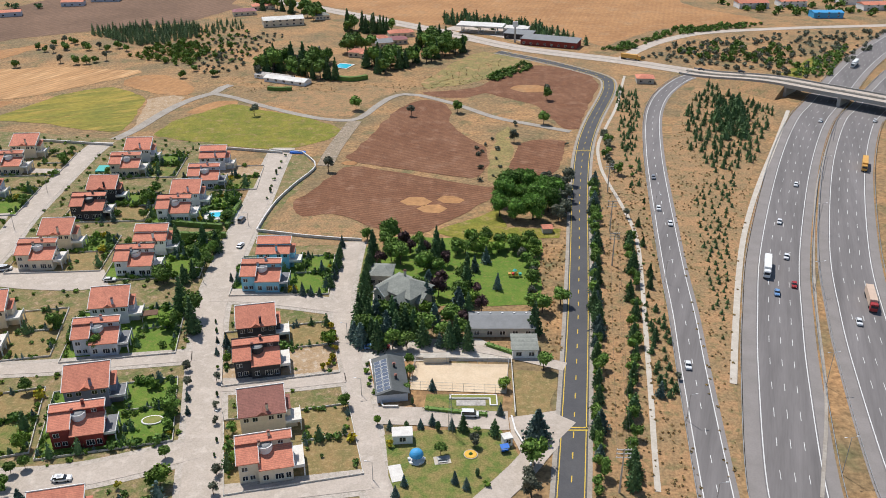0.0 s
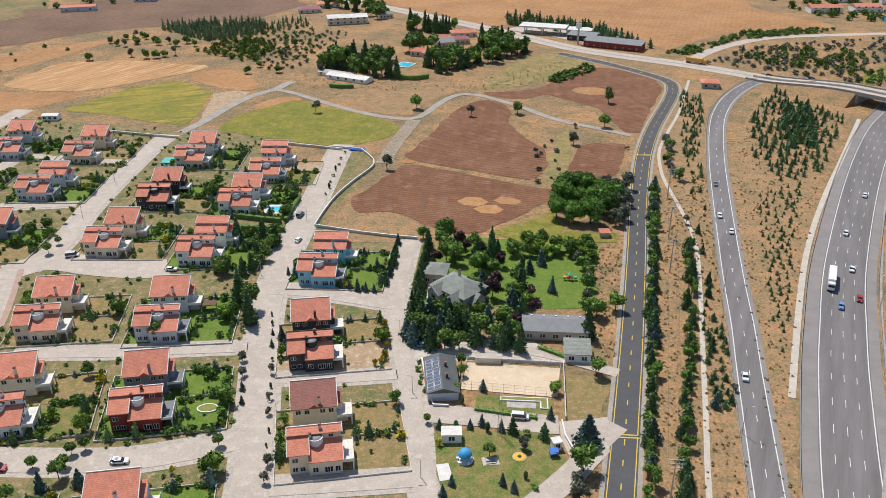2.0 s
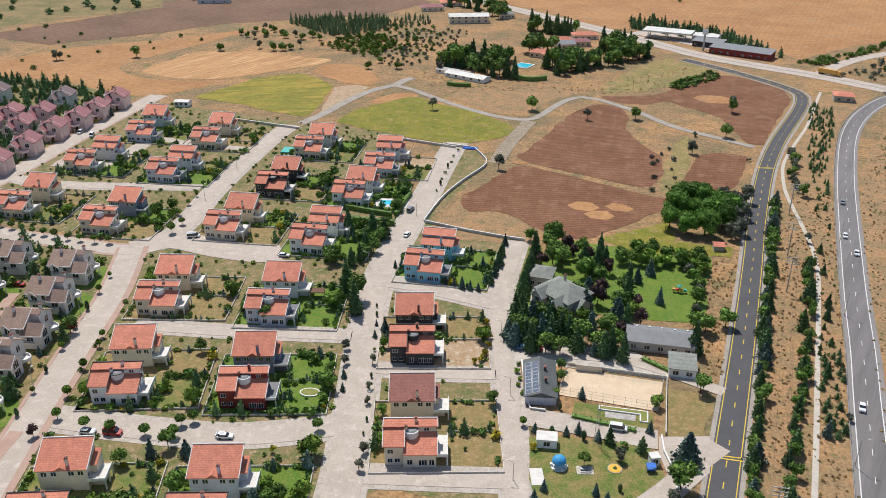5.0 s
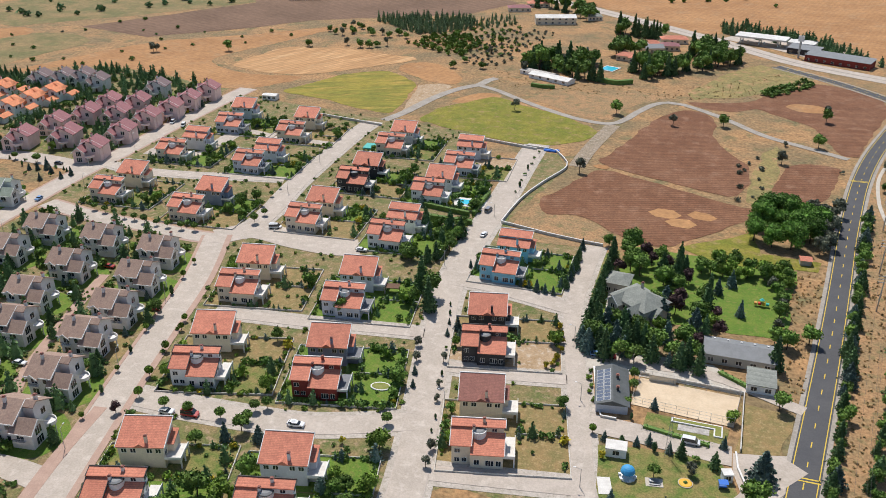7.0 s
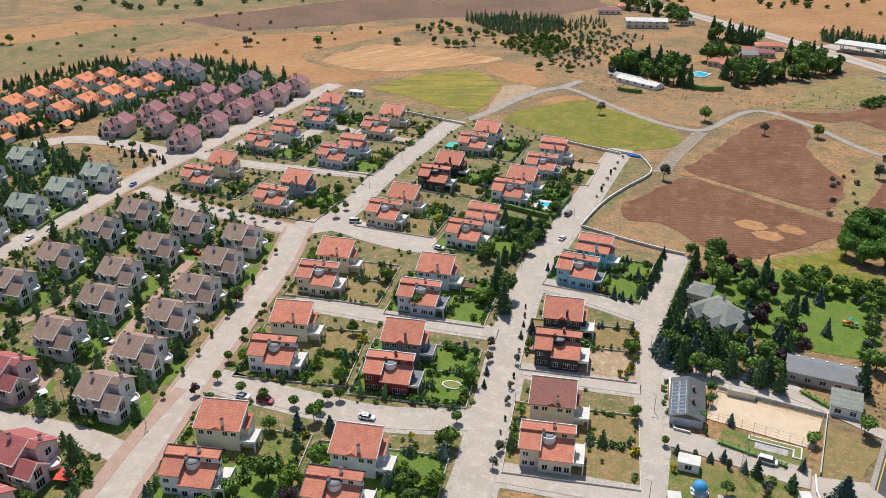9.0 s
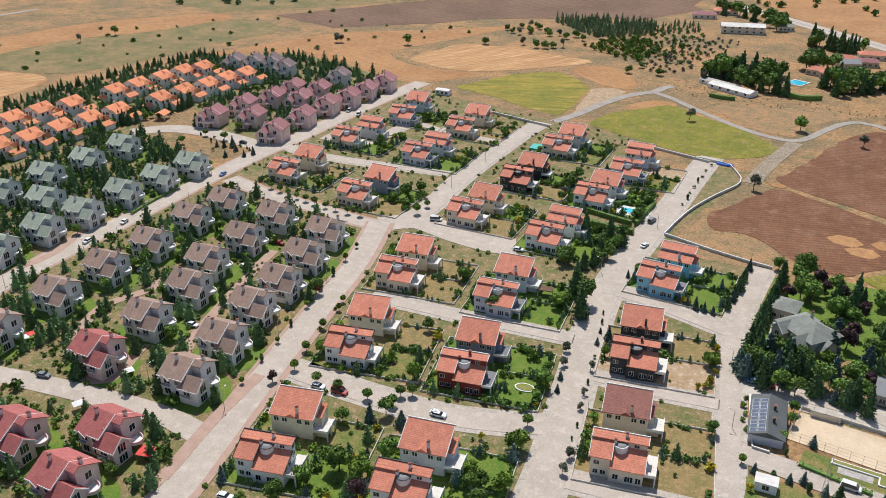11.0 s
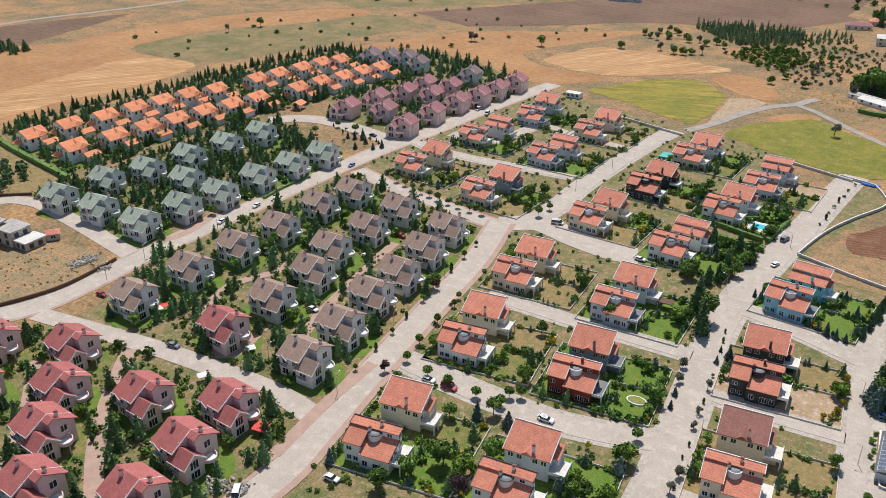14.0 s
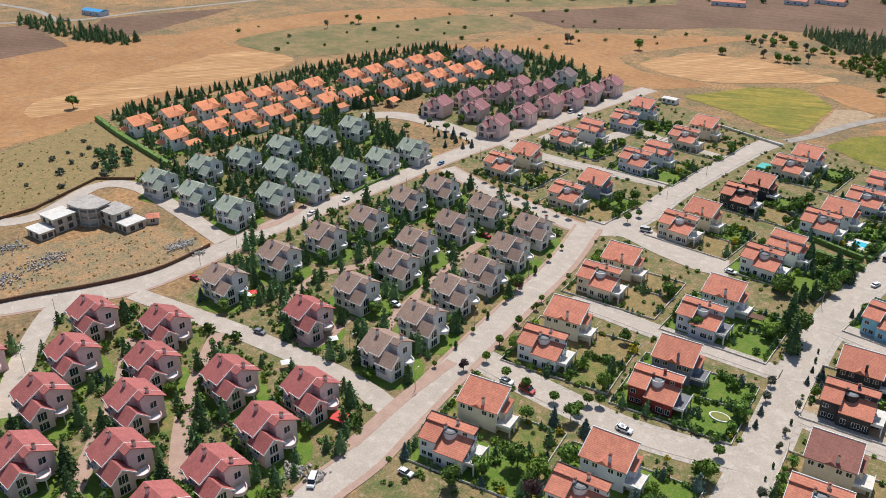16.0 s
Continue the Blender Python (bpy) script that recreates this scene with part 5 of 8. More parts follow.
def core(vs, fs, centre, rad, r, rings=5, seg=7):
    """A rough dark inner body that keeps a crown from being seen through."""
    b = len(vs)
    for i in range(rings):
        t = math.pi * (i + 0.5) / rings
        for j in range(seg):
            a = 2 * math.pi * j / seg
            k = r.uniform(0.8, 1.1)
            vs.append(Vector(centre) + Vector((rad[0] * math.sin(t) * math.cos(a), rad[1] * math.sin(t) * math.sin(a), rad[2] * math.cos(t))) * k)
    for i in range(rings - 1):
        for j in range(seg):
            fs.append((b + i * seg + j, b + (i + 1) * seg + j, b + (i + 1) * seg + (j + 1) % seg, b + i * seg + (j + 1) % seg))


def mesh(name, vs, fs, material):
    me = bpy.data.meshes.new(name)
    me.from_pydata([tuple(v) for v in vs], [], fs)
    me.materials.append(M[material])
    return me


def limb(bm, a, b, r0, r1, seg=6):
    a, b = Vector(a), Vector(b)
    q = (b - a).to_track_quat('Z', 'Y').to_matrix().to_4x4()
    m = Matrix.Translation((a + b) / 2) @ q
    bmesh.ops.create_cone(bm, cap_ends=True, segments=seg, radius1=r0, radius2=r1, depth=(b - a).length, matrix=m)


def conifer(h, rad, r, spray):
    c = []
    tiers = 15
    for i in range(tiers):
        t = (i + 0.4) / tiers
        z = h * (0.08 + 0.9 * t)
        rr = rad * (1 - t) ** 0.85 * r.uniform(0.8, 1.12)
        n = max(3, int(9 * (1 - t) + 3))
        for j in range(n):
            a = 2 * math.pi * (j + r.random() * 0.7) / n
            ln = rr * r.uniform(0.7, 1.15)
            for f in (0.5, 0.78, 1.0):
                c.append((ln * f * math.cos(a), ln * f * math.sin(a), z - ln * f * 0.28 + r.uniform(-0.1, 0.1) * h * 0.06))
    c.append((0, 0, h * 0.99))
    vs, fs = tufts(c, spray, r, 2, 0.4)
    b = len(vs)
    for j in range(8):
        a = 2 * math.pi * j / 8
        vs.append(Vector((rad * 0.6 * math.cos(a), rad * 0.6 * math.sin(a), h * 0.08)))
    vs.append(Vector((0, 0, h * 0.95)))
    fs += [(b + j, b + (j + 1) % 8, b + 8) for j in range(8)]
    bm = B()
    limb(bm, (0, 0, -0.2), (0, 0, h * 0.85), h * 0.022, h * 0.005)
    return bm, vs, fs


def broadleaf(h, rad, r, spray, lobes=8, clear=0.28, n=42):
    bm = B()
    limb(bm, (0, 0, -0.2), (0.05 * h, 0, h * 0.45), h * 0.028, h * 0.016)
    vs, fs = [], []
    cen = h * (clear + (1 - clear) / 2)
    for k in range(lobes):
        a, e = r.uniform(0, 2 * math.pi), r.uniform(-0.6, 1.0)
        d = rad * r.uniform(0.35, 0.62)
        c = Vector((d * math.cos(a) * math.cos(e), d * math.sin(a) * math.cos(e), cen + (h - cen) * 0.62 * math.sin(e)))
        lr = rad * r.uniform(0.36, 0.55)
        limb(bm, (0.03 * h, 0, h * 0.3), c, h * 0.012, h * 0.004, 5)
        pts_ = []
        for _ in range(n):
            v = Vector((r.gauss(0, 1), r.gauss(0, 1), r.gauss(0, 1))).normalized()
            pts_.append(c + Vector((v.x, v.y, v.z * 0.85)) * lr * r.uniform(0.75, 1.12))
        a_, b_ = tufts(pts_, spray, r, 1)
        o = len(vs)
        vs += a_
        fs += [tuple(i + o for i in f) for f in b_]
        core(vs, fs, c, (lr * 0.8, lr * 0.8, lr * 0.7), r, 5, 7)
    return bm, vs, fs


def clipped(h, rad, r, spray, clear, squash):
    bm = B()
    limb(bm, (0, 0, -0.2), (0, 0, h * 0.7), 0.09, 0.06)
    c = Vector((0, 0, h - rad * squash))
    pts_ = []
    for _ in range(200):
        v = Vector((r.gauss(0, 1), r.gauss(0, 1), r.gauss(0, 1))).normalized()
        pts_.append(c + Vector((v.x, v.y, v.z * squash)) * rad * r.uniform(0.9, 1.04))
    vs, fs = tufts(pts_, spray, r, 1)
    core(vs, fs, c, (rad * 0.88, rad * 0.88, rad * 0.88 * squash), r, 6, 9)
    return bm, vs, fs


PLANTS = {  # kind: name, label, leaves, maker
    "fir": ("conifer_tree", "dark green conifer with drooping boughs", "needle", lambda r: conifer(9, 2.9, r, 0.72)),
    "fir_tall": ("conifer_tree", "tall slender dark conifer", "needle", lambda r: conifer(11, 2.6, r, 0.72)),
    "spruce": ("spruce_tree", "blue-grey ornamental spruce in a garden", "needle_blue", lambda r: conifer(5.5, 1.7, r, 0.48)),
    "cedar": ("cedar_tree", "wide grey-green cedar with spreading boughs", "needle_blue", lambda r: conifer(7, 3.2, r, 0.7)),
    "tree": ("broadleaf_tree", "green broadleaf garden tree", "leaf", lambda r: broadleaf(6.5, 3.0, r, 0.56, 10, 0.18, 52)),
    "tree_bright": ("broadleaf_tree", "bright green broadleaf tree", "leaf_bright", lambda r: broadleaf(6, 3.0, r, 0.56, 10, 0.18, 52)),
    "tree_big": ("broadleaf_tree", "large dense broadleaf tree", "leaf", lambda r: broadleaf(10, 4.6, r, 0.7, 13, 0.12, 84)),
    "walnut": ("walnut_tree", "large dense bright green walnut tree", "walnut", lambda r: broadleaf(10, 5.0, r, 0.6, 15, 0.05, 130)),
    "belt": ("roadside_tree", "green broadleaf tree of a roadside belt", "leaf", lambda r: broadleaf(6.0, 2.6, r, 0.55, 9, 0.1, 46)),
    "orchard": ("orchard_tree", "low round orchard tree in rough grass", "leaf", lambda r: broadleaf(5.0, 3.0, r, 0.8, 7, 0.15, 26)),
    "farm": ("farm_tree", "tall broadleaf tree beside the farm", "leaf", lambda r: broadleaf(11, 4.6, r, 1.0, 10, 0.08, 34)),
    "poplar": ("farm_tree", "slim dark tree beside the farm", "needle", lambda r: conifer(12, 2.8, r, 0.95)),
    "olive": ("olive_tree", "grey-green narrow-leaved tree on dry ground", "olive", lambda r: broadleaf(5.5, 2.3, r, 0.4, 8, 0.12, 60)),
    "purple": ("plum_tree", "purple-leaved ornamental plum tree", "purple_leaf", lambda r: broadleaf(6, 2.6, r, 0.48, 8, 0.2, 60)),
    "shrub": ("shrub", "rounded green garden shrub", "hedge", lambda r: broadleaf(1.9, 1.2, r, 0.36, 5, 0.0, 24)),
    "shrub_bright": ("shrub", "light green garden shrub", "leaf_bright", lambda r: broadleaf(1.8, 1.2, r, 0.36, 5, 0.0, 24)),
    "shrub_yellow": ("shrub", "golden yellow-leaved shrub in a garden", "yellow_leaf", lambda r: broadleaf(2.6, 1.2, r, 0.3, 5, 0.0, 44)),
    "scrub": ("scrub_bush", "grey-green wild bush on dry grass", "olive", lambda r: broadleaf(1.9, 1.3, r, 0.33, 4, 0.0, 40)),
    "round": ("clipped_tree", "street tree clipped to a round crown", "leaf", lambda r: clipped(3.9, 1.45, r, 0.5, 0.5, 0.72)),
    "ball": ("clipped_tree", "small lollipop-shaped street tree", "leaf_bright", lambda r: clipped(3.0, 0.95, r, 0.4, 0.5, 0.9)),
    "column": ("cypress_tree", "narrow dark upright cypress tree", "needle", lambda r: clipped(3.2, 0.62, r, 0.38, 0.1, 2.4)),
    "young": ("young_conifer", "young planted conifer on dry grass", "needle", lambda r: conifer(2.6, 0.75, r, 0.32)),
}
PROTO = {}
count = 0


def plant(kind, x, y, size=1.0, group="garden plants"):
    global count
    count += 1
    v = (kind, rng.randrange(3))
    if v not in PROTO:
        name, label, leaves, make = PLANTS[kind]
        bm, vs, fs = make(random.Random(v[1] * 31 + len(kind)))
        root = tagged(part(name, bm, "bark"), label, name.split("_")[-1] if "_" in name else name, group)
        cr = new("crown", mesh("crown", vs, fs, leaves))
        cr.parent = root
        PROTO[v] = root
        root.matrix_basis = pose(x, y, 0, 0, 0, rng.uniform(0, 360))
        return root
    s = size * rng.uniform(0.88, 1.12)
    m = Matrix.LocRotScale((x, y, 0), Euler((0, 0, rng.uniform(0, 6.28))), (s * rng.uniform(0.92, 1.08), s, s * rng.uniform(0.92, 1.1)))
    ob = copy_thing(PROTO[v], m)
    ob["group"] = group
    return ob


def along(line, step, kinds, size=1.0, jitter=0.6, group="roadside trees", check=False):
    pts_ = smooth(line, 1.0)
    run = 0.0
    for a, b in zip(pts_, pts_[1:]):
        run += (b - a).length
        if run >= step:
            run = -rng.uniform(0, step * 0.35)
            x, y = a.x + rng.uniform(-jitter, jitter), a.y + rng.uniform(-jitter, jitter)
            if not check or free(x, y, 0.6):
                plant(rng.choice(kinds), x, y, size * rng.uniform(0.8, 1.15), group)


# roadside belts beside the local road
along([(70.7, 368.2), (63.6, 321.2), (54.6, 263.6), (48.6, 220.7), (42.8, 187.4), (38.4, 158.8)], 2.6, ["belt", "belt", "fir", "belt", "cedar"], 0.85, 0.9)
along([(75.2, 307.6), (67.8, 263.6), (61.2, 227.0), (55.3, 203.0), (51.4, 180.2), (47.4, 158.8)], 2.8, ["fir", "belt", "belt"], 0.78, 1.0)
along([(85.4, 437.2), (85.0, 417.4), (82.5, 398.2), (84.4, 377.6)], 3.5, ["olive", "olive", "tree"], 0.8, 1.5)
along([(55.6, 364.7), (53.9, 344.9), (50.7, 324.0)], 3.0, ["olive"], 1.0, 2.0)
along([(92.3, 394.2), (87.9, 351.3), (82.2, 310.2), (76.1, 272.0), (67.7, 227.0)], 7, ["young", "shrub", "fir"], 0.55, 2.5)
along([(113.7, 525.1), (111.3, 477.7), (98.0, 419.1)], 4, ["young"], 1.0, 3.0)
for (x, y), k, s in zip([(31.1, 216.0), (25.8, 183.7), (23.9, 172.3), (34.5, 251.7), (30.1, 237.2), (41.2, 255.6), (-30.7, 307.6), (-21.6, 307.6), (-55.4, 382.7), (63.9, 202.5), (78.6, 329.8), (71.3, 211.0), (22.1, 160.8), (21.9, 166.9)], ("tree", "cedar", "tree", "tree", "fir", "tree", "tree", "tree_big", "olive", "spruce", "olive", "olive", "olive", "olive"),
                        (1.9, 1.3, 1.35, 0.9, 1.4, 1.1, 0.9, 0.75, 1.5, 1.1, 0.8, 0.6, 1.2, 0.8)):
    plant(k, x, y, s, "lone trees")
for x, y in [(24.2, 330.8), (31.2, 326.9), (27.5, 344.8), (34.8, 343.2), (42.0, 340.3), (38.4, 327.2), (45.8, 335.6), (44.4, 351.7), (37.1, 356.1), (30.7, 355.9), (48.6, 348.0)]:
    plant("walnut", x, y, 1.15, "walnut grove")
for x, y in [(49.0, 325.8), (52.6, 331.7), (52.0, 340.6), (55.4, 348.2), (55.2, 356.6), (52.1, 363.2), (48.4, 365.2), (58.1, 365.5)]:
    plant("olive", x, y, 1.5, "silver willows")
# garden of the large villa
for x, y in spots([(-30.3, 237.2), (-16.3, 248.0), (-6.4, 237.2), (10.2, 229.7), (10.1, 225.4), (-26.0, 226.4)], 30, rng, 3.0):
    plant(rng.choice(["fir", "fir_tall", "cedar", "spruce", "tree", "spruce"]), x, y, rng.uniform(1.0, 1.45), "villa grove")
for x, y in spots([(-8.1, 272.0), (13.7, 272.0), (14.7, 248.0), (8.4, 230.3), (-8.1, 233.7), (-12.3, 244.3)], 22, rng, 4):
    plant(rng.choice(["fir_tall", "tree", "tree", "tree_bright", "purple", "cedar", "spruce"]), x, y, rng.uniform(1.0, 1.35), "villa grove")
for x, y in spots([(-26.4, 304.0), (-0.9, 299.9), (3.4, 276.4), (-18.2, 285.4), (-26.8, 285.4)], 18, rng, 4):
    plant(rng.choice(["fir_tall", "tree", "fir", "purple"]), x, y, rng.uniform(0.9, 1.2), "villa grove")
along([(-27.4, 299.9), (-27.9, 272.0), (-27.9, 248.0), (-28.8, 237.2)], 3.2, ["fir", "fir_tall"], 0.9, 0.8, "villa grove")
for x, y in spots([(3.6, 306.0), (38.8, 304.0), (36.6, 292.5), (3.5, 295.0)], 18, rng, 3.5):
    plant(rng.choice(["tree", "tree_bright", "tree_bright"]), x, y, 1.0, "villa grove")
for x, y in spots([(30.2, 295.0), (39.0, 295.0), (34.1, 248.0), (28.3, 248.0)], 8, rng, 4):
    plant(rng.choice(["tree", "olive"]), x, y, 0.95, "villa grove")
for x, y in [(19.7, 266.9), (11.9, 280.8), (16.5, 287.8)]:
    plant("spruce", x, y, 1.3, "villa grove")
# playground and court
for (x, y), k in zip([(-18.4, 189.4), (-14.8, 187.4), (-3.0, 189.4), (-10.1, 186.9), (-6.2, 187.9), (-1.4, 186.9), (2.5, 187.4), (5.6, 186.9), (9.5, 186.1), (14.2, 184.9), (8.6, 180.2), (-0.6, 176.7), (-14.4, 180.2), (3.0, 165.9), (5.9, 163.8), (8.9, 168.6), (11.2, 164.9), (-9.9, 164.9), (-11.9, 160.8), (-3.2, 205.8), (18.3, 205.8), (16.3, 193.7), (-8.9, 198.9)], ("ball", "spruce", "spruce", "column", "spruce", "column", "spruce", "fir", "shrub", "fir", "olive", "tree", "shrub_yellow", "spruce", "spruce", "column", "shrub_bright", "spruce", "spruce", "spruce", "tree_bright", "spruce", "column")):
    plant(k, x, y, 0.7, "playground plants")
along([(-24.1, 220.7), (-21.9, 208.7), (-18.5, 199.7)], 3, ["shrub_bright", "shrub"], 0.8, 0.5, "court garden", False)
along([(-10.5, 220.7), (-10.5, 208.7), (-11.4, 201.6)], 2.2, ["tree", "shrub"], 0.6, 0.3, "court garden", False)

# villa gardens: planting along the lot edges
for i, m in enumerate(LOTS):
    leafy = {"lawn": 1.0, "mixlawn": 0.8, "drylawn": 0.35, "bare": 0.25}
    for (x0, x1, y0, y1), d, nn in (((17.5, 30, -2.8, 12.6), leafy[GARDEN_FRONT[i]], 5), ((17.5, 30, 13.8, 26.4), leafy[GARDEN_REAR[i]], 5), ((-3.6, 16, -3.0, -2.2), 1.0, 2), ((-3.6, -1.2, 0, 26), 0.8, 2)):
        for _ in range(int(nn * d + 0.5)):
            x, y = rng.uniform(x0, x1), rng.uniform(y0, y1)
            if x > 18 and rng.random() < 0.75:
                if rng.random() < 0.5:
                    y = rng.choice([y0, y1]) + rng.uniform(-0.6, 0.6)
                else:
                    x = x1 + rng.uniform(-1.2, 0.4)
            q = m @ Vector((x, y, 0))
            if free(q.x, q.y, 0.3):
                k = rng.choice(["shrub", "shrub_bright", "tree", "tree", "tree_bright", "spruce", "column"]) if x > 16 or x < -1 else rng.choice(["shrub", "shrub_bright", "column"])
                plant(k, q.x, q.y, rng.uniform(0.6, 1.0))
# trees that stand out
for (x, y), k, s in zip([(-82.7, 237.3), (-84.9, 246.8), (-90.2, 251.3), (-120.1, 231.4), (-130.2, 240.5), (-105.1, 231.3), (-113.1, 155.0), (-110.8, 159.8), (-104.3, 157.7), (-109.2, 152.7), (-108.4, 133.9), (-102.0, 134.3), (-115.8, 117.4), (-82.1, 163.7), (-95.8, 302.9), (-96.5, 289.6), (-105.3, 299.8), (-89.2, 297.0), (-90.0, 284.2), (-98.4, 127.8), (-149.5, 156.1), (-144.3, 155.8), (-72.0, 164.8), (-110.3, 225.9)],
                        ("fir_tall", "tree", "fir_tall", "spruce", "tree", "shrub", "spruce", "tree", "cedar", "shrub_yellow", "tree", "tree_bright", "tree", "shrub_yellow", "fir", "tree", "fir", "fir", "tree", "purple", "purple", "shrub", "tree_bright", "tree"),
                        (1.3, 1.4, 1.2, 1.0, 0.9, 1.2, 1.2, 0.9, 0.7, 1.4, 1.2, 1.1, 1.2, 1.2, 1.1, 1.1, 1.1, 1.0, 1.1, 1.0, 0.7, 1.2, 1.1, 1.0)):
    plant(k, x, y, s, "tall garden trees")
along([(-79.5, 274.3), (-73.8, 271.3), (-61.5, 266.1), (-50.2, 263.1), (-40.7, 261.9)], 2.4, ["spruce", "spruce", "shrub_yellow", "spruce"], 0.75, 0.5, "garden edge trees")
along([(-40.5, 266.2), (-40.3, 282.3), (-40.5, 302.3)], 2.2, ["spruce", "fir"], 0.7, 0.4, "garden edge trees")
along([(-108.4, 272.3), (-95.0, 274.2), (-91.2, 291.1), (-89.3, 308.7)], 2.6, ["fir", "tree", "tree", "fir_tall"], 0.9, 2.0, "garden edge trees")

# round street trees
for x, y in [(-159.0, 205.4), (-156.8, 200.0), (-154.4, 187.8), (-150.9, 174.3), (-147.5, 164.3)]:
    plant("ball", x, y, 1.25, "street trees")
for x, y in [(-37.1, 240.2), (-36.1, 236.1), (-35.2, 231.4), (-34.5, 226.7), (-34.6, 221.4), (-35.5, 218.5), (-37.1, 216.7)]:
    plant("shrub_yellow", x, y, 1.1, "garden edge shrubs")
along([(-154.1, 141.8), (-159.2, 161.0), (-164.3, 182.4), (-172.4, 212.6), (-180.2, 245.9)], 9.5, ["ball", "ball", "column"], 0.95, 0.3, "street trees")
along([(-144.9, 162.0), (-129.3, 162.0), (-115.6, 163.4), (-105.2, 165.5)], 7.5, ["round"], 0.95, 0.3, "street trees")
along([(-253.4, 274.6), (-231.6, 270.2), (-209.8, 267.9), (-195.3, 269.1)], 5.0, ["round"], 0.95, 0.3, "street trees")
along([(-181.7, 291.3), (-185.8, 329.2), (-188.8, 375.7), (-189.2, 411.4)], 9, ["ball", "round"], 0.85, 1.0, "street trees")
along([(-77.7, 248.0), (-70.9, 220.7), (-65.6, 197.6), (-61.0, 177.9), (-57.0, 160.8)], 5.5, ["ball", "spruce", "olive", "column"], 0.6, 0.3, "street trees")
along([(-80.5, 220.7), (-75.4, 203.0), (-71.4, 187.4)], 6, ["olive", "spruce"], 0.65, 0.3, "street trees")
for x, y in [(-73.7, 175.2), (-109.1, 171.2), (-111.8, 169.0), (-176.0, 282.9), (-175.9, 291.3)]:
    plant("round", x, y, 1.0, "street trees")
along([(-79.1, 344.9), (-80.0, 379.0), (-80.5, 406.4)], 6, ["column", "shrub"], 0.8, 0.4, "street trees")

# gardens of the gabled houses
for k in range(2 * len(PAIRS), len(TAKEN)):
    m = TAKEN[k][2]
    near = k < 2 * len(PAIRS) + 33
    done = 0
    for _ in range(30):
        a, d = rng.uniform(0, 2 * math.pi), rng.uniform(0, 2.5)
        q = m @ Vector((1.0 + (8.6 + d) * math.cos(a), -0.4 + (8.2 + d) * math.sin(a), 0))
        if done < (4 if near else 2) and free(q.x, q.y, 0.2):
            done += 1
            kd = rng.choice(["fir", "fir", "spruce", "tree", "fir", "column", "tree_bright", "tree"])
            plant(kd, q.x, q.y, rng.uniform(0.62, 0.95) if kd != "column" else rng.uniform(0.8, 1.2), "house garden plants")
# conifer belts of the orange-roofed estate
along([(-469.7, 196.2), (-475.8, 233.5), (-473.2, 271.6), (-470.4, 313.1), (-471.1, 361.4), (-467.9, 411.8), (-460.1, 445.0)], 3.0, ["fir", "fir", "fir_tall"], 0.62, 1.6, "boundary conifers")
along([(-391.3, 197.5), (-385.8, 224.7), (-387.1, 254.9), (-385.9, 285.8), (-381.7, 312.3), (-376.3, 339.6), (-379.2, 354.2)], 3.2, ["fir", "fir_tall", "tree"], 0.75, 1.8, "boundary conifers")
along([(-454.7, 442.8), (-412.9, 427.2), (-384.4, 376.8)], 4.0, ["fir", "fir_tall"], 0.8, 1.5, "boundary conifers")
along([(-395.4, 337.7), (-386.8, 312.1), (-383.0, 291.9), (-379.5, 272.8)], 4.5, ["fir", "tree"], 0.8, 1.5, "boundary conifers")
along([(-302.8, 365.6), (-292.7, 389.8), (-288.6, 423.5)], 3.5, ["column", "shrub_yellow", "spruce"], 0.9, 0.6, "boundary plants")


def hedge(line, w, h, label, material="hedge"):
    """A clipped hedge of leaf sprays over a solid body."""
    pts_ = smooth(line, 1.5)
    r = random.Random(len(line) * 17 + int(w * 10))
    c = []
    for i, p in enumerate(pts_):
        s = side(pts_, i)
        for _ in range(9):
            o, z = r.uniform(-w / 2, w / 2), h * r.uniform(0.75, 1.03)
            if r.random() < 0.5:
                o, z = r.choice([-1, 1]) * w / 2, r.uniform(0.1, h)
            q = Vector(p[:2]) + s * o
            c.append((q.x + r.uniform(-0.7, 0.7), q.y + r.uniform(-0.7, 0.7), z))
    vs, fs = tufts(c, 0.55, r, 1)
    ob = tagged(new("hedge", mesh("hedge", vs, fs, material)), label, "hedge")
    part("hedge_body", strip(B(), pts_, w * 0.45, -w * 0.45, h * 0.93, h * 0.93), material, ob)
    return ob


hedge([(-470.1, 185.2), (-435.1, 181.3), (-402.1, 179.3), (-372.8, 177.8)], 2.6, 2.6, "long tall clipped boundary hedge")
hedge([(-117.6, 323.1), (-103.0, 320.2), (-92.2, 318.6)], 1.6, 2.2, "tall clipped hedge beside the pool")
hedge([(-90.0, 343.7), (-90.4, 330.1), (-90.4, 319.2)], 1.6, 2.2, "tall clipped hedge beside the pool")
hedge([(-105.1, 335.3), (-98.8, 340.8), (-90.8, 342.7)], 1.4, 1.8, "clipped green hedge behind the pool")
hedge([(-111.3, 310.5), (-99.7, 310.1), (-88.5, 310.1)], 1.8, 2.4, "tall dark clipped hedge")
hedge([(-5.2, 196.3), (2.6, 195.0), (12.6, 193.4)], 1.2, 1.0, "low clipped hedge by the court")
hedge([(14.2, 229.7), (22.6, 224.5)], 1.4, 1.2, "low clipped hedge by the gate")
hedge([(-179.5, 140.4), (-172.6, 139.2), (-165.4, 140.0)], 1.0, 0.8, "low green garden hedge beside street")
hedge([(-287.1, 250.7), (-285.4, 235.0), (-282.9, 221.0)], 1.2, 1.2, "low green hedge beside the street")


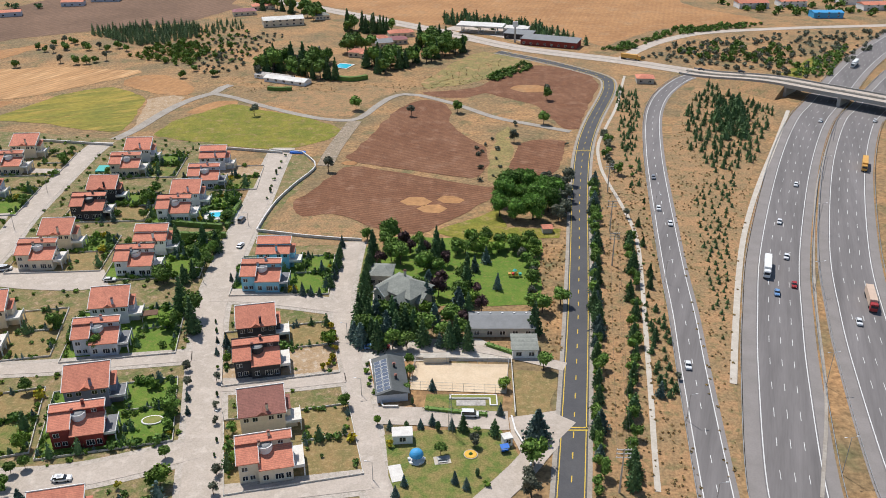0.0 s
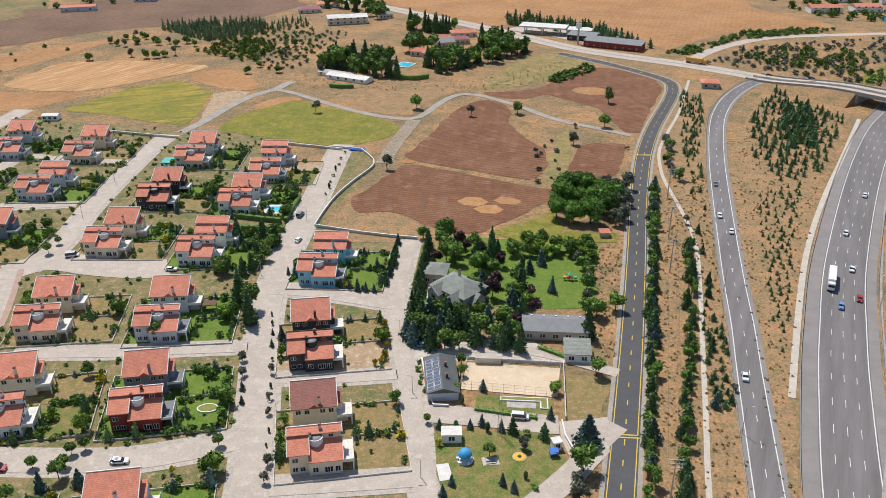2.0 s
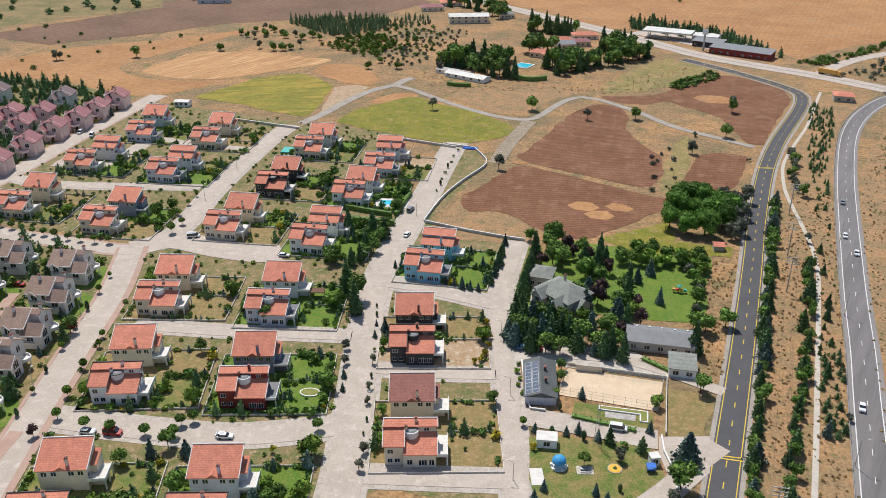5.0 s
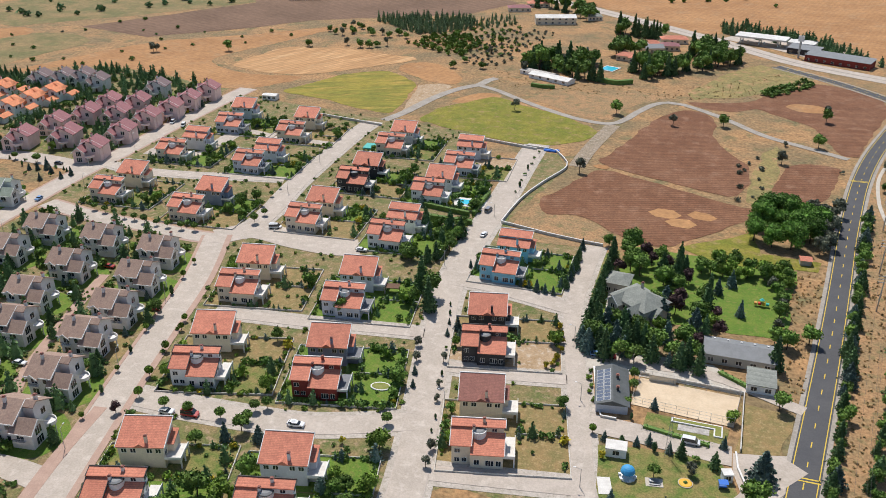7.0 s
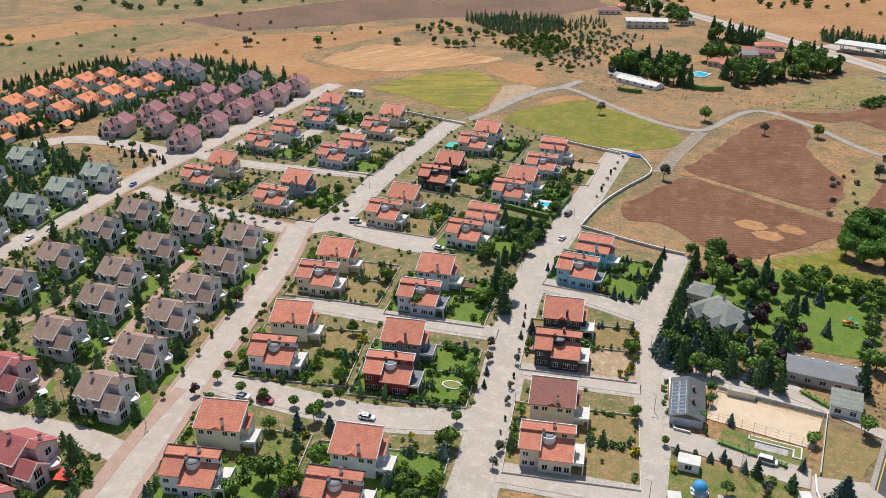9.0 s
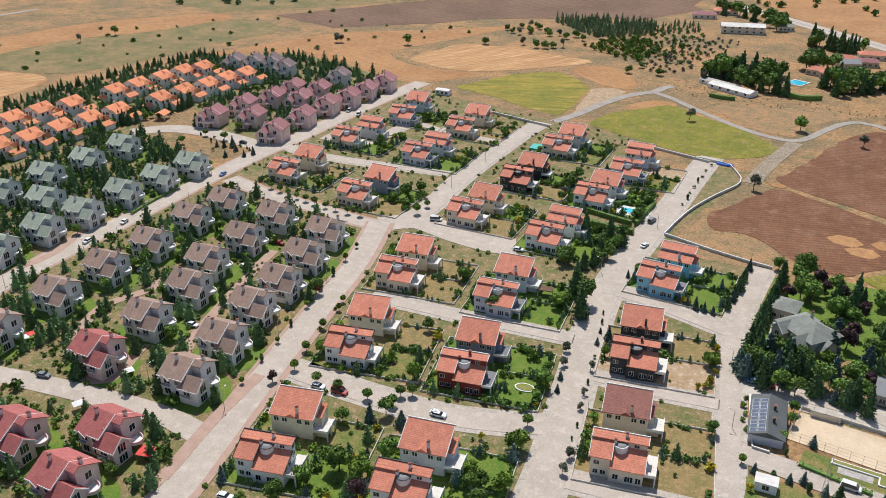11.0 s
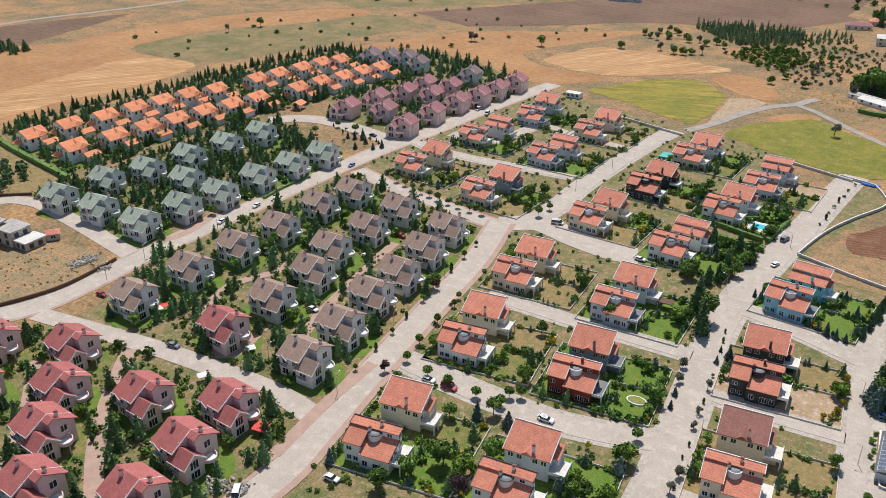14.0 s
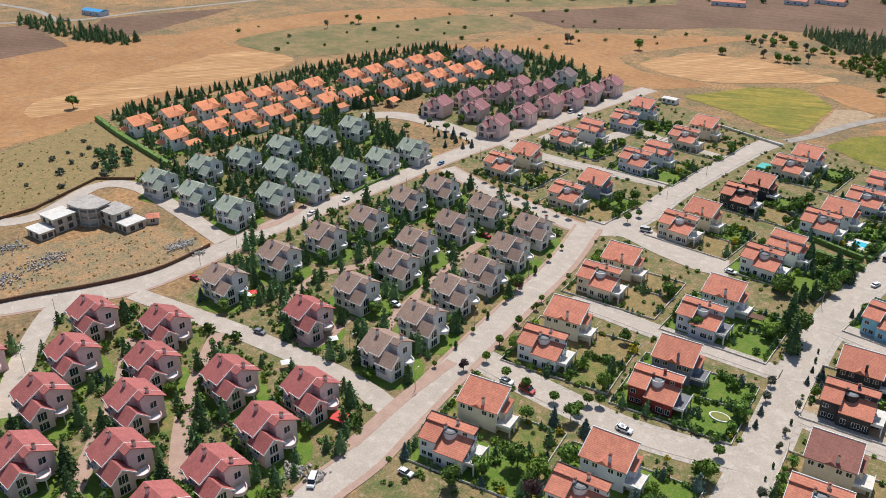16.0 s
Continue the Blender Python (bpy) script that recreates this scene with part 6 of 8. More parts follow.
def bushes(name, places, material, label, r, tall=1.0, leaves=34):
    """Countless plants as one object: round bushes, or pointed conifers where tall is over 1.3. places: x, y and radius."""
    vs, fs = [], []
    for x, y, s in places:
        c = []
        top = s * tall * 1.55
        for k in range(leaves if tall < 1.3 else int(leaves * 2.3)):
            if tall < 1.3:
                v = Vector((r.gauss(0, 1), r.gauss(0, 1), r.gauss(0, 1))).normalized() * s * r.uniform(0.6, 1.0)
                c.append((x + v.x, y + v.y, abs(v.z) * tall + s * 0.35 * tall + 0.1))
            else:
                t = r.random() ** 1.3
                a, w = r.uniform(0, 6.28), s * 1.2 * (1 - t) * r.uniform(0.55, 1.1) + 0.05 * s
                c.append((x + w * math.cos(a), y + w * math.sin(a), top * (0.06 + 0.92 * t)))
        a, b = tufts(c, s * (0.55 if tall < 1.3 else 0.34), r, 1, 0.0 if tall < 1.3 else 0.5)
        o = len(vs)
        vs += a
        fs += [tuple(i + o for i in f) for f in b]
        if tall < 1.3:
            core(vs, fs, (x, y, s * 0.6 * tall), (s * 0.6, s * 0.6, s * 0.6 * tall), r, 4, 6)
        else:
            o = len(vs)
            vs += [Vector((x + s * 0.8 * math.cos(k), y + s * 0.8 * math.sin(k), top * 0.05)) for k in (0, 1.26, 2.51, 3.77, 5.03)] + [Vector((x, y, top * 0.9))]
            fs += [(o + k, o + (k + 1) % 5, o + 5) for k in range(5)]
    return tagged(new(name, mesh(name, vs, fs, material)), label, "plants", kind="stuff")


def scatter(name, poly, n, size, material, label, seed, tall=1.0, apart=2.0, clear=False):
    """Plants strewn over a piece of ground, clear of houses and streets where asked."""
    r = random.Random(seed)
    at = []
    for x, y in spots(poly, n, r, apart):
        if clear and (noise.noise((x * 0.13, y * 0.13, seed)) < (-0.06 if size < 1.2 else -0.3) or not free(x, y, 0.4)):
            continue
        at.append((x, y, size * r.uniform(0.6, 1.35)))
    return bushes(name, at, material, label, r, tall)


# planting beds along the walls of the villa gardens
BEDS = {k: [] for k in ("hedge", "leaf", "leaf_bright", "needle", "needle_blue", "yellow_leaf")}
bed = random.Random(23)
for i, m in enumerate(LOTS):
    for kind, (y0, y1) in ((GARDEN_FRONT[i], (-2.9, 12.6)), (GARDEN_REAR[i], (13.9, 26.4))):
        full = {"lawn": 0.92, "mixlawn": 0.8, "drylawn": 0.42, "bare": 0.15}[kind]
        rim = [(x, y) for x in np.arange(17.8, 30.2, 1.15) for y in (y0, y1)] + [(30.0, y) for y in np.arange(y0, y1, 1.15)] + [(x, y0) for x in np.arange(-3.4, 16, 1.3)] + [(-3.2, y) for y in np.arange(y0, y1, 1.4)] + [(17.9, y) for y in np.arange(y0, y1, 1.8)]
        for x, y in rim:
            thick = noise.noise((x * 0.2 + i * 7, y * 0.2, 3.0)) * 0.9 + full
            if bed.random() < thick * 0.82:
                q = m @ Vector((x + bed.uniform(-0.5, 0.5), y + bed.uniform(-0.5, 0.5), 0))
                if free(q.x, q.y, 0.1):
                    mt = bed.choice(["hedge", "hedge", "leaf", "leaf_bright", "needle", "needle_blue", "yellow_leaf" if bed.random() < 0.3 else "leaf"])
                    BEDS[mt].append((q.x, q.y, bed.uniform(0.45, 1.05) if bed.random() < 0.8 else bed.uniform(1.1, 2.0)))
        for _ in range(int(2.5 * full)):
            q = m @ Vector((bed.uniform(18, 30), bed.uniform(y0, y1), 0))
            if kind in ("lawn", "mixlawn") and bed.random() < 0.7 and free(q.x, q.y, 0.5):
                BEDS[bed.choice(["leaf", "leaf", "leaf_bright", "needle"])].append((q.x, q.y, bed.uniform(1.2, 2.3)))
for mt, lb in (("hedge", "dark green shrubs in garden beds"), ("leaf", "green shrubs and small trees in garden beds"), ("leaf_bright", "light green shrubs in garden beds"), ("yellow_leaf", "golden shrubs in garden beds")):
    bushes("garden_bed", BEDS[mt], mt, lb, bed, 1.05, 40)
for mt, lb in (("needle", "small dark conifers in garden beds"), ("needle_blue", "small blue-grey conifers in garden beds")):
    bushes("garden_bed", BEDS[mt], mt, lb, bed, 1.9, 34)

scatter("pine_plantation", [(-284.6, 685.4), (-231.2, 647.0), (-214.4, 657.1), (-194.7, 675.7), (-204.2, 711.8), (-233.4, 713.2), (-259.7, 705.7), (-277.0, 700.7)], 330, 1.75, "pine", "plantation of upright young conifers", 1, 2.6, 3.6)
scatter("pine_plantation", [(-194.7, 675.7), (-164.8, 706.4), (-172.6, 738.3), (-190.1, 733.0), (-204.2, 711.8)], 110, 1.1, "pine", "thin rows of small young conifers", 30, 2.6, 4.5)
scatter("grove", [(-230.6, 612.6), (-212.8, 603.0), (-190.1, 588.9), (-176.8, 584.6), (-178.1, 612.5), (-173.3, 623.1), (-183.2, 648.5), (-201.7, 651.7), (-221.3, 643.5), (-225.3, 628.7)], 60, 2.6, "leaf_bright", "light green orchard trees in rough grass", 2, 1.0, 5.5)
for (x, y), k in zip([(-304.9, 635.4), (-296.2, 628.3), (-297.4, 648.8), (-292.7, 654.7), (-288.1, 656.8), (-282.8, 651.2), (-282.6, 634.2), (-289.2, 624.9), (-285.8, 637.8), (-273.4, 641.9), (-266.5, 632.9), (-259.2, 636.8), (-251.4, 629.7), (-246.1, 639.0), (-236.5, 630.1), (-271.6, 594.6), (-258.8, 590.1), (-252.1, 591.9), (-247.1, 597.0), (-241.5, 602.1), (-297.4, 582.5), (-153.4, 559.5), (-169.6, 572.4), (-157.6, 596.4), (-173.6, 554.5), (-164.9, 609.5), (-160.5, 636.1)], itertools.cycle(("orchard", "orchard", "orchard", "olive"))):
    plant(k, x, y, 1.15, "orchard trees")
scatter("scrub", [(-164.9, 562.0), (-139.6, 570.3), (-139.4, 627.7), (-123.6, 686.1), (-161.1, 689.2), (-180.2, 654.3), (-177.2, 609.1)], 90, 1.3, "olive", "scattered bushes on rough grass", 21, 0.9, 5)
for x, y in spots([(-50.9, 555.4), (-28.5, 576.2), (-5.5, 600.7), (18.5, 629.5), (14.7, 637.7), (-9.9, 614.5), (-26.6, 595.0), (-39.7, 581.9)], 30, rng, 4):
    plant(rng.choice(["farm", "farm", "farm", "poplar"]), x, y, rng.uniform(0.95, 1.2), "farm trees")
for x, y in spots([(-127.9, 554.6), (-117.0, 565.4), (-108.2, 569.1), (-81.8, 580.0), (-78.6, 595.0), (-86.7, 608.5), (-99.9, 594.5), (-117.2, 583.2)], 36, rng, 4):
    plant(rng.choice(["farm", "poplar", "olive", "farm", "cedar"]), x, y, rng.uniform(1.0, 1.5), "farm trees")
for x, y in spots([(-101.3, 554.2), (-84.0, 550.3), (-69.4, 549.2), (-74.1, 555.9), (-93.0, 569.1)], 9, rng, 5):
    plant(rng.choice(["farm", "poplar", "farm"]), x, y, rng.uniform(0.9, 1.3), "farm trees")
for x, y in spots([(-62.9, 577.7), (-39.9, 583.4), (-32.5, 600.4), (-48.1, 624.5), (-60.1, 628.2), (-70.7, 619.4), (-75.0, 635.5), (-70.6, 646.6), (-61.2, 636.6), (-35.5, 612.8)], 24, rng, 4):
    plant(rng.choice(["farm", "farm", "poplar", "olive"]), x, y, rng.uniform(1.0, 1.4), "farm trees")
for x, y in spots([(-79.2, 693.0), (-59.6, 690.5), (-40.5, 688.2), (-39.4, 698.9), (-61.0, 702.6), (-79.2, 709.2)], 14, rng, 5):
    plant(rng.choice(["poplar", "farm", "poplar"]), x, y, rng.uniform(1.0, 1.3), "farm trees")
for x, y in spots([(-21.1, 644.3), (-4.7, 660.0), (11.0, 640.4), (0.3, 631.8), (-14.4, 629.9)], 12, rng, 4):
    plant(rng.choice(["poplar", "farm", "farm"]), x, y, rng.uniform(1.1, 1.4), "farm trees")
for x, y in spots([(-170.1, 785.1), (-149.7, 786.4), (-128.4, 754.7), (-108.7, 737.7), (-103.6, 764.9), (-112.5, 774.4), (-144.0, 795.9), (-169.0, 815.1), (-178.0, 819.1)], 22, rng, 5):
    plant(rng.choice(["farm", "farm", "poplar"]), x, y, rng.uniform(0.9, 1.2), "farmhouse trees")
hedge([(-72.5, 551.5), (-60.3, 547.3), (-50.5, 552.7)], 3.0, 3.0, "tall green hedge in front of the farm")
hedge([(-111.6, 526.1), (-104.0, 524.4), (-96.2, 525.5)], 2.4, 2.4, "green hedge beside the white farm shed")
scatter("conifer_belt", [(0.5, 752.1), (22.9, 757.1), (55.8, 728.4), (82.4, 706.0), (112.3, 656.9), (113.7, 638.3), (95.8, 664.7), (53.7, 697.3), (2.9, 723.8)], 75, 2.4, "needle", "belt of conifers behind the petrol station", 9, 1.9, 4)
scatter("scrub", [(117.4, 634.7), (153.4, 664.7), (195.8, 710.4), (272.6, 728.4), (263.2, 714.8), (179.4, 680.7), (137.3, 627.5)], 90, 2.2, "leaf", "scrub along the slip road", 10, 0.9, 3)
scatter("scrub", [(141.1, 605.3), (183.0, 658.9), (283.6, 693.1), (364.0, 699.5), (320.0, 631.1), (246.5, 552.0), (184.2, 584.5)], 240, 1.9, "olive", "scrub on the dry slope", 11, 0.9, 4)
scatter("scrub", [(171.0, 627.5), (218.2, 658.9), (264.0, 640.1), (244.5, 566.4), (206.9, 594.0), (180.0, 613.7)], 60, 2.6, "leaf", "green bushes on the slope", 12, 1.0, 5)
scatter("scrub", [(234.1, 559.1), (274.9, 613.7), (310.9, 649.4), (260.7, 559.1)], 60, 2.0, "leaf", "green bushes beside the motorway", 13, 0.8, 4)
scatter("young_trees", [(145.7, 488.8), (171.3, 538.2), (196.1, 483.2), (155.0, 394.3), (132.3, 379.0), (127.7, 419.1)], 190, 1.3, "needle", "rows of young conifers on the embankment", 14, 2.0, 3.2)
scatter("young_trees", [(165.9, 500.4), (181.4, 500.4), (161.6, 428.0), (147.9, 432.6)], 30, 2.8, "needle", "clump of dark pines on the embankment", 15, 1.3, 4)
scatter("young_trees", [(117.6, 364.7), (140.4, 379.0), (107.9, 280.8), (90.7, 227.0), (92.6, 248.0), (103.9, 305.0)], 110, 0.8, "needle", "small planted conifers in dry grass", 16, 1.6, 3)
scatter("young_trees", [(110.1, 525.1), (126.3, 525.1), (101.0, 419.1), (93.8, 364.7), (88.0, 364.7), (95.5, 437.2)], 80, 1.0, "needle", "rows of young conifers on the verge", 17, 2.0, 2.5)
scatter("scrub", [(70.6, 255.6), (76.7, 248.0), (69.3, 203.0), (65.5, 197.6), (64.9, 220.7)], 26, 1.1, "needle", "small conifers beside the slip road", 18, 1.6, 3)
scatter("scrub", [(28.6, 552.0), (58.5, 594.0), (61.1, 578.3), (35.7, 545.0)], 26, 2.4, "leaf", "line of bushes above the ploughed field", 19, 0.8, 3)
scatter("scrub", [(17.2, 437.2), (29.2, 432.6), (27.9, 364.7), (17.4, 364.7)], 10, 1.5, "olive", "bushes between the fields", 20, 0.9, 5)
scatter("scrub", [(-203.3, 688.9), (-166.7, 710.3), (-134.6, 640.1), (-146.7, 597.2), (-182.9, 597.2), (-204.9, 631.1)], 60, 1.8, "leaf", "scattered bushes on rough grass", 21, 0.9, 6)
scatter("scrub", [(-423.7, 120.7), (-448.0, 168.2), (-393.7, 173.5), (-374.6, 149.5), (-380.1, 114.8)], 14, 1.9, "olive", "bushes on rough grass", 22, 0.9, 9)
scatter("scrub", [(-414.8, 158.0), (-412.1, 176.5), (-388.2, 167.7), (-382.0, 150.2), (-396.5, 148.3)], 16, 2.4, "needle", "dark pines on rough grass", 23, 1.2, 4)
scatter("conifer_belt", [(-790.6, 258.9), (-751.2, 282.0), (-674.4, 291.2), (-644.9, 298.2), (-626.3, 284.3), (-677.0, 260.0), (-764.9, 251.7)], 90, 2.3, "needle", "far plot of dark conifers", 24, 1.8, 4)
scatter("scrub", [(-630.2, 342.0), (-603.6, 466.0), (-479.4, 628.4), (-305.2, 615.4), (-385.3, 508.1), (-526.5, 352.3)], 40, 1.7, "leaf", "lone bushes in the fields", 25, 0.9, 20)
scatter("scrub", [(-512.3, 937.7), (70.4, 937.7), (64.6, 853.7), (-462.2, 838.5)], 70, 3.5, "leaf", "far trees", 27, 1.0, 12)
scatter("scrub", [(252.5, 937.7), (556.0, 937.7), (456.8, 757.1), (284.0, 762.0), (255.2, 838.5)], 150, 3.5, "leaf", "far trees and gardens", 28, 0.9, 9)
scatter("scrub", [(-725.0, 600.3), (-290.0, 1095.8), (-243.2, 939.4), (-462.3, 692.4), (-625.1, 551.9)], 60, 3.5, "needle", "far trees at the field's edge", 29, 1.0, 12)
for i, (x, y) in enumerate([(-109.6, 472.3), (-51.5, 483.2), (-20.8, 483.2), (-18.4, 472.3), (8.6, 477.7), (40.6, 454.7), (37.8, 426.2), (56.7, 456.7), (22.6, 420.9), (65.5, 518.7), (63.7, 502.8), (65.1, 420.9), (-399.7, 529.6), (-348.3, 550.1), (-300.2, 585.1), (-573.4, 430.2), (-569.2, 460.2), (-547.4, 505.7), (-397.1, 530.2), (-501.1, 184.7), (-509.1, 561.9)]):
    plant(("olive", "tree", "scrub")[i % 3], x, y, 1.3, "field trees")

ESTATES = (([(-243.8, 116.7), (-274.5, 159.7), (-272.2, 274.5), (-191.1, 263.7), (-154.2, 136.8), (-177.6, 129.7)], 330), ([(-367.1, 157.2), (-378.0, 304.8), (-284.7, 275.0), (-280.9, 153.2)], 300), ([(-277.2, 82.8), (-241.7, 113.4), (-157.7, 133.2), (-138.4, 91.5), (-148.9, 56.7), (-186.1, 19.0), (-258.9, 47.3)], 420),
           ([(-468.9, 192.4), (-458.8, 443.8), (-401.2, 432.3), (-377.7, 350.4), (-382.3, 308.4), (-376.4, 179.8)], 330), ([(-373.4, 351.2), (-435.6, 444.5), (-400.4, 480.3), (-297.7, 460.9), (-290.7, 327.9)], 300), ([(-139.1, 118.9), (-169.0, 235.1), (-184.4, 270.4), (-277.6, 279.9), (-292.7, 339.4), (-283.0, 451.8), (-174.5, 432.7), (-123.0, 425.8), (-32.4, 180.1), (-121.9, 89.2)], 640))
for i, (poly, n) in enumerate(ESTATES):
    scatter("garden_shrubs", poly, int(n * 1.9), 0.85, "hedge", "countless low garden shrubs between the houses", 40 + i, 0.8, 1.0, True)
    scatter("garden_shrubs", poly, int(n * 1.5), 0.8, "leaf_bright", "light green garden shrubs between the houses", 60 + i, 0.8, 1.0, True)
    if i < 5:
        scatter("garden_trees", poly, (200, 400, 160, 620, 340)[i], 2.1, "needle", "crowded dark conifers between the houses", 80 + i, 2.0, 2.8, True)
        scatter("garden_trees", poly, (110, 220, 100, 260, 220)[i], 1.9, "leaf", "crowded garden trees between the houses", 100 + i, 1.0, 3.0, True)
for i, (poly, n) in enumerate((([(80.5, 386.5), (98.5, 386.5), (76.7, 248.0), (67.6, 177.9), (64.8, 156.9), (38.7, 156.9), (57.8, 272.0)], 700), ([(115.3, 410.5), (160.4, 525.1), (196.1, 483.2), (151.1, 386.5), (99.9, 248.0), (85.7, 203.0), (74.4, 160.8), (72.8, 164.9), (80.8, 220.7), (93.4, 295.0)], 800), ([(32.8, 299.9), (49.9, 310.2), (37.4, 220.7), (32.1, 220.7), (34.1, 248.0)], 160), ([(-443.1, 101.0), (-458.1, 144.9), (-469.8, 181.1), (-374.9, 179.0), (-367.1, 157.2), (-372.6, 127.1), (-371.5, 97.0)], 160), ([(-322.2, 79.7), (-315.2, 133.8), (-281.4, 143.2), (-279.5, 120.3), (-297.4, 70.9)], 160), ([(-147.6, 566.3), (-30.9, 538.2), (47.9, 613.7), (27.9, 538.2), (-37.0, 518.7), (-129.6, 518.7)], 250))):
    scatter("dry_grass", poly, n, 0.42, "straw_leaf", "tufts of dry straw-coloured grass", 130 + i, 0.7, 0.5)
for x, y in spots([(-337.7, 315.2), (-296.4, 311.6), (-283.6, 306.8), (-288.0, 290.3), (-316.6, 301.6)], 16, rng, 3):
    plant(rng.choice(["column", "spruce", "young", "shrub"]), x, y, 0.8, "roundabout planting")
for x, y in [(-315.5, 313.6), (-330.8, 298.0), (-329.2, 313.7)]:
    plant("round", x, y, 1.2, "roundabout planting")


# ---- other buildings ----
def block(name, label, x, y, angle, w, d, h, wall, roof, rise=2.2, style="gable", over=0.5, wins=3, category="building"):
    """A plain building, ridge along its width: gable, hip, shed or flat roof, windows along the front and one end."""
    b = thing(name, label, category, at=pose(x, y, 0, 0, 0, angle))
    part("wall", box(B(), -w / 2, w / 2, -d / 2, d / 2, 0, h), wall, b)
    X, Y, k = w / 2 + over, d / 2 + over, 0.22
    z0 = h + 0.02
    if style == "flat":
        part("roof", box(B(), -X, X, -Y, Y, h, h + 0.35, 0.04), roof, b)
    elif style == "shed":
        bm = plate(B(), [(-X, -Y, z0 + k), (X, -Y, z0 + k), (X, Y, z0 + rise + k), (-X, Y, z0 + rise + k)], k)
        part("roof", bm, roof, b)
        part("back_wall", prism(B(), [(-w / 2, -d / 2), (w / 2, -d / 2), (w / 2, d / 2), (-w / 2, d / 2)], h - 0.1, (h, h, h + rise, h + rise)), wall, b)
    else:
        r = 0 if style == "gable" else min(d / 2, w / 2 - 0.5)
        bm = B()
        v = [bm.verts.new(p) for p in ((-X, -Y, z0), (X, -Y, z0), (X, Y, z0), (-X, Y, z0), (-X + r, 0, z0 + rise), (X - r, 0, z0 + rise))]
        for f in ((0, 1, 5, 4), (2, 3, 4, 5), (1, 2, 5), (3, 0, 4), (3, 2, 1, 0)):
            bm.faces.new([v[i] for i in f])
        part("roof", bm, roof, b)
    for i in range(wins):
        xx = -w / 2 + w * (i + 0.5) / wins
        for z in ([1.0] if h < 5 else [1.0, 4.0]):
            window(b, xx, -d / 2, z, min(1.6, w / wins * 0.5), 1.3)
    return b


x, y = (-13.4, 257.3)
v = block("large_villa", "large stone-coloured villa with grey hipped roof", x, y, -38, 15, 12, 6.8, "stone", "roof_grey", 3.6, "hip", 0.7, 4, "house")
for x0, x1, y0, y1, zs, zr in ((1.2, 6.8, -10, -3, 5.6, 8.0), (-6.6, -1.8, -8.6, -3, 6.2, 8.4)):
    bm = B()
    gable_walls(bm, x0, x1, y0, y1, zs, zr)
    wg = part("wing_wall", bm, "stone", v)
    bm = B()
    gable(bm, x0, x1, y0, y1 + 2, zs, zr, 0.6)
    part("wing_roof", bm, "roof_grey", wg)
    barge(v, x0, x1, y0 - 0.6, zs, zr, 0.6)
    window(v, (x0 + x1) / 2, y0, 1.0, 2.2, 1.8)
    window(v, (x0 + x1) / 2, y0, 4.0, 1.6, 1.5)
bm = B()
gable_walls(bm, -3.2, 3.2, -9.5, -4, 4.6, 7.0)
bmesh.ops.transform(bm, matrix=Matrix.Rotation(radians(90), 4, 'Z'), verts=bm.verts[:])
part("side_wing", bm, "stone", v)
bm = B()
gable(bm, -3.2, 3.2, -9.5, -4, 4.6, 7.0, 0.6)
bmesh.ops.transform(bm, matrix=Matrix.Rotation(radians(90), 4, 'Z'), verts=bm.verts[:])
part("side_wing_roof", bm, "roof_grey", v)
part("glass_porch", box(B(), 6.6, 11.5, -10.5, -6.2, 0, 2.9, 0.05), "roof_white", v, "white glazed porch")
for yy in (-3, 0.5, 4):
    window(v, -7.5, yy, 1.0, 1.3, 1.6, "x", -1)
    window(v, -7.5, yy, 4.2, 1.3, 1.5, "x", -1)
chimney(v, -1, 1.5, 8.5, 11.8, "stone")
x, y = (-22.5, 274.2)
block("annex", "small stone annex with grey hipped roof", x, y, -5, 8, 9, 4.2, "stone", "roof_grey", 2.0, "hip")
x, y = (19.5, 239.8)
b = block("long_building", "long low building with grey sheet roof", x, y, 0, 21, 10, 3.6, "stone", "roof_sheet", 1.8, "gable", 0.5, 5)
for i in range(5):
    part("roof_vent", box(B(), -8 + 4 * i, -7.4 + 4 * i, 2.2, 2.8, 4.6, 5.0), "trim", b)
x, y = (25.9, 226.4)
block("outbuilding", "low outbuilding with green-grey sheet roof", x, y, 0, 8, 8, 3.0, "white", "roof_grey", 0.8, "shed", 0.3, 2)
x, y = (-15.9, 208.8)
sh = block("solar_house", "low house with solar panels on a grey roof", x, y, 98, 18, 9, 3.0, "greywall", "roof_dark", 1.6, "gable", 0.5, 4)
for i in range(9):
    for j in range(2):
        x0, y0 = -8.6 + i * 1.75, 0.5 + j * 2.05
        zf = lambda yy: 3.02 + 1.6 * (1 - yy / 5.0) + 0.1
        bm = plate(B(), [(x0, y0, zf(y0)), (x0 + 1.6, y0, zf(y0)), (x0 + 1.6, y0 + 1.9, zf(y0 + 1.9)), (x0, y0 + 1.9, zf(y0 + 1.9))], 0.05)
        pn = part("solar_panel", bm, "metal", sh, "framed solar panel")
        bm = plate(B(), [(x0 + 0.1, y0 + 0.1, zf(y0 + 0.1) + 0.02), (x0 + 1.5, y0 + 0.1, zf(y0 + 0.1) + 0.02), (x0 + 1.5, y0 + 1.8, zf(y0 + 1.8) + 0.02), (x0 + 0.1, y0 + 1.8, zf(y0 + 1.8) + 0.02)], 0.02)
        part("cell_sheet", bm, "solar", pn)
for xx in (-3, 3):
    chimney(sh, xx, -1.5, 3.5, 5.2, "dark_trim")

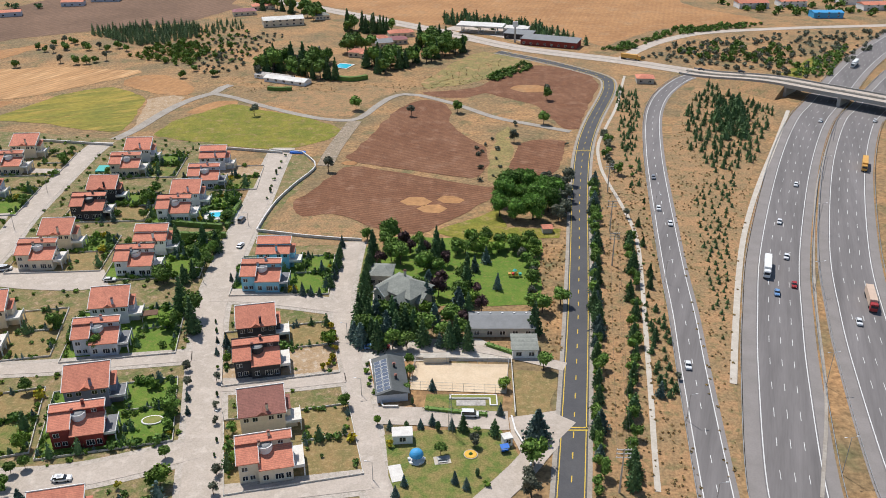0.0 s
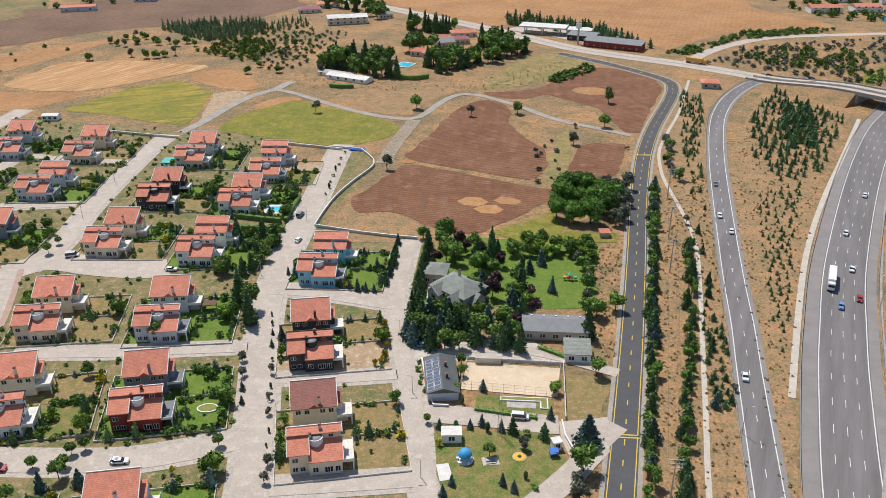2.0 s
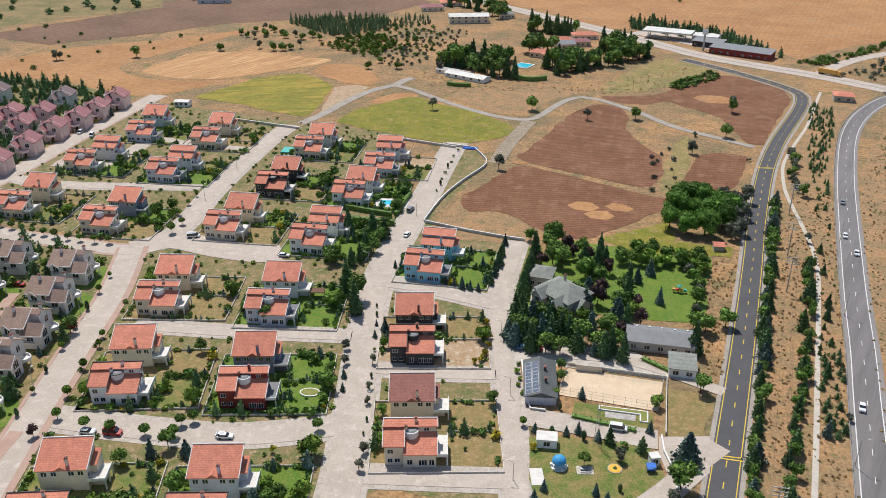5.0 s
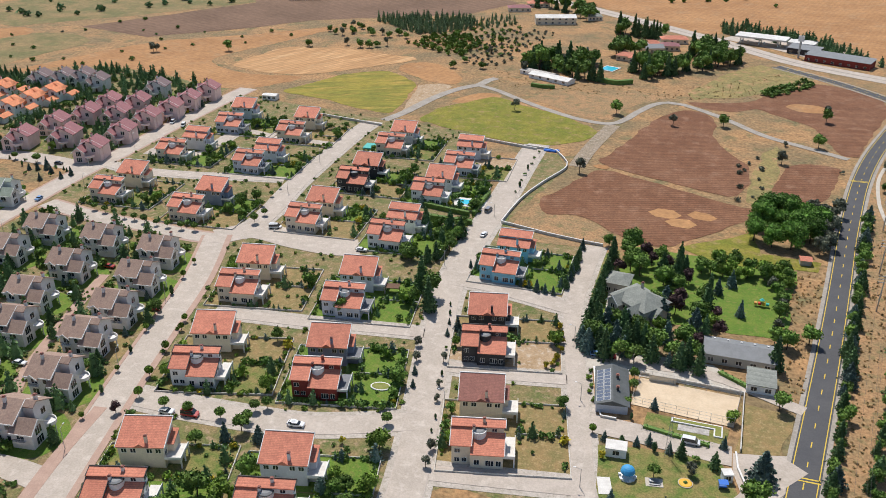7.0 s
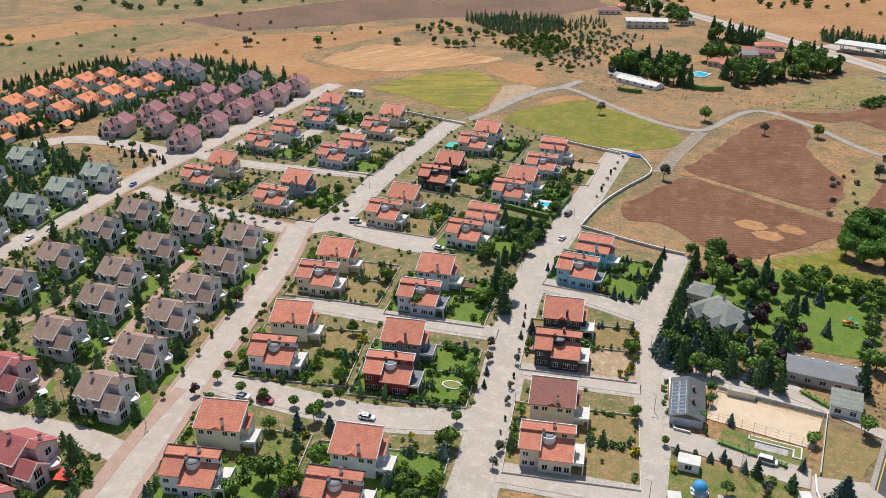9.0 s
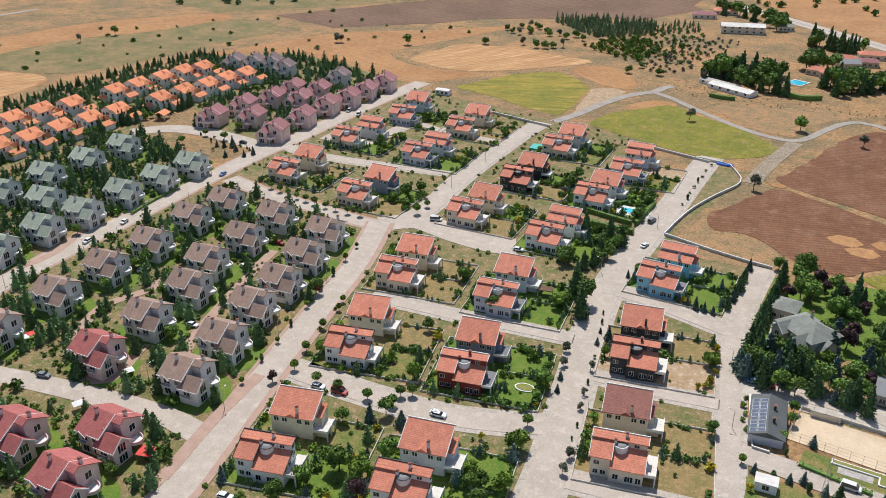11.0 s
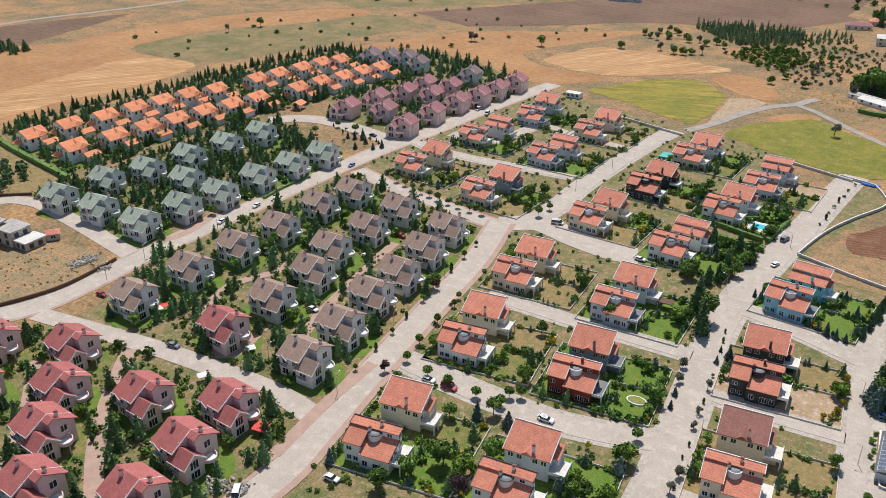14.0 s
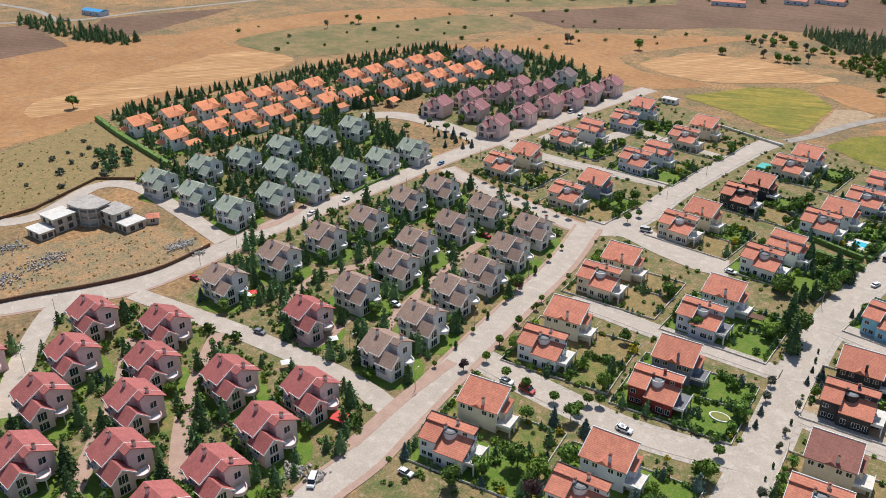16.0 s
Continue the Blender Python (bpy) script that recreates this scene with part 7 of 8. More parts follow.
# sports court
COURT = [(-8.5, 220.0), (20.4, 218.8), (18.7, 203.8), (-9.8, 205.8)]
patch("sports_court", COURT, "sand", 0.2, 0.05, "sandy sports court")
cf = thing("court_fence", "tall grey mesh fence round the sports court", "fence")
for i in range(4):
    a, b = Vector(COURT[i]), Vector(COURT[(i + 1) % 4])
    n = max(2, int((b - a).length / 3))
    for j in range(n):
        p = a.lerp(b, j / n)
        part("post", cyl(B(), p.x, p.y, 0, 3.2, 0.05, seg=6), "metal", cf)
    d = (b - a).normalized()
    s = Vector((-d.y, d.x)) * 0.02
    for z in (0.1, 1.1, 2.1, 3.1):
        bm = plate(B(), [(*(a - s), z + 0.05), (*(b - s), z + 0.05), (*(b + s), z + 0.05), (*(a + s), z + 0.05)], 0.05)
        bmesh.ops.recalc_face_normals(bm, faces=bm.faces[:])
        part("rail", bm, "metal", cf)
cw = [(-8.9, 221.9), (21.4, 220.7), (20.6, 193.7)]
gw = thing("boundary_wall", "pale wall beside the sports court", "wall", kind="structure")
part("wall_run", strip(B(), [Vector(p) for p in cw], 0.15, -0.15, 1.2, 1.2), "garden_wall", gw)
x, y = (-2.1, 220.7)
block("shelter", "low beige shelter behind the court", x, y, 2, 8, 2.2, 2.0, "cream", "concrete", 0.3, "shed", 0.1, 0)
patch("court_garden", [(-4.8, 203.6), (17.6, 202.5), (16.4, 193.7), (-5.5, 196.0)], "mixlawn", 0.19, 0.2, "garden beside the court")
x, y = (8.9, 200.3)
ft = thing("fountain", "L-shaped white-edged water basin with a fountain", "fountain", at=pose(x, y, 0, 0, 0, 0))
part("rim", box(box(B(), -7, 7, 0.6, 2.6, 0, 0.55, 0.04), 4.6, 7, -2.6, 0.6, 0, 0.55, 0.04), "trim", ft)
part("water", box(box(B(), -6.6, 6.6, 1.0, 2.2, 0.5, 0.6), 5.0, 6.6, -2.2, 1.0, 0.5, 0.6), "pond", ft)
part("platform", box(B(), -5, 3.5, -2.4, 0.3, 0, 0.25, 0.03), "rubble", ft)

# playground
x, y = (-11.1, 182.9)
block("hut", "small white flat-roofed hut in the park", x, y, 5, 5.4, 3.8, 2.6, "white", "terrace", 0.2, "flat", 0.15, 1)
x, y = (17.3, 181.2)
block("kiosk", "white guard kiosk beside the fence", x, y, 18, 2.4, 2.4, 2.5, "white", "roof_white", 0.2, "flat", 0.15, 1)
x, y = (16.5, 177.9)
bo = thing("swing_seat", "blue canopied garden swing seat", "swing", at=pose(x, y, 0, 0, 0, 15))
part("canopy", plate(B(), [(-1.2, -0.8, 1.9), (1.2, -0.8, 1.9), (1.2, 0.8, 2.2), (-1.2, 0.8, 2.2)], 0.08), "tarp_blue", bo)
part("seat", box(B(), -1.0, 1.0, -0.4, 0.4, 0.5, 0.65, 0.03), "tarp_blue", bo)
for xx in (-1.1, 1.1):
    part("frame", box(B(), xx - 0.04, xx + 0.04, -0.6, 0.6, 0, 1.95), "metal", bo)
x, y = (-7.0, 174.5)
ca = thing("carousel", "playground carousel with a bright blue dome", "carousel", at=pose(x, y, 0))
part("base", cyl(B(), 0, 0, 0, 0.3, 2.2, seg=20), "trim", ca)
part("pole", cyl(B(), 0, 0, 0.3, 2.6, 0.12), "metal", ca)
bm = B()
bmesh.ops.create_uvsphere(bm, u_segments=16, v_segments=10, radius=1.9, matrix=Matrix.Translation((0, 0, 1.9)) @ Matrix.Diagonal((1, 1, 0.95, 1)))
bmesh.ops.delete(bm, geom=[q for q in bm.verts if q.co.z < 1.5], context='VERTS')
part("dome", bm, "blue_paint", ca, "bright blue dome")
for j in range(6):
    a = j * math.pi / 3
    part("seat", box(B(), 2.0 * math.cos(a) - 0.35, 2.0 * math.cos(a) + 0.35, 2.0 * math.sin(a) - 0.35, 2.0 * math.sin(a) + 0.35, 0.3, 0.9, 0.06), "white_plastic", ca)
x, y = (7.4, 176.7)
fb = thing("flower_bed", "round flower bed of yellow blooms with stone rim", "flower bed", at=pose(x, y, 0))
part("rim", cyl(B(), 0, 0, 0, 0.28, 1.9, seg=24), "kerb", fb)
part("planting", cyl(B(), 0, 0, 0.28, 0.4, 1.7, 1.5, seg=24), "yellow_paint", fb)
part("centre", cyl(B(), 0, 0, 0.4, 0.8, 0.6, 0.3, seg=10), "hedge", fb)
x, y = (-12.3, 169.5)
patch("paved_pad", [(-14.5, 172.1), (-11.3, 172.9), (-9.6, 166.9), (-13.0, 165.9)], "terrace", 0.2, 0.1, "white paved square in the park")
x, y = (-0.2, 174.5)
pc = thing("picnic_shelter", "grey picnic table under a park tree", "table", at=pose(x, y, 0, 0, 0, 10))
part("slab", box(B(), -2.2, 2.2, -1.6, 1.6, 0, 0.22, 0.03), "concrete", pc)
part("tabletop", box(B(), -1.3, 1.3, -0.5, 0.5, 0.75, 0.85, 0.02), "metal", pc)
for s in (-1, 1):
    part("bench", box(B(), -1.3, 1.3, s * 1.0 - 0.18, s * 1.0 + 0.18, 0.4, 0.48), "metal", pc)
x, y = (26.7, 276.4)
pl = thing("play_frame", "colourful climbing frame on the villa lawn", "play equipment", at=pose(x, y, 0))
for j, mt in enumerate(("truck_orange", "awning_red", "yellow_paint", "teal")):
    part("platform", box(B(), -2.4 + j * 1.3, -1.4 + j * 1.3, -0.6, 0.6, 0.8, 1.6, 0.05), mt, pl)
part("canopy", cyl(B(), 0, 0.2, 2.6, 3.2, 0.9, 0.1, seg=8), "teal", pl)
part("post", cyl(B(), 0, 0.2, 0, 2.6, 0.08), "metal", pl)

# pools and ponds
x, y = (-96.0, 332.2)
po = thing("swimming_pool", "turquoise swimming pool with pale stone rim", "pool", at=pose(x, y, 0, 0, 0, 5))
part("deck", box(B(), -7.5, 7.5, -4.8, 4.8, 0.1, 0.22, 0.03), "terrace", po)
part("rim", box(B(), -5.6, 5.6, -2.9, 2.9, 0.2, 0.36, 0.04), "trim", po)
part("water", box(B(), -5.1, 5.1, -2.4, 2.4, 0.3, 0.38), "water", po)
x, y = (-69.8, 584.9)
po = thing("swimming_pool", "far turquoise swimming pool among trees", "pool", at=pose(x, y, 0, 0, 0, -20))
part("rim", box(B(), -5.5, 5.5, -6, 7, 0.1, 0.4, 0.04), "trim", po)
part("water", box(B(), -4.8, 4.8, -5, 5.5, 0.4, 0.5), "water", po)
x, y = (-82.0, 191.1)
pn = thing("garden_pond", "small oval garden pond with pale stone rim", "pond", at=pose(x, y, 0.1, 0, 0, 8))
part("rim", cyl(B(), 0, 0, 0, 0.35, 1, seg=20), "trim", pn)
pn.children[0].matrix_basis = Matrix.Diagonal((3.1, 2.1, 1, 1))
part("water", cyl(B(), 0, 0, 0.35, 0.4, 1, seg=20), "pond", pn)
pn.children[1].matrix_basis = Matrix.Diagonal((2.7, 1.7, 1, 1))

# far buildings
x, y = (-102.0, 544.3)
fa = block("shed_building", "long white weathered shed with patched roof", x, y, -24, 31, 9, 2.6, "white", "roof_white", 1.3, "gable", 0.4, 5)
x, y = (-112.4, 553.4)
block("shed_building", "low white farm shed with weathered roof", x, y, -24, 26, 8, 2.4, "white", "roof_worn", 1.2, "gable", 0.3, 4)
x, y = (-135.6, 724.2)
block("barn", "long cream barn with white sheet roof", x, y, 18, 34, 13, 5.5, "cream", "roof_white", 2.0, "gable", 0.4, 6)
for (x, y), w, d, rf, an in zip([(-60.4, 615.1), (-50.3, 610.8), (-33.7, 681.0), (-46.6, 647.2), (-35.6, 656.4), (-49.9, 659.8), (-165.6, 794.1), (-177.6, 767.8), (-105.8, 748.8), (-55.2, 652.9)], (16, 18, 20, 14, 15, 14, 20, 20, 12, 10), (9, 10, 10, 12, 9, 8, 11, 11, 8, 6), ("roof_orange", "roof_orange", "roof_orange", "roof_sheet", "roof_pink", "roof_orange", "roof_orange", "roof_pink", "roof_grey", "roof_white"), (-10, -10, 15, 20, 12, 15, 20, 20, 20, 25)):
    block("farm_house", "far farm building with a pitched roof", x, y, an, w, d, 3.6, "cream", rf, 2.0, "hip" if rf != "roof_sheet" else "gable", 0.5, 4, "house")
x, y = (132.4, 544.6)
block("hut", "square hut with orange tiled roof", x, y, -5, 11, 9, 3.6, "stone", "roof_orange", 1.8, "hip", 0.6, 2)
x, y = (43.0, 315.7)
block("hut", "tiny shed with red tiled roof", x, y, 5, 4, 4, 2.2, "stone", "roof_orange", 0.8, "gable", 0.3, 0)
x, y = (-257.7, 447.8)
block("shed", "small white container shed on dry ground", x, y, 5, 9, 5, 3, "white", "roof_white", 0.6, "gable", 0.2, 3)
x, y = (337.4, 756.7)
block("depot", "far blue-roofed depot in a field", x, y, 0, 26, 12, 5, "blue_paint", "blue_paint", 1.0, "gable", 0.3, 3)
for (x, y), w in zip([(286.3, 801.9), (394.8, 822.0), (400.5, 793.6), (375.0, 852.4), (326.2, 810.4), (321.7, 858.8)], (28, 40, 35, 45, 25, 30)):
    block("far_house", "far low building with a pale orange roof", x, y, 5, w, 14, 5, "white", "roof_orange", 2, "gable", 0.4, 4, "house")
for (x, y), w, an in zip([(-764.0, 317.3), (-388.9, 759.6), (-346.9, 810.5), (-324.4, 833.2)], (24, 30, 20, 26), (15, 20, 10, 5)):
    block("far_shed", "far small farm shed in fields", x, y, an, w, 10, 4, "greywall", "blue_paint" if w == 24 else "roof_orange", 1.5, "gable", 0.3, 3)
# petrol station and roadside halls
patch("forecourt", [(0.5, 706.0), (22.4, 737.7), (55.4, 721.5), (91.5, 684.8), (98.6, 653.1), (76.4, 649.4), (34.6, 684.8)], "paving", 0.18, 0.5, "pale forecourt of a petrol station")
x, y = (35.8, 694.9)
ps = thing("petrol_canopy", "white flat canopy of a petrol station", "canopy", at=pose(x, y, 0, 0, 0, -14))
part("roof", box(B(), -24, 14, -8, 8, 5.2, 6.4, 0.1), "roof_white", ps)
for xx in (-20, -6, 8):
    for yy in (-4, 4):
        part("column", box(B(), xx - 0.4, xx + 0.4, yy - 0.4, yy + 0.4, 0, 5.2), "trim", ps)
for xx in (-15, -3, 9):
    part("pump", box(B(), xx - 0.5, xx + 0.5, -0.8, 0.8, 0, 1.9, 0.08), "white_plastic", ps)
part("shop", box(B(), 14.2, 34, -4, 10, 0, 5.0, 0.1), "roof_white", ps)
x, y = (82.7, 650.2)
block("roadside_hall", "long dark roadside building with red fascia", x, y, -22, 44, 14, 4.5, "redwall", "roof_sheet", 1.0, "shed", 0.5, 8)
x, y = (60.9, 674.6)
block("roadside_hall", "grey roadside workshop with sheet roof", x, y, -20, 22, 12, 4, "darkwall", "roof_sheet", 1.0, "shed", 0.4, 4)
x, y = (55.9, 658.9)
sg = thing("sign_pylon", "tall pale sign tower at the petrol station", "sign", at=pose(x, y, 0))
part("mast", box(B(), -0.7, 0.7, -0.4, 0.4, 0, 12), "metal", sg)
part("panel", box(B(), -2, 2, -0.5, 0.5, 12, 16, 0.05), "white_plastic", sg)

# unfinished concrete building: two stepped wings at an angle and a taller rounded middle
ub = thing("unfinished_building", "unfinished pale concrete building with empty window holes", "building", at=pose(-333, 118, 0, 0, 0, 9))
for (x0, x1, y0, y1), h, rf in (((-12.0, -2.0, -18.6, -12.7), 3.2, "roof_white"), ((-13.4, -3.5, -11.3, -1.5), 6.3, "terrace"), ((0.8, 12.0, 6.1, 15.1), 6.3, "rubble"), ((12.9, 19.7, 6.6, 15.6), 3.2, "roof_white")):
    part("wall", box(B(), x0, x1, y0, y1, 0, h), "concrete", ub)
    part("roof", box(B(), x0 - 0.5, x1 + 0.5, y0 - 0.5, y1 + 0.5, h, h + 0.4, 0.05), rf, ub)
    for z in ([0.5] if h < 5 else [0.5, 3.6]):
        for t in (0.28, 0.72):
            yy, xx = y0 + (y1 - y0) * t, x0 + (x1 - x0) * t
            # dark sheets on the solid wall stand in for shade inside the window holes
            part("opening", box(B(), x1 - 0.02, x1 + 0.05, yy - 1.0, yy + 1.0, z, z + 2.0), "dark_trim", ub)
            part("opening", box(B(), xx - 0.9, xx + 0.9, y0 - 0.05, y0 + 0.02, z, z + 2.0), "dark_trim", ub)
MIDDLE = [(-9.0, -0.9), (-2.2, -0.4), (1.8, 1.1), (3.9, 4.0), (2.6, 11.0), (-10.3, 10.8), (-13.1, 5.8)]
core_ = [(x * 0.82 - 1.6, y * 0.86 + 1.0) for x, y in MIDDLE]
part("rear_wall", prism(B(), core_, 0, [7.6] * 7), "garden_wall", ub)
for z in (0.35, 3.5, 6.4):
    part("floor_slab", plate(B(), [(x, y, z) for x, y in MIDDLE], 0.45), "concrete", ub)
part("roof", plate(B(), [(x * 1.08, y * 1.06, 8.3) for x, y in MIDDLE], 0.55), "rubble", ub)
for x, y in MIDDLE[:4]:
    part("column", cyl(B(), x * 0.95, y * 0.95, 0, 7.8, 0.28, seg=10), "concrete", ub)
x, y = (-318.1, 140.7)
block("hut", "small outbuilding with orange tiled roof", x, y, 62, 5, 5, 2.8, "concrete", "roof_orange", 1.0, "hip", 0.4, 1)
for (x, y), s in zip([(-314.1, 98.0), (-311.6, 90.5), (-307.5, 78.5), (-289.3, 135.1), (-288.9, 139.9), (-148.4, 91.8), (-142.6, 94.7), (-278.5, 139.0), (-334.9, 87.4)], (4, 5, 6, 3, 3, 2.5, 2, 2, 6)):
    r = random.Random(int(x * 10))
    bm = B()
    for _ in range(90):
        sz = r.uniform(0.35, 1.0)
        m = Matrix.LocRotScale((x + r.gauss(0, s * 0.6), y + r.gauss(0, s * 0.6), r.uniform(0.1, 0.7)), Euler((r.uniform(0, 3), r.uniform(0, 3), r.uniform(0, 3))), (sz, sz * 0.8, sz * 0.5))
        bmesh.ops.create_cube(bm, size=1, matrix=m)
    tagged(part("rubble_heap", bm, "rubble"), "heap of pale building rubble", "rubble", kind="stuff")
gt_x, gt_y = (-372.6, 323.9)
gt = thing("gatehouse", "entrance shelter with orange tiled roof on posts", "shelter", at=pose(gt_x, gt_y, 0, 0, 0, 20))
bm = B()
gable(bm, -3, 3, -3.5, 3.5, 3.2, 4.6)
part("roof", bm, "roof_bright", gt)
for sx in (-2.6, 2.6):
    for sy in (-3, 3):
        part("column", box(B(), sx - 0.2, sx + 0.2, sy - 0.2, sy + 0.2, 0, 3.2), "trim", gt)


# ---- walls and fences ----
def wall_line(label, line, h, w, material):
    g0 = thing("boundary_wall", label, "wall", kind="structure")
    part("wall_run", strip(B(), smooth(line, 4) if len(line) > 4 else [Vector(p) for p in line], w / 2, -w / 2, h, h), material, g0)
    part("coping", strip(B(), smooth(line, 4) if len(line) > 4 else [Vector(p) for p in line], w / 2 + 0.08, -w / 2 - 0.08, h + 0.1, 0.1), "trim" if material == "garden_wall" else material, g0)


wall_line("long white boundary wall beside the field", [(-88.8, 412.2), (-72.2, 408.9), (-68.1, 402.3), (-62.7, 388.0), (-69.6, 364.7), (-74.2, 346.2), (-76.2, 329.7), (-77.1, 315.6)], 1.3, 0.3, "garden_wall")
wall_line("white boundary wall behind the gardens", [(-77.1, 315.6), (-56.4, 310.2), (-42.2, 307.6), (-32.9, 306.6)], 1.2, 0.3, "garden_wall")
wall_line("pale boundary wall below the meadow", [(-215.3, 428.0), (-189.5, 423.5), (-173.6, 420.9)], 1.2, 0.3, "garden_wall")
wall_line("pale boundary wall below the meadow", [(-113.0, 415.6), (-97.6, 412.2), (-82.4, 408.9)], 1.2, 0.3, "garden_wall")
wall_line("brown stone wall round the building plot", [(-294.6, 62.4), (-288.9, 79.5), (-281.5, 97.0), (-276.2, 118.6), (-278.3, 136.4), (-280.4, 145.6)], 1.4, 0.4, "wood_brown")
wall_line("stone wall behind the unfinished building", [(-366.1, 86.0), (-366.1, 109.4), (-381.6, 144.5), (-368.4, 157.8)], 1.2, 0.4, "wood_brown")
wall_line("low white wall beside the lane", [(-22.9, 220.7), (-19.3, 203.0), (-17.3, 197.1), (-12.9, 197.1)], 0.8, 0.3, "garden_wall")
wall_line("fence wall beside the park drive", [(19.4, 192.4), (20.0, 186.1), (23.4, 175.2), (22.6, 170.1)], 1.0, 0.3, "garden_wall")
for line, off in ((WEST, -11.6), (WEST, 12.4), (EAST, 11.6), (EAST, -11.6)):
    ln = [(Vector(p) + side(line, i) * off)[:] for i, p in enumerate(line)]
    gr = thing("guard_rail", "galvanised steel guard rail along the motorway", "guard rail")
    part("rail", strip(B(), smooth(ln, 5), 0.06, -0.06, 0.95, 0.32), "metal", gr)
    run = smooth(ln, 4.0)
    bm = B()
    for p in run:
        box(bm, p.x - 0.06, p.x + 0.06, p.y - 0.06, p.y + 0.06, 0, 0.8)
    tagged(part("posts", bm, "metal", gr), kind="stuff")
sr = thing("guard_rail", "steel guard rail along the slip road", "guard rail")
part("rail", strip(B(), smooth([(Vector(p) + side(RAMP, i) * 5.4)[:] for i, p in enumerate(RAMP)], 5), 0.06, -0.06, 0.95, 0.32), "metal", sr)


# ---- poles ----
def lamp_post(x, y, h, arms, angle, label):
    l0 = thing("street_lamp", label, "lamp", "street lamps", at=pose(x, y, 0, 0, 0, angle))
    part("pole", cyl(B(), 0, 0, 0, h, 0.11, 0.07, seg=8), "metal", l0)
    for s in arms:
        bm = B()
        limb(bm, (0, 0, h), (s * 1.7, 0, h + 0.35), 0.05, 0.04)
        part("arm", bm, "metal", l0)
        part("lantern", box(B(), s * 1.7 - 0.35, s * 1.7 + 0.35, -0.14, 0.14, h + 0.28, h + 0.44, 0.04), "white_plastic", l0)


for x, y in [(114.8, 207.5), (134.0, 265.3), (155.5, 316.7), (180.0, 371.8), (208.1, 428.0), (103.3, 169.0)]:
    lamp_post(x, y, 12, (-1, 1), 10, "tall twin-armed motorway lamp")
for x, y in [(68.8, 191.1), (81.6, 272.0), (91.4, 332.7), (66.6, 155.9)]:
    lamp_post(x, y, 9, (1,), 0, "single-armed lamp beside the slip road")
for x, y in [(-268.4, 134.3), (-266.2, 199.7), (-266.6, 239.4), (-269.9, 292.3), (-269.6, 79.7), (-242.9, 59.2), (-180.0, 136.2), (-152.4, 138.6), (-162.8, 175.2), (-174.5, 216.6), (-384.1, 155.5), (-268.6, 185.0), (-271.0, 152.2), (-284.0, 348.3), (-180.9, 356.4), (-178.5, 317.6)]:
    lamp_post(x, y, 7, (1,), 100, "slim grey street lamp")
for x, y in [(-68.1, 220.7), (-60.7, 187.4), (-24.0, 203.0), (-31.3, 233.7), (-18.0, 166.9), (-88.2, 272.0), (-81.7, 321.2)]:
    lamp_post(x, y, 6, (1,), 180, "slim grey street lamp")
for x, y in [(44.4, 162.4), (64.6, 285.4), (69.1, 315.6), (75.5, 357.9)]:
    pp = thing("power_pole", "grey concrete power pole with cross-arms", "pole", "power poles", at=pose(x, y, 0, 0, 0, 0))
    part("pole", cyl(B(), 0, 0, 0, 14, 0.28, 0.16, seg=8), "concrete", pp)
    for z in (11.2, 12.4, 13.6):
        arm = part("cross_arm", box(B(), -1.9, 1.9, -0.1, 0.1, z, z + 0.18), "metal", pp)
        for xx in (-1.7, 0.9, 1.7):
            part("insulator", cyl(B(), xx, 0, z + 0.18, z + 0.5, 0.08, seg=6), "white_plastic", arm)
POLES = [(44.4, 162.4), (64.6, 285.4), (69.1, 315.6), (75.5, 357.9)]
for dx in (-1.7, 0.9, 1.7):
    wire = thing("power_cable", "thin dark overhead power cable between poles", "cable", "power cables")
    for a, b in zip(POLES, POLES[1:]):
        bm = B()
        run = [Vector((a[0] + dx + (b[0] - a[0]) * t, a[1] + (b[1] - a[1]) * t, 12.95 - 4 * (0.012 * math.hypot(b[0] - a[0], b[1] - a[1])) * t * (1 - t))) for t in [k / 10 for k in range(11)]]
        rings = [[bm.verts.new(p + Vector(o)) for o in ((0.025, 0, 0), (0, 0, 0.025), (-0.025, 0, 0), (0, 0, -0.025))] for p in run]
        for p, q in zip(rings, rings[1:]):
            for j in range(4):
                bm.faces.new((p[j], q[j], q[(j + 1) % 4], p[(j + 1) % 4]))
        part("span", bm, "dark_trim", wire)
x, y = (2.0, 186.4)
lt = thing("lattice_mast", "slender steel lattice mast in the park", "mast", at=pose(x, y, 0))
for sx in (-0.6, 0.6):
    for sy in (-0.6, 0.6):
        bm = B()
        limb(bm, (sx, sy, 0), (sx * 0.4, sy * 0.4, 13), 0.05, 0.04, 5)
        part("leg", bm, "metal", lt)
for i in range(12):
    k0, k1 = 1 - 0.6 * i / 12, 1 - 0.6 * (i + 1) / 12
    bm = B()
    limb(bm, (-0.6 * k0, -0.6 * k0, 13 * i / 12), (0.6 * k1, -0.6 * k1, 13 * (i + 1) / 12), 0.03, 0.03, 4)
    limb(bm, (0.6 * k0, 0.6 * k0, 13 * i / 12), (-0.6 * k1, 0.6 * k1, 13 * (i + 1) / 12), 0.03, 0.03, 4)
    part("brace", bm, "metal", lt)


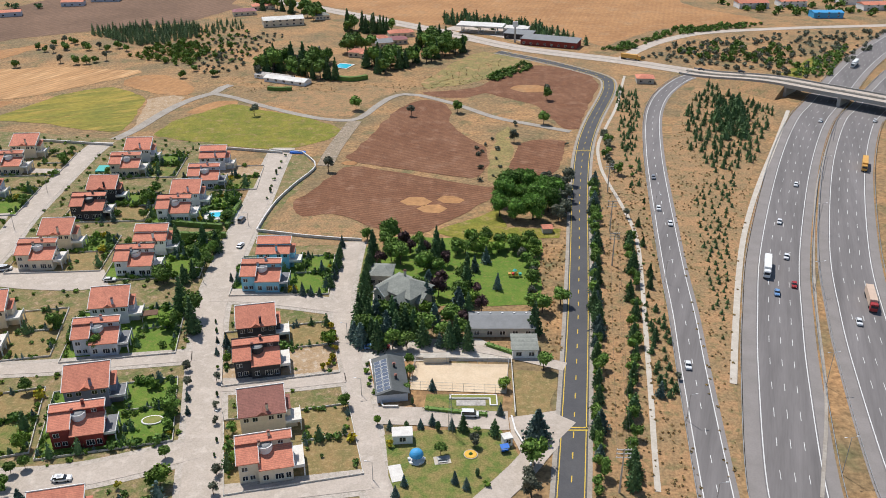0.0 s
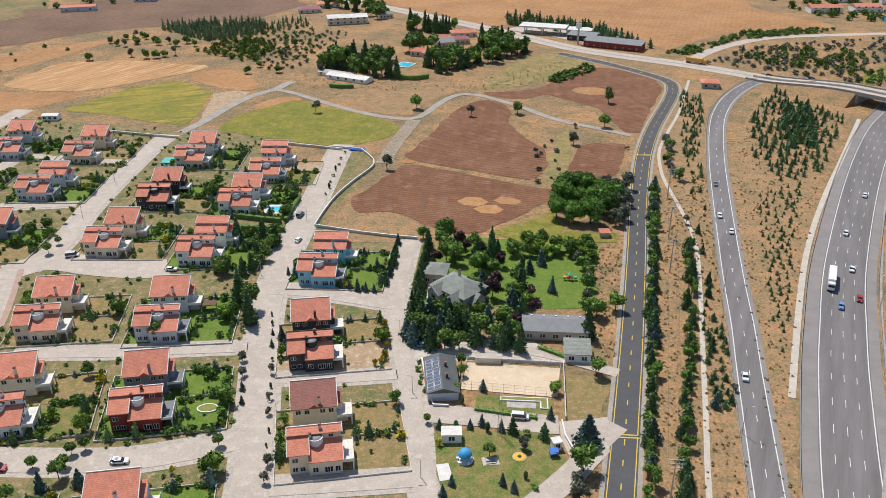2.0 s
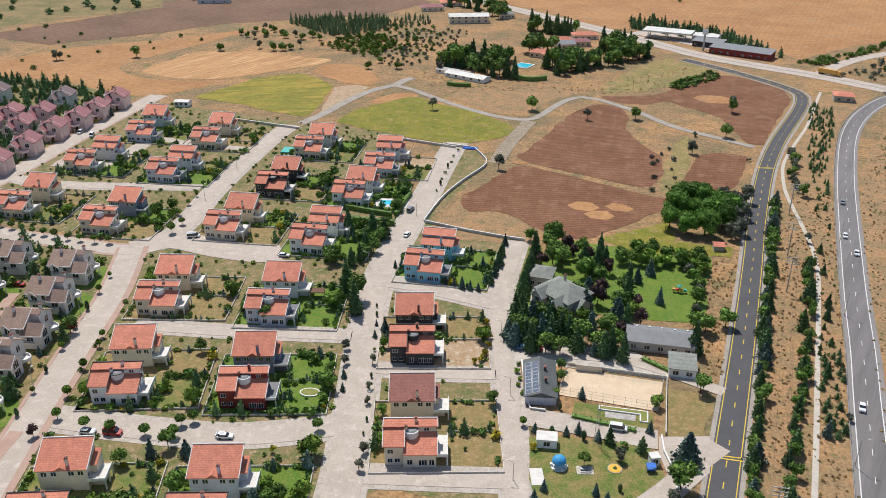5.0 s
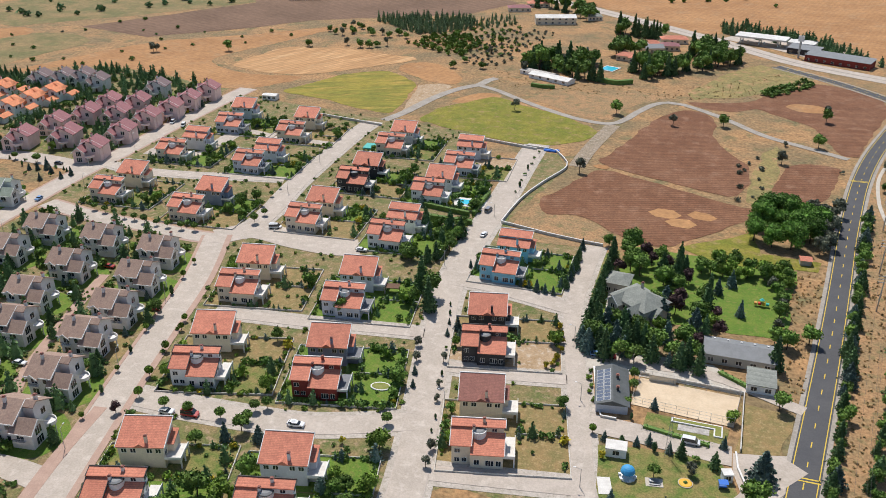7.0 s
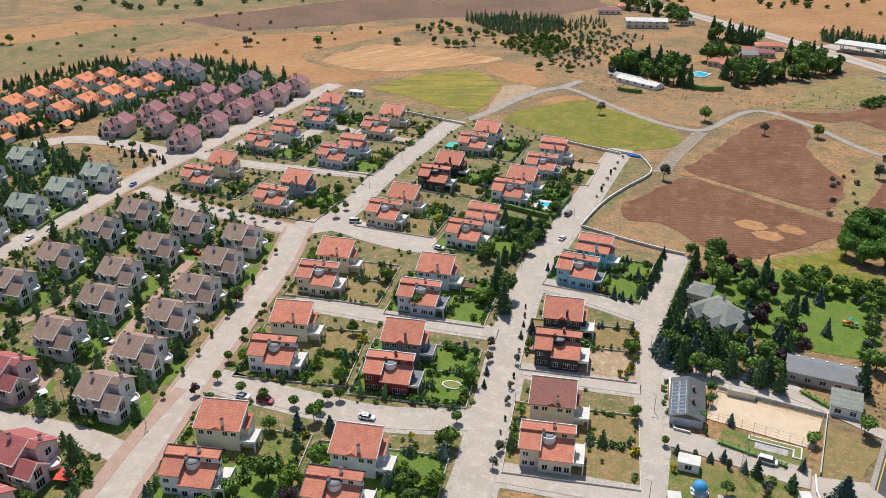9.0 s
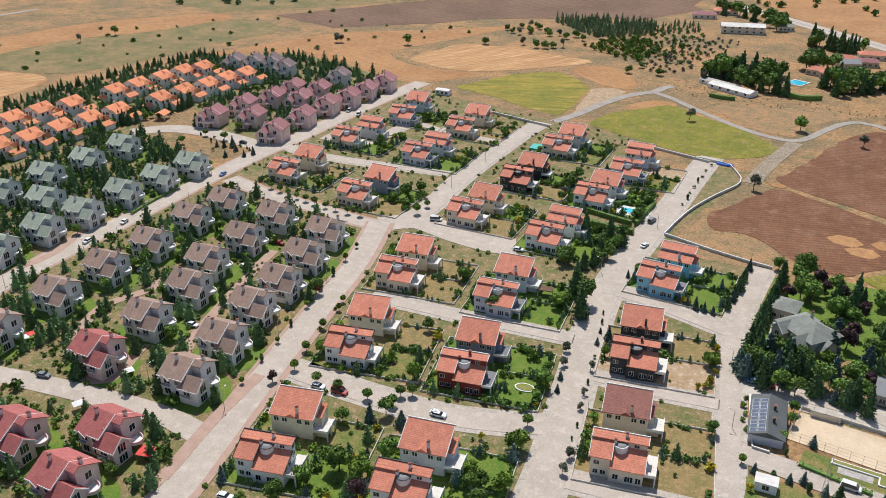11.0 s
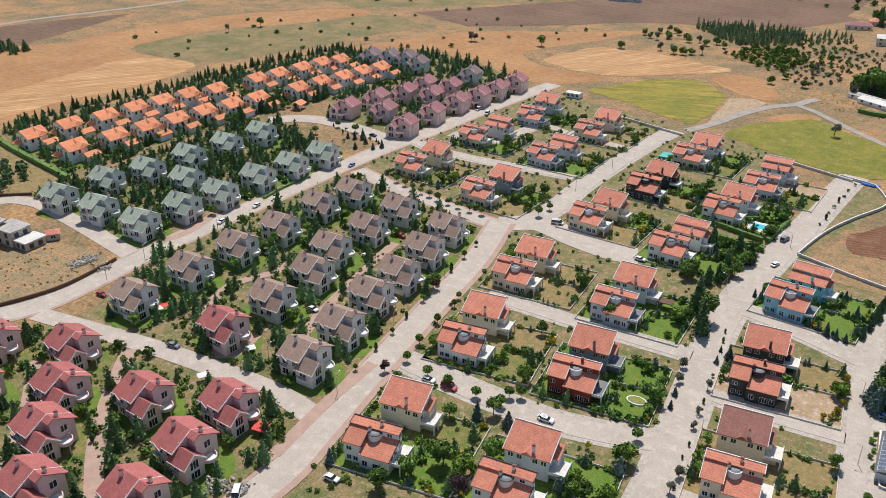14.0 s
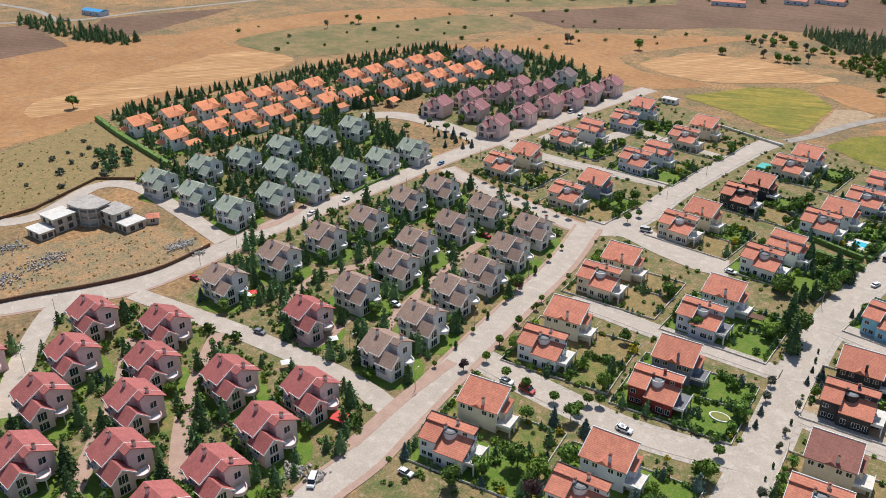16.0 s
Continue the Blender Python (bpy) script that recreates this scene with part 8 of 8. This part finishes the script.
# ---- vehicles ----
def car(paint, van=False):
    c = thing("van" if van else "car", "%s %s on the road" % (paint.split("_")[1], "delivery van" if van else "saloon car"), "van" if van else "car", "cars")
    L, W, Hc = (5.0, 1.95, 2.0) if van else (4.4, 1.78, 1.45)
    bm = B()
    prof = [(-L / 2, 0.35), (-L / 2, 0.8), (-L / 2 + 0.15, 0.95), (-L * 0.22, 1.0), (L * 0.42, 1.0), (L / 2, 0.9), (L / 2, 0.35)]
    a = [bm.verts.new((-W / 2, yy, z)) for yy, z in prof]
    b = [bm.verts.new((W / 2, yy, z)) for yy, z in prof]
    bm.faces.new(a)
    bm.faces.new(b[::-1])
    for i in range(len(a)):
        bm.faces.new((a[i], b[i], b[(i + 1) % len(a)], a[(i + 1) % len(a)]))
    bmesh.ops.recalc_face_normals(bm, faces=bm.faces[:])
    bmesh.ops.bevel(bm, geom=bm.edges[:], offset=0.06, segments=2, affect='EDGES')
    part("body", bm, paint, c)
    f, r = (-L * 0.36, L * 0.48) if van else (-L * 0.24, L * 0.42)

    def cab(g, z0, z1):
        bm = B()
        q = [(-W / 2 + g, f, z0), (W / 2 - g, f, z0), (W / 2 - g, r, z0), (-W / 2 + g, r, z0)]
        t = [(-W / 2 + 0.16, f + 0.75, z1), (W / 2 - 0.16, f + 0.75, z1), (W / 2 - 0.16, r - (0.1 if van else 0.5), z1), (-W / 2 + 0.16, r - (0.1 if van else 0.5), z1)]
        k = 1 if z1 >= Hc - 0.06 else (z1 - z0) / (Hc - z0)
        va, vb = [bm.verts.new(p) for p in q], [bm.verts.new(p) for p in t]
        bm.faces.new(va[::-1])
        bm.faces.new(vb)
        for i in range(4):
            bm.faces.new((va[i], va[(i + 1) % 4], vb[(i + 1) % 4], vb[i]))
        return bm
    part("window_band", cab(0.05, 0.97, Hc - 0.05), "glass", c, "dark car windows")
    part("roof", box(B(), -W / 2 + 0.14, W / 2 - 0.14, f + 0.72, r - (0.08 if van else 0.45), Hc - 0.06, Hc, 0.03), paint, c)
    for sx in (-1, 1):
        for yy in (-L * 0.31, L * 0.3):
            bm = B()
            bmesh.ops.create_cone(bm, cap_ends=True, segments=12, radius1=0.32, radius2=0.32, depth=0.2, matrix=Matrix.Translation((sx * (W / 2 - 0.1), yy, 0.32)) @ Matrix.Rotation(math.pi / 2, 4, 'Y'))
            part("wheel", bm, "tyre", c)
        part("headlight", box(B(), sx * 0.62 - 0.18, sx * 0.62 + 0.18, -L / 2 - 0.02, -L / 2 + 0.04, 0.62, 0.78), "white_plastic", c)
    return c


def lorry(cab_paint, box_paint, label):
    c = thing("lorry", label, "lorry", "lorries")
    part("trailer", box(B(), -1.25, 1.25, -3.6, 8.4, 1.1, 3.9, 0.06), box_paint, c)
    part("cab", box(B(), -1.2, 1.2, -6.2, -4.0, 0.6, 3.3, 0.18), cab_paint, c)
    part("windscreen", box(B(), -1.05, 1.05, -6.24, -6.18, 1.9, 2.8), "glass", c)
    part("chassis", box(B(), -0.6, 0.6, -6, 8.2, 0.6, 1.1), "dark_trim", c)
    for sx in (-1, 1):
        for yy in (-5.3, -2.6, 5.0, 6.2, 7.4):
            bm = B()
            bmesh.ops.create_cone(bm, cap_ends=True, segments=12, radius1=0.5, radius2=0.5, depth=0.3, matrix=Matrix.Translation((sx * 1.05, yy, 0.5)) @ Matrix.Rotation(math.pi / 2, 4, 'Y'))
            part("wheel", bm, "tyre", c)
    return c


def heading(line, p):
    fine = smooth(line, 3)
    i = min(range(len(fine)), key=lambda j: (fine[j] - Vector(p)).length)
    a, b = fine[max(0, i - 1)], fine[min(len(fine) - 1, i + 1)]
    return math.degrees(math.atan2(b.y - a.y, b.x - a.x)) - 90


def ride(paint, p, line, van=False):
    place((paint, van), lambda: car(paint, van), pose(p[0], p[1], 0.16, 0, 0, heading(line, p)))


for p, k in zip([(133.4, 291.6), (119.8, 263.2), (128.1, 269.0), (142.3, 324.0), (164.8, 365.4), (214.5, 460.7), (109.1, 230.3)], ("car_white", "car_blue", "car_red", "car_white", "car_white", "car_white", "car_grey")):
    if k != "car_grey":
        ride(k, p, WEST)
for p, k in zip([(140.4, 243.2), (245.4, 460.7)], ("car_white", "car_white")):
    ride(k, p, EAST)
for p, k in zip([(76.0, 217.6), (95.7, 322.3), (94.4, 338.1), (100.3, 374.6)], ("car_white", "car_white", "car_white", "car_grey")):
    ride(k, p, RAMP)
for p, ln, a, b, lb in (((121.9, 279.9), WEST, "car_white", "white_plastic", "white articulated lorry on the motorway"), ((150.0, 255.6), EAST, "truck_red", "box_cream", "cream-sided lorry with red cab on the motorway"),
                        ((206.8, 388.0), EAST, "truck_orange", "truck_orange", "orange tipper lorry on the motorway"), ((287.4, 584.5), WEST, "car_white", "white_plastic", "white lorry beyond the bridge")):
    lo = lorry(a, b, lb)
    lo.matrix_basis = pose(p[0], p[1], 0.16, 0, 0, heading(ln, p))
lo = lorry("truck_orange", "truck_orange", "orange lorry at the road junction")
jx, jy = (136.1, 603.5)
lo.matrix_basis = pose(jx, jy, 0.2, 0, 0, 60)
for i, (p, k, v, an) in enumerate((((-98.1, 166.9), "car_white", False, 95), ((7.7, 193.2), "car_white", True, 88), ((-165.6, 281.7), "car_white", True, 100), ((-85.5, 325.7), "car_grey", True, 170), ((-80.8, 301.4), "car_white", False, 170), ((-122.9, 272.9), "car_white", False, 95),
                                   ((-211.5, 123.3), "car_grey", False, 105), ((-259.8, 127.0), "car_red", False, 100), ((-276.9, 193.0), "car_white", False, 15), ((-278.6, 213.3), "car_white", False, 15), ((-281.0, 275.4), "car_blue", False, 10), ((-287.7, 388.6), "car_white", True, 10),
                                   ((-128.7, 161.8), "car_red", True, 100), ((-135.5, 160.6), "car_white", False, 100), ((-127.2, 111.8), "car_white", False, 100), ((-141.6, 92.7), "car_white", True, 40), ((-173.2, 208.7), "car_red", False, 95), ((-208.6, 230.3), "car_red", False, 95),
                                   ((-193.4, 167.3), "car_white", False, 95), ((-239.5, 185.7), "car_black", False, 60), ((-206.9, 208.2), "car_white", False, 95), ((-303.6, 314.8), "car_black", False, 95), ((-165.8, 281.4), "car_white", True, 110), ((-97.4, 166.7), "car_white", False, 100),
                                   ((-135.5, 160.4), "car_white", False, 95), ((-128.0, 161.5), "car_red", False, 95), ((-173.7, 209.6), "car_red", False, 95), ((-23.1, 228.0), "car_blue", False, 95), ((-19.3, 228.0), "car_red", False, 95), ((-278.8, 385.5), "car_white", True, 20), ((174.9, 564.9), "car_black", False, 80), ((196.8, 549.2), "car_black", False, 80))):
    place((k, v), lambda: car(k, v), pose(p[0], p[1], 0.15 if i < 30 else 2.6 * (i - 29), 0, 0, an))

# ---- small details ----
x, y = (-74.7, 409.7)
tp = tagged(part("tarpaulin", box(B(), -4, 4, -1.6, 1.6, 0, 0.9, 0.3), "tarp_blue"), "crumpled bright blue tarpaulin at the wall", "tarpaulin")
tp.matrix_basis = pose(x, y, 0, 0, 0, -5)
x, y = (-166.3, 386.5)
tp = tagged(part("garden_pool", box(B(), -3, 3, -4, 4, 0, 0.8, 0.15), "teal"), "teal covered garden pool in the grass", "pool")
tp.matrix_basis = pose(x, y, 0, 0, 0, 5)
x, y = (-155.6, 112.7)
aw = thing("awning", "bright red garden awning on thin posts", "awning", at=pose(x, y, 0, 0, 0, 17))
part("canopy", plate(B(), [(-2.2, -1.8, 2.3), (2.2, -1.8, 2.3), (2.2, 1.8, 2.9), (-2.2, 1.8, 2.9)], 0.06), "awning_red", aw)
for sx in (-2.1, 2.1):
    part("post", cyl(B(), sx, -1.7, 0, 2.3, 0.05, seg=6), "metal", aw)
for (x, y), mt in zip([(-233.4, 132.9), (-233.5, 135.1), (-188.9, 117.8), (-168.1, 65.1), (-189.3, 136.8), (-354.6, 222.0)], ("white_plastic", "awning_red", "white_plastic", "awning_red", "white_plastic", "tarp_blue")):
    ps = thing("parasol", "square garden parasol on a thin pole", "parasol", "parasols", at=pose(x, y, 0, 0, 0, 20))
    bm = B()
    bmesh.ops.create_cone(bm, cap_ends=True, segments=4, radius1=2.0, radius2=0.1, depth=0.5, matrix=Matrix.Translation((0, 0, 2.4)))
    part("canopy", bm, mt, ps)
    part("pole", cyl(B(), 0, 0, 0, 2.3, 0.04, seg=6), "metal", ps)
x, y = (-99.6, 245.9)
pg = thing("pergola", "brown timber garden pergola", "pergola", at=pose(x, y, 0, 0, 0, 12))
pg["label"] = "brown timber garden pergola with flat roof"
part("roof", box(B(), -2.8, 2.8, -1.8, 1.8, 2.5, 2.75, 0.03), "wood_brown", pg)
for sx in (-2.5, 2.5):
    for sy in (-1.5, 1.5):
        part("post", box(B(), sx - 0.09, sx + 0.09, sy - 0.09, sy + 0.09, 0, 2.5), "wood_brown", pg)
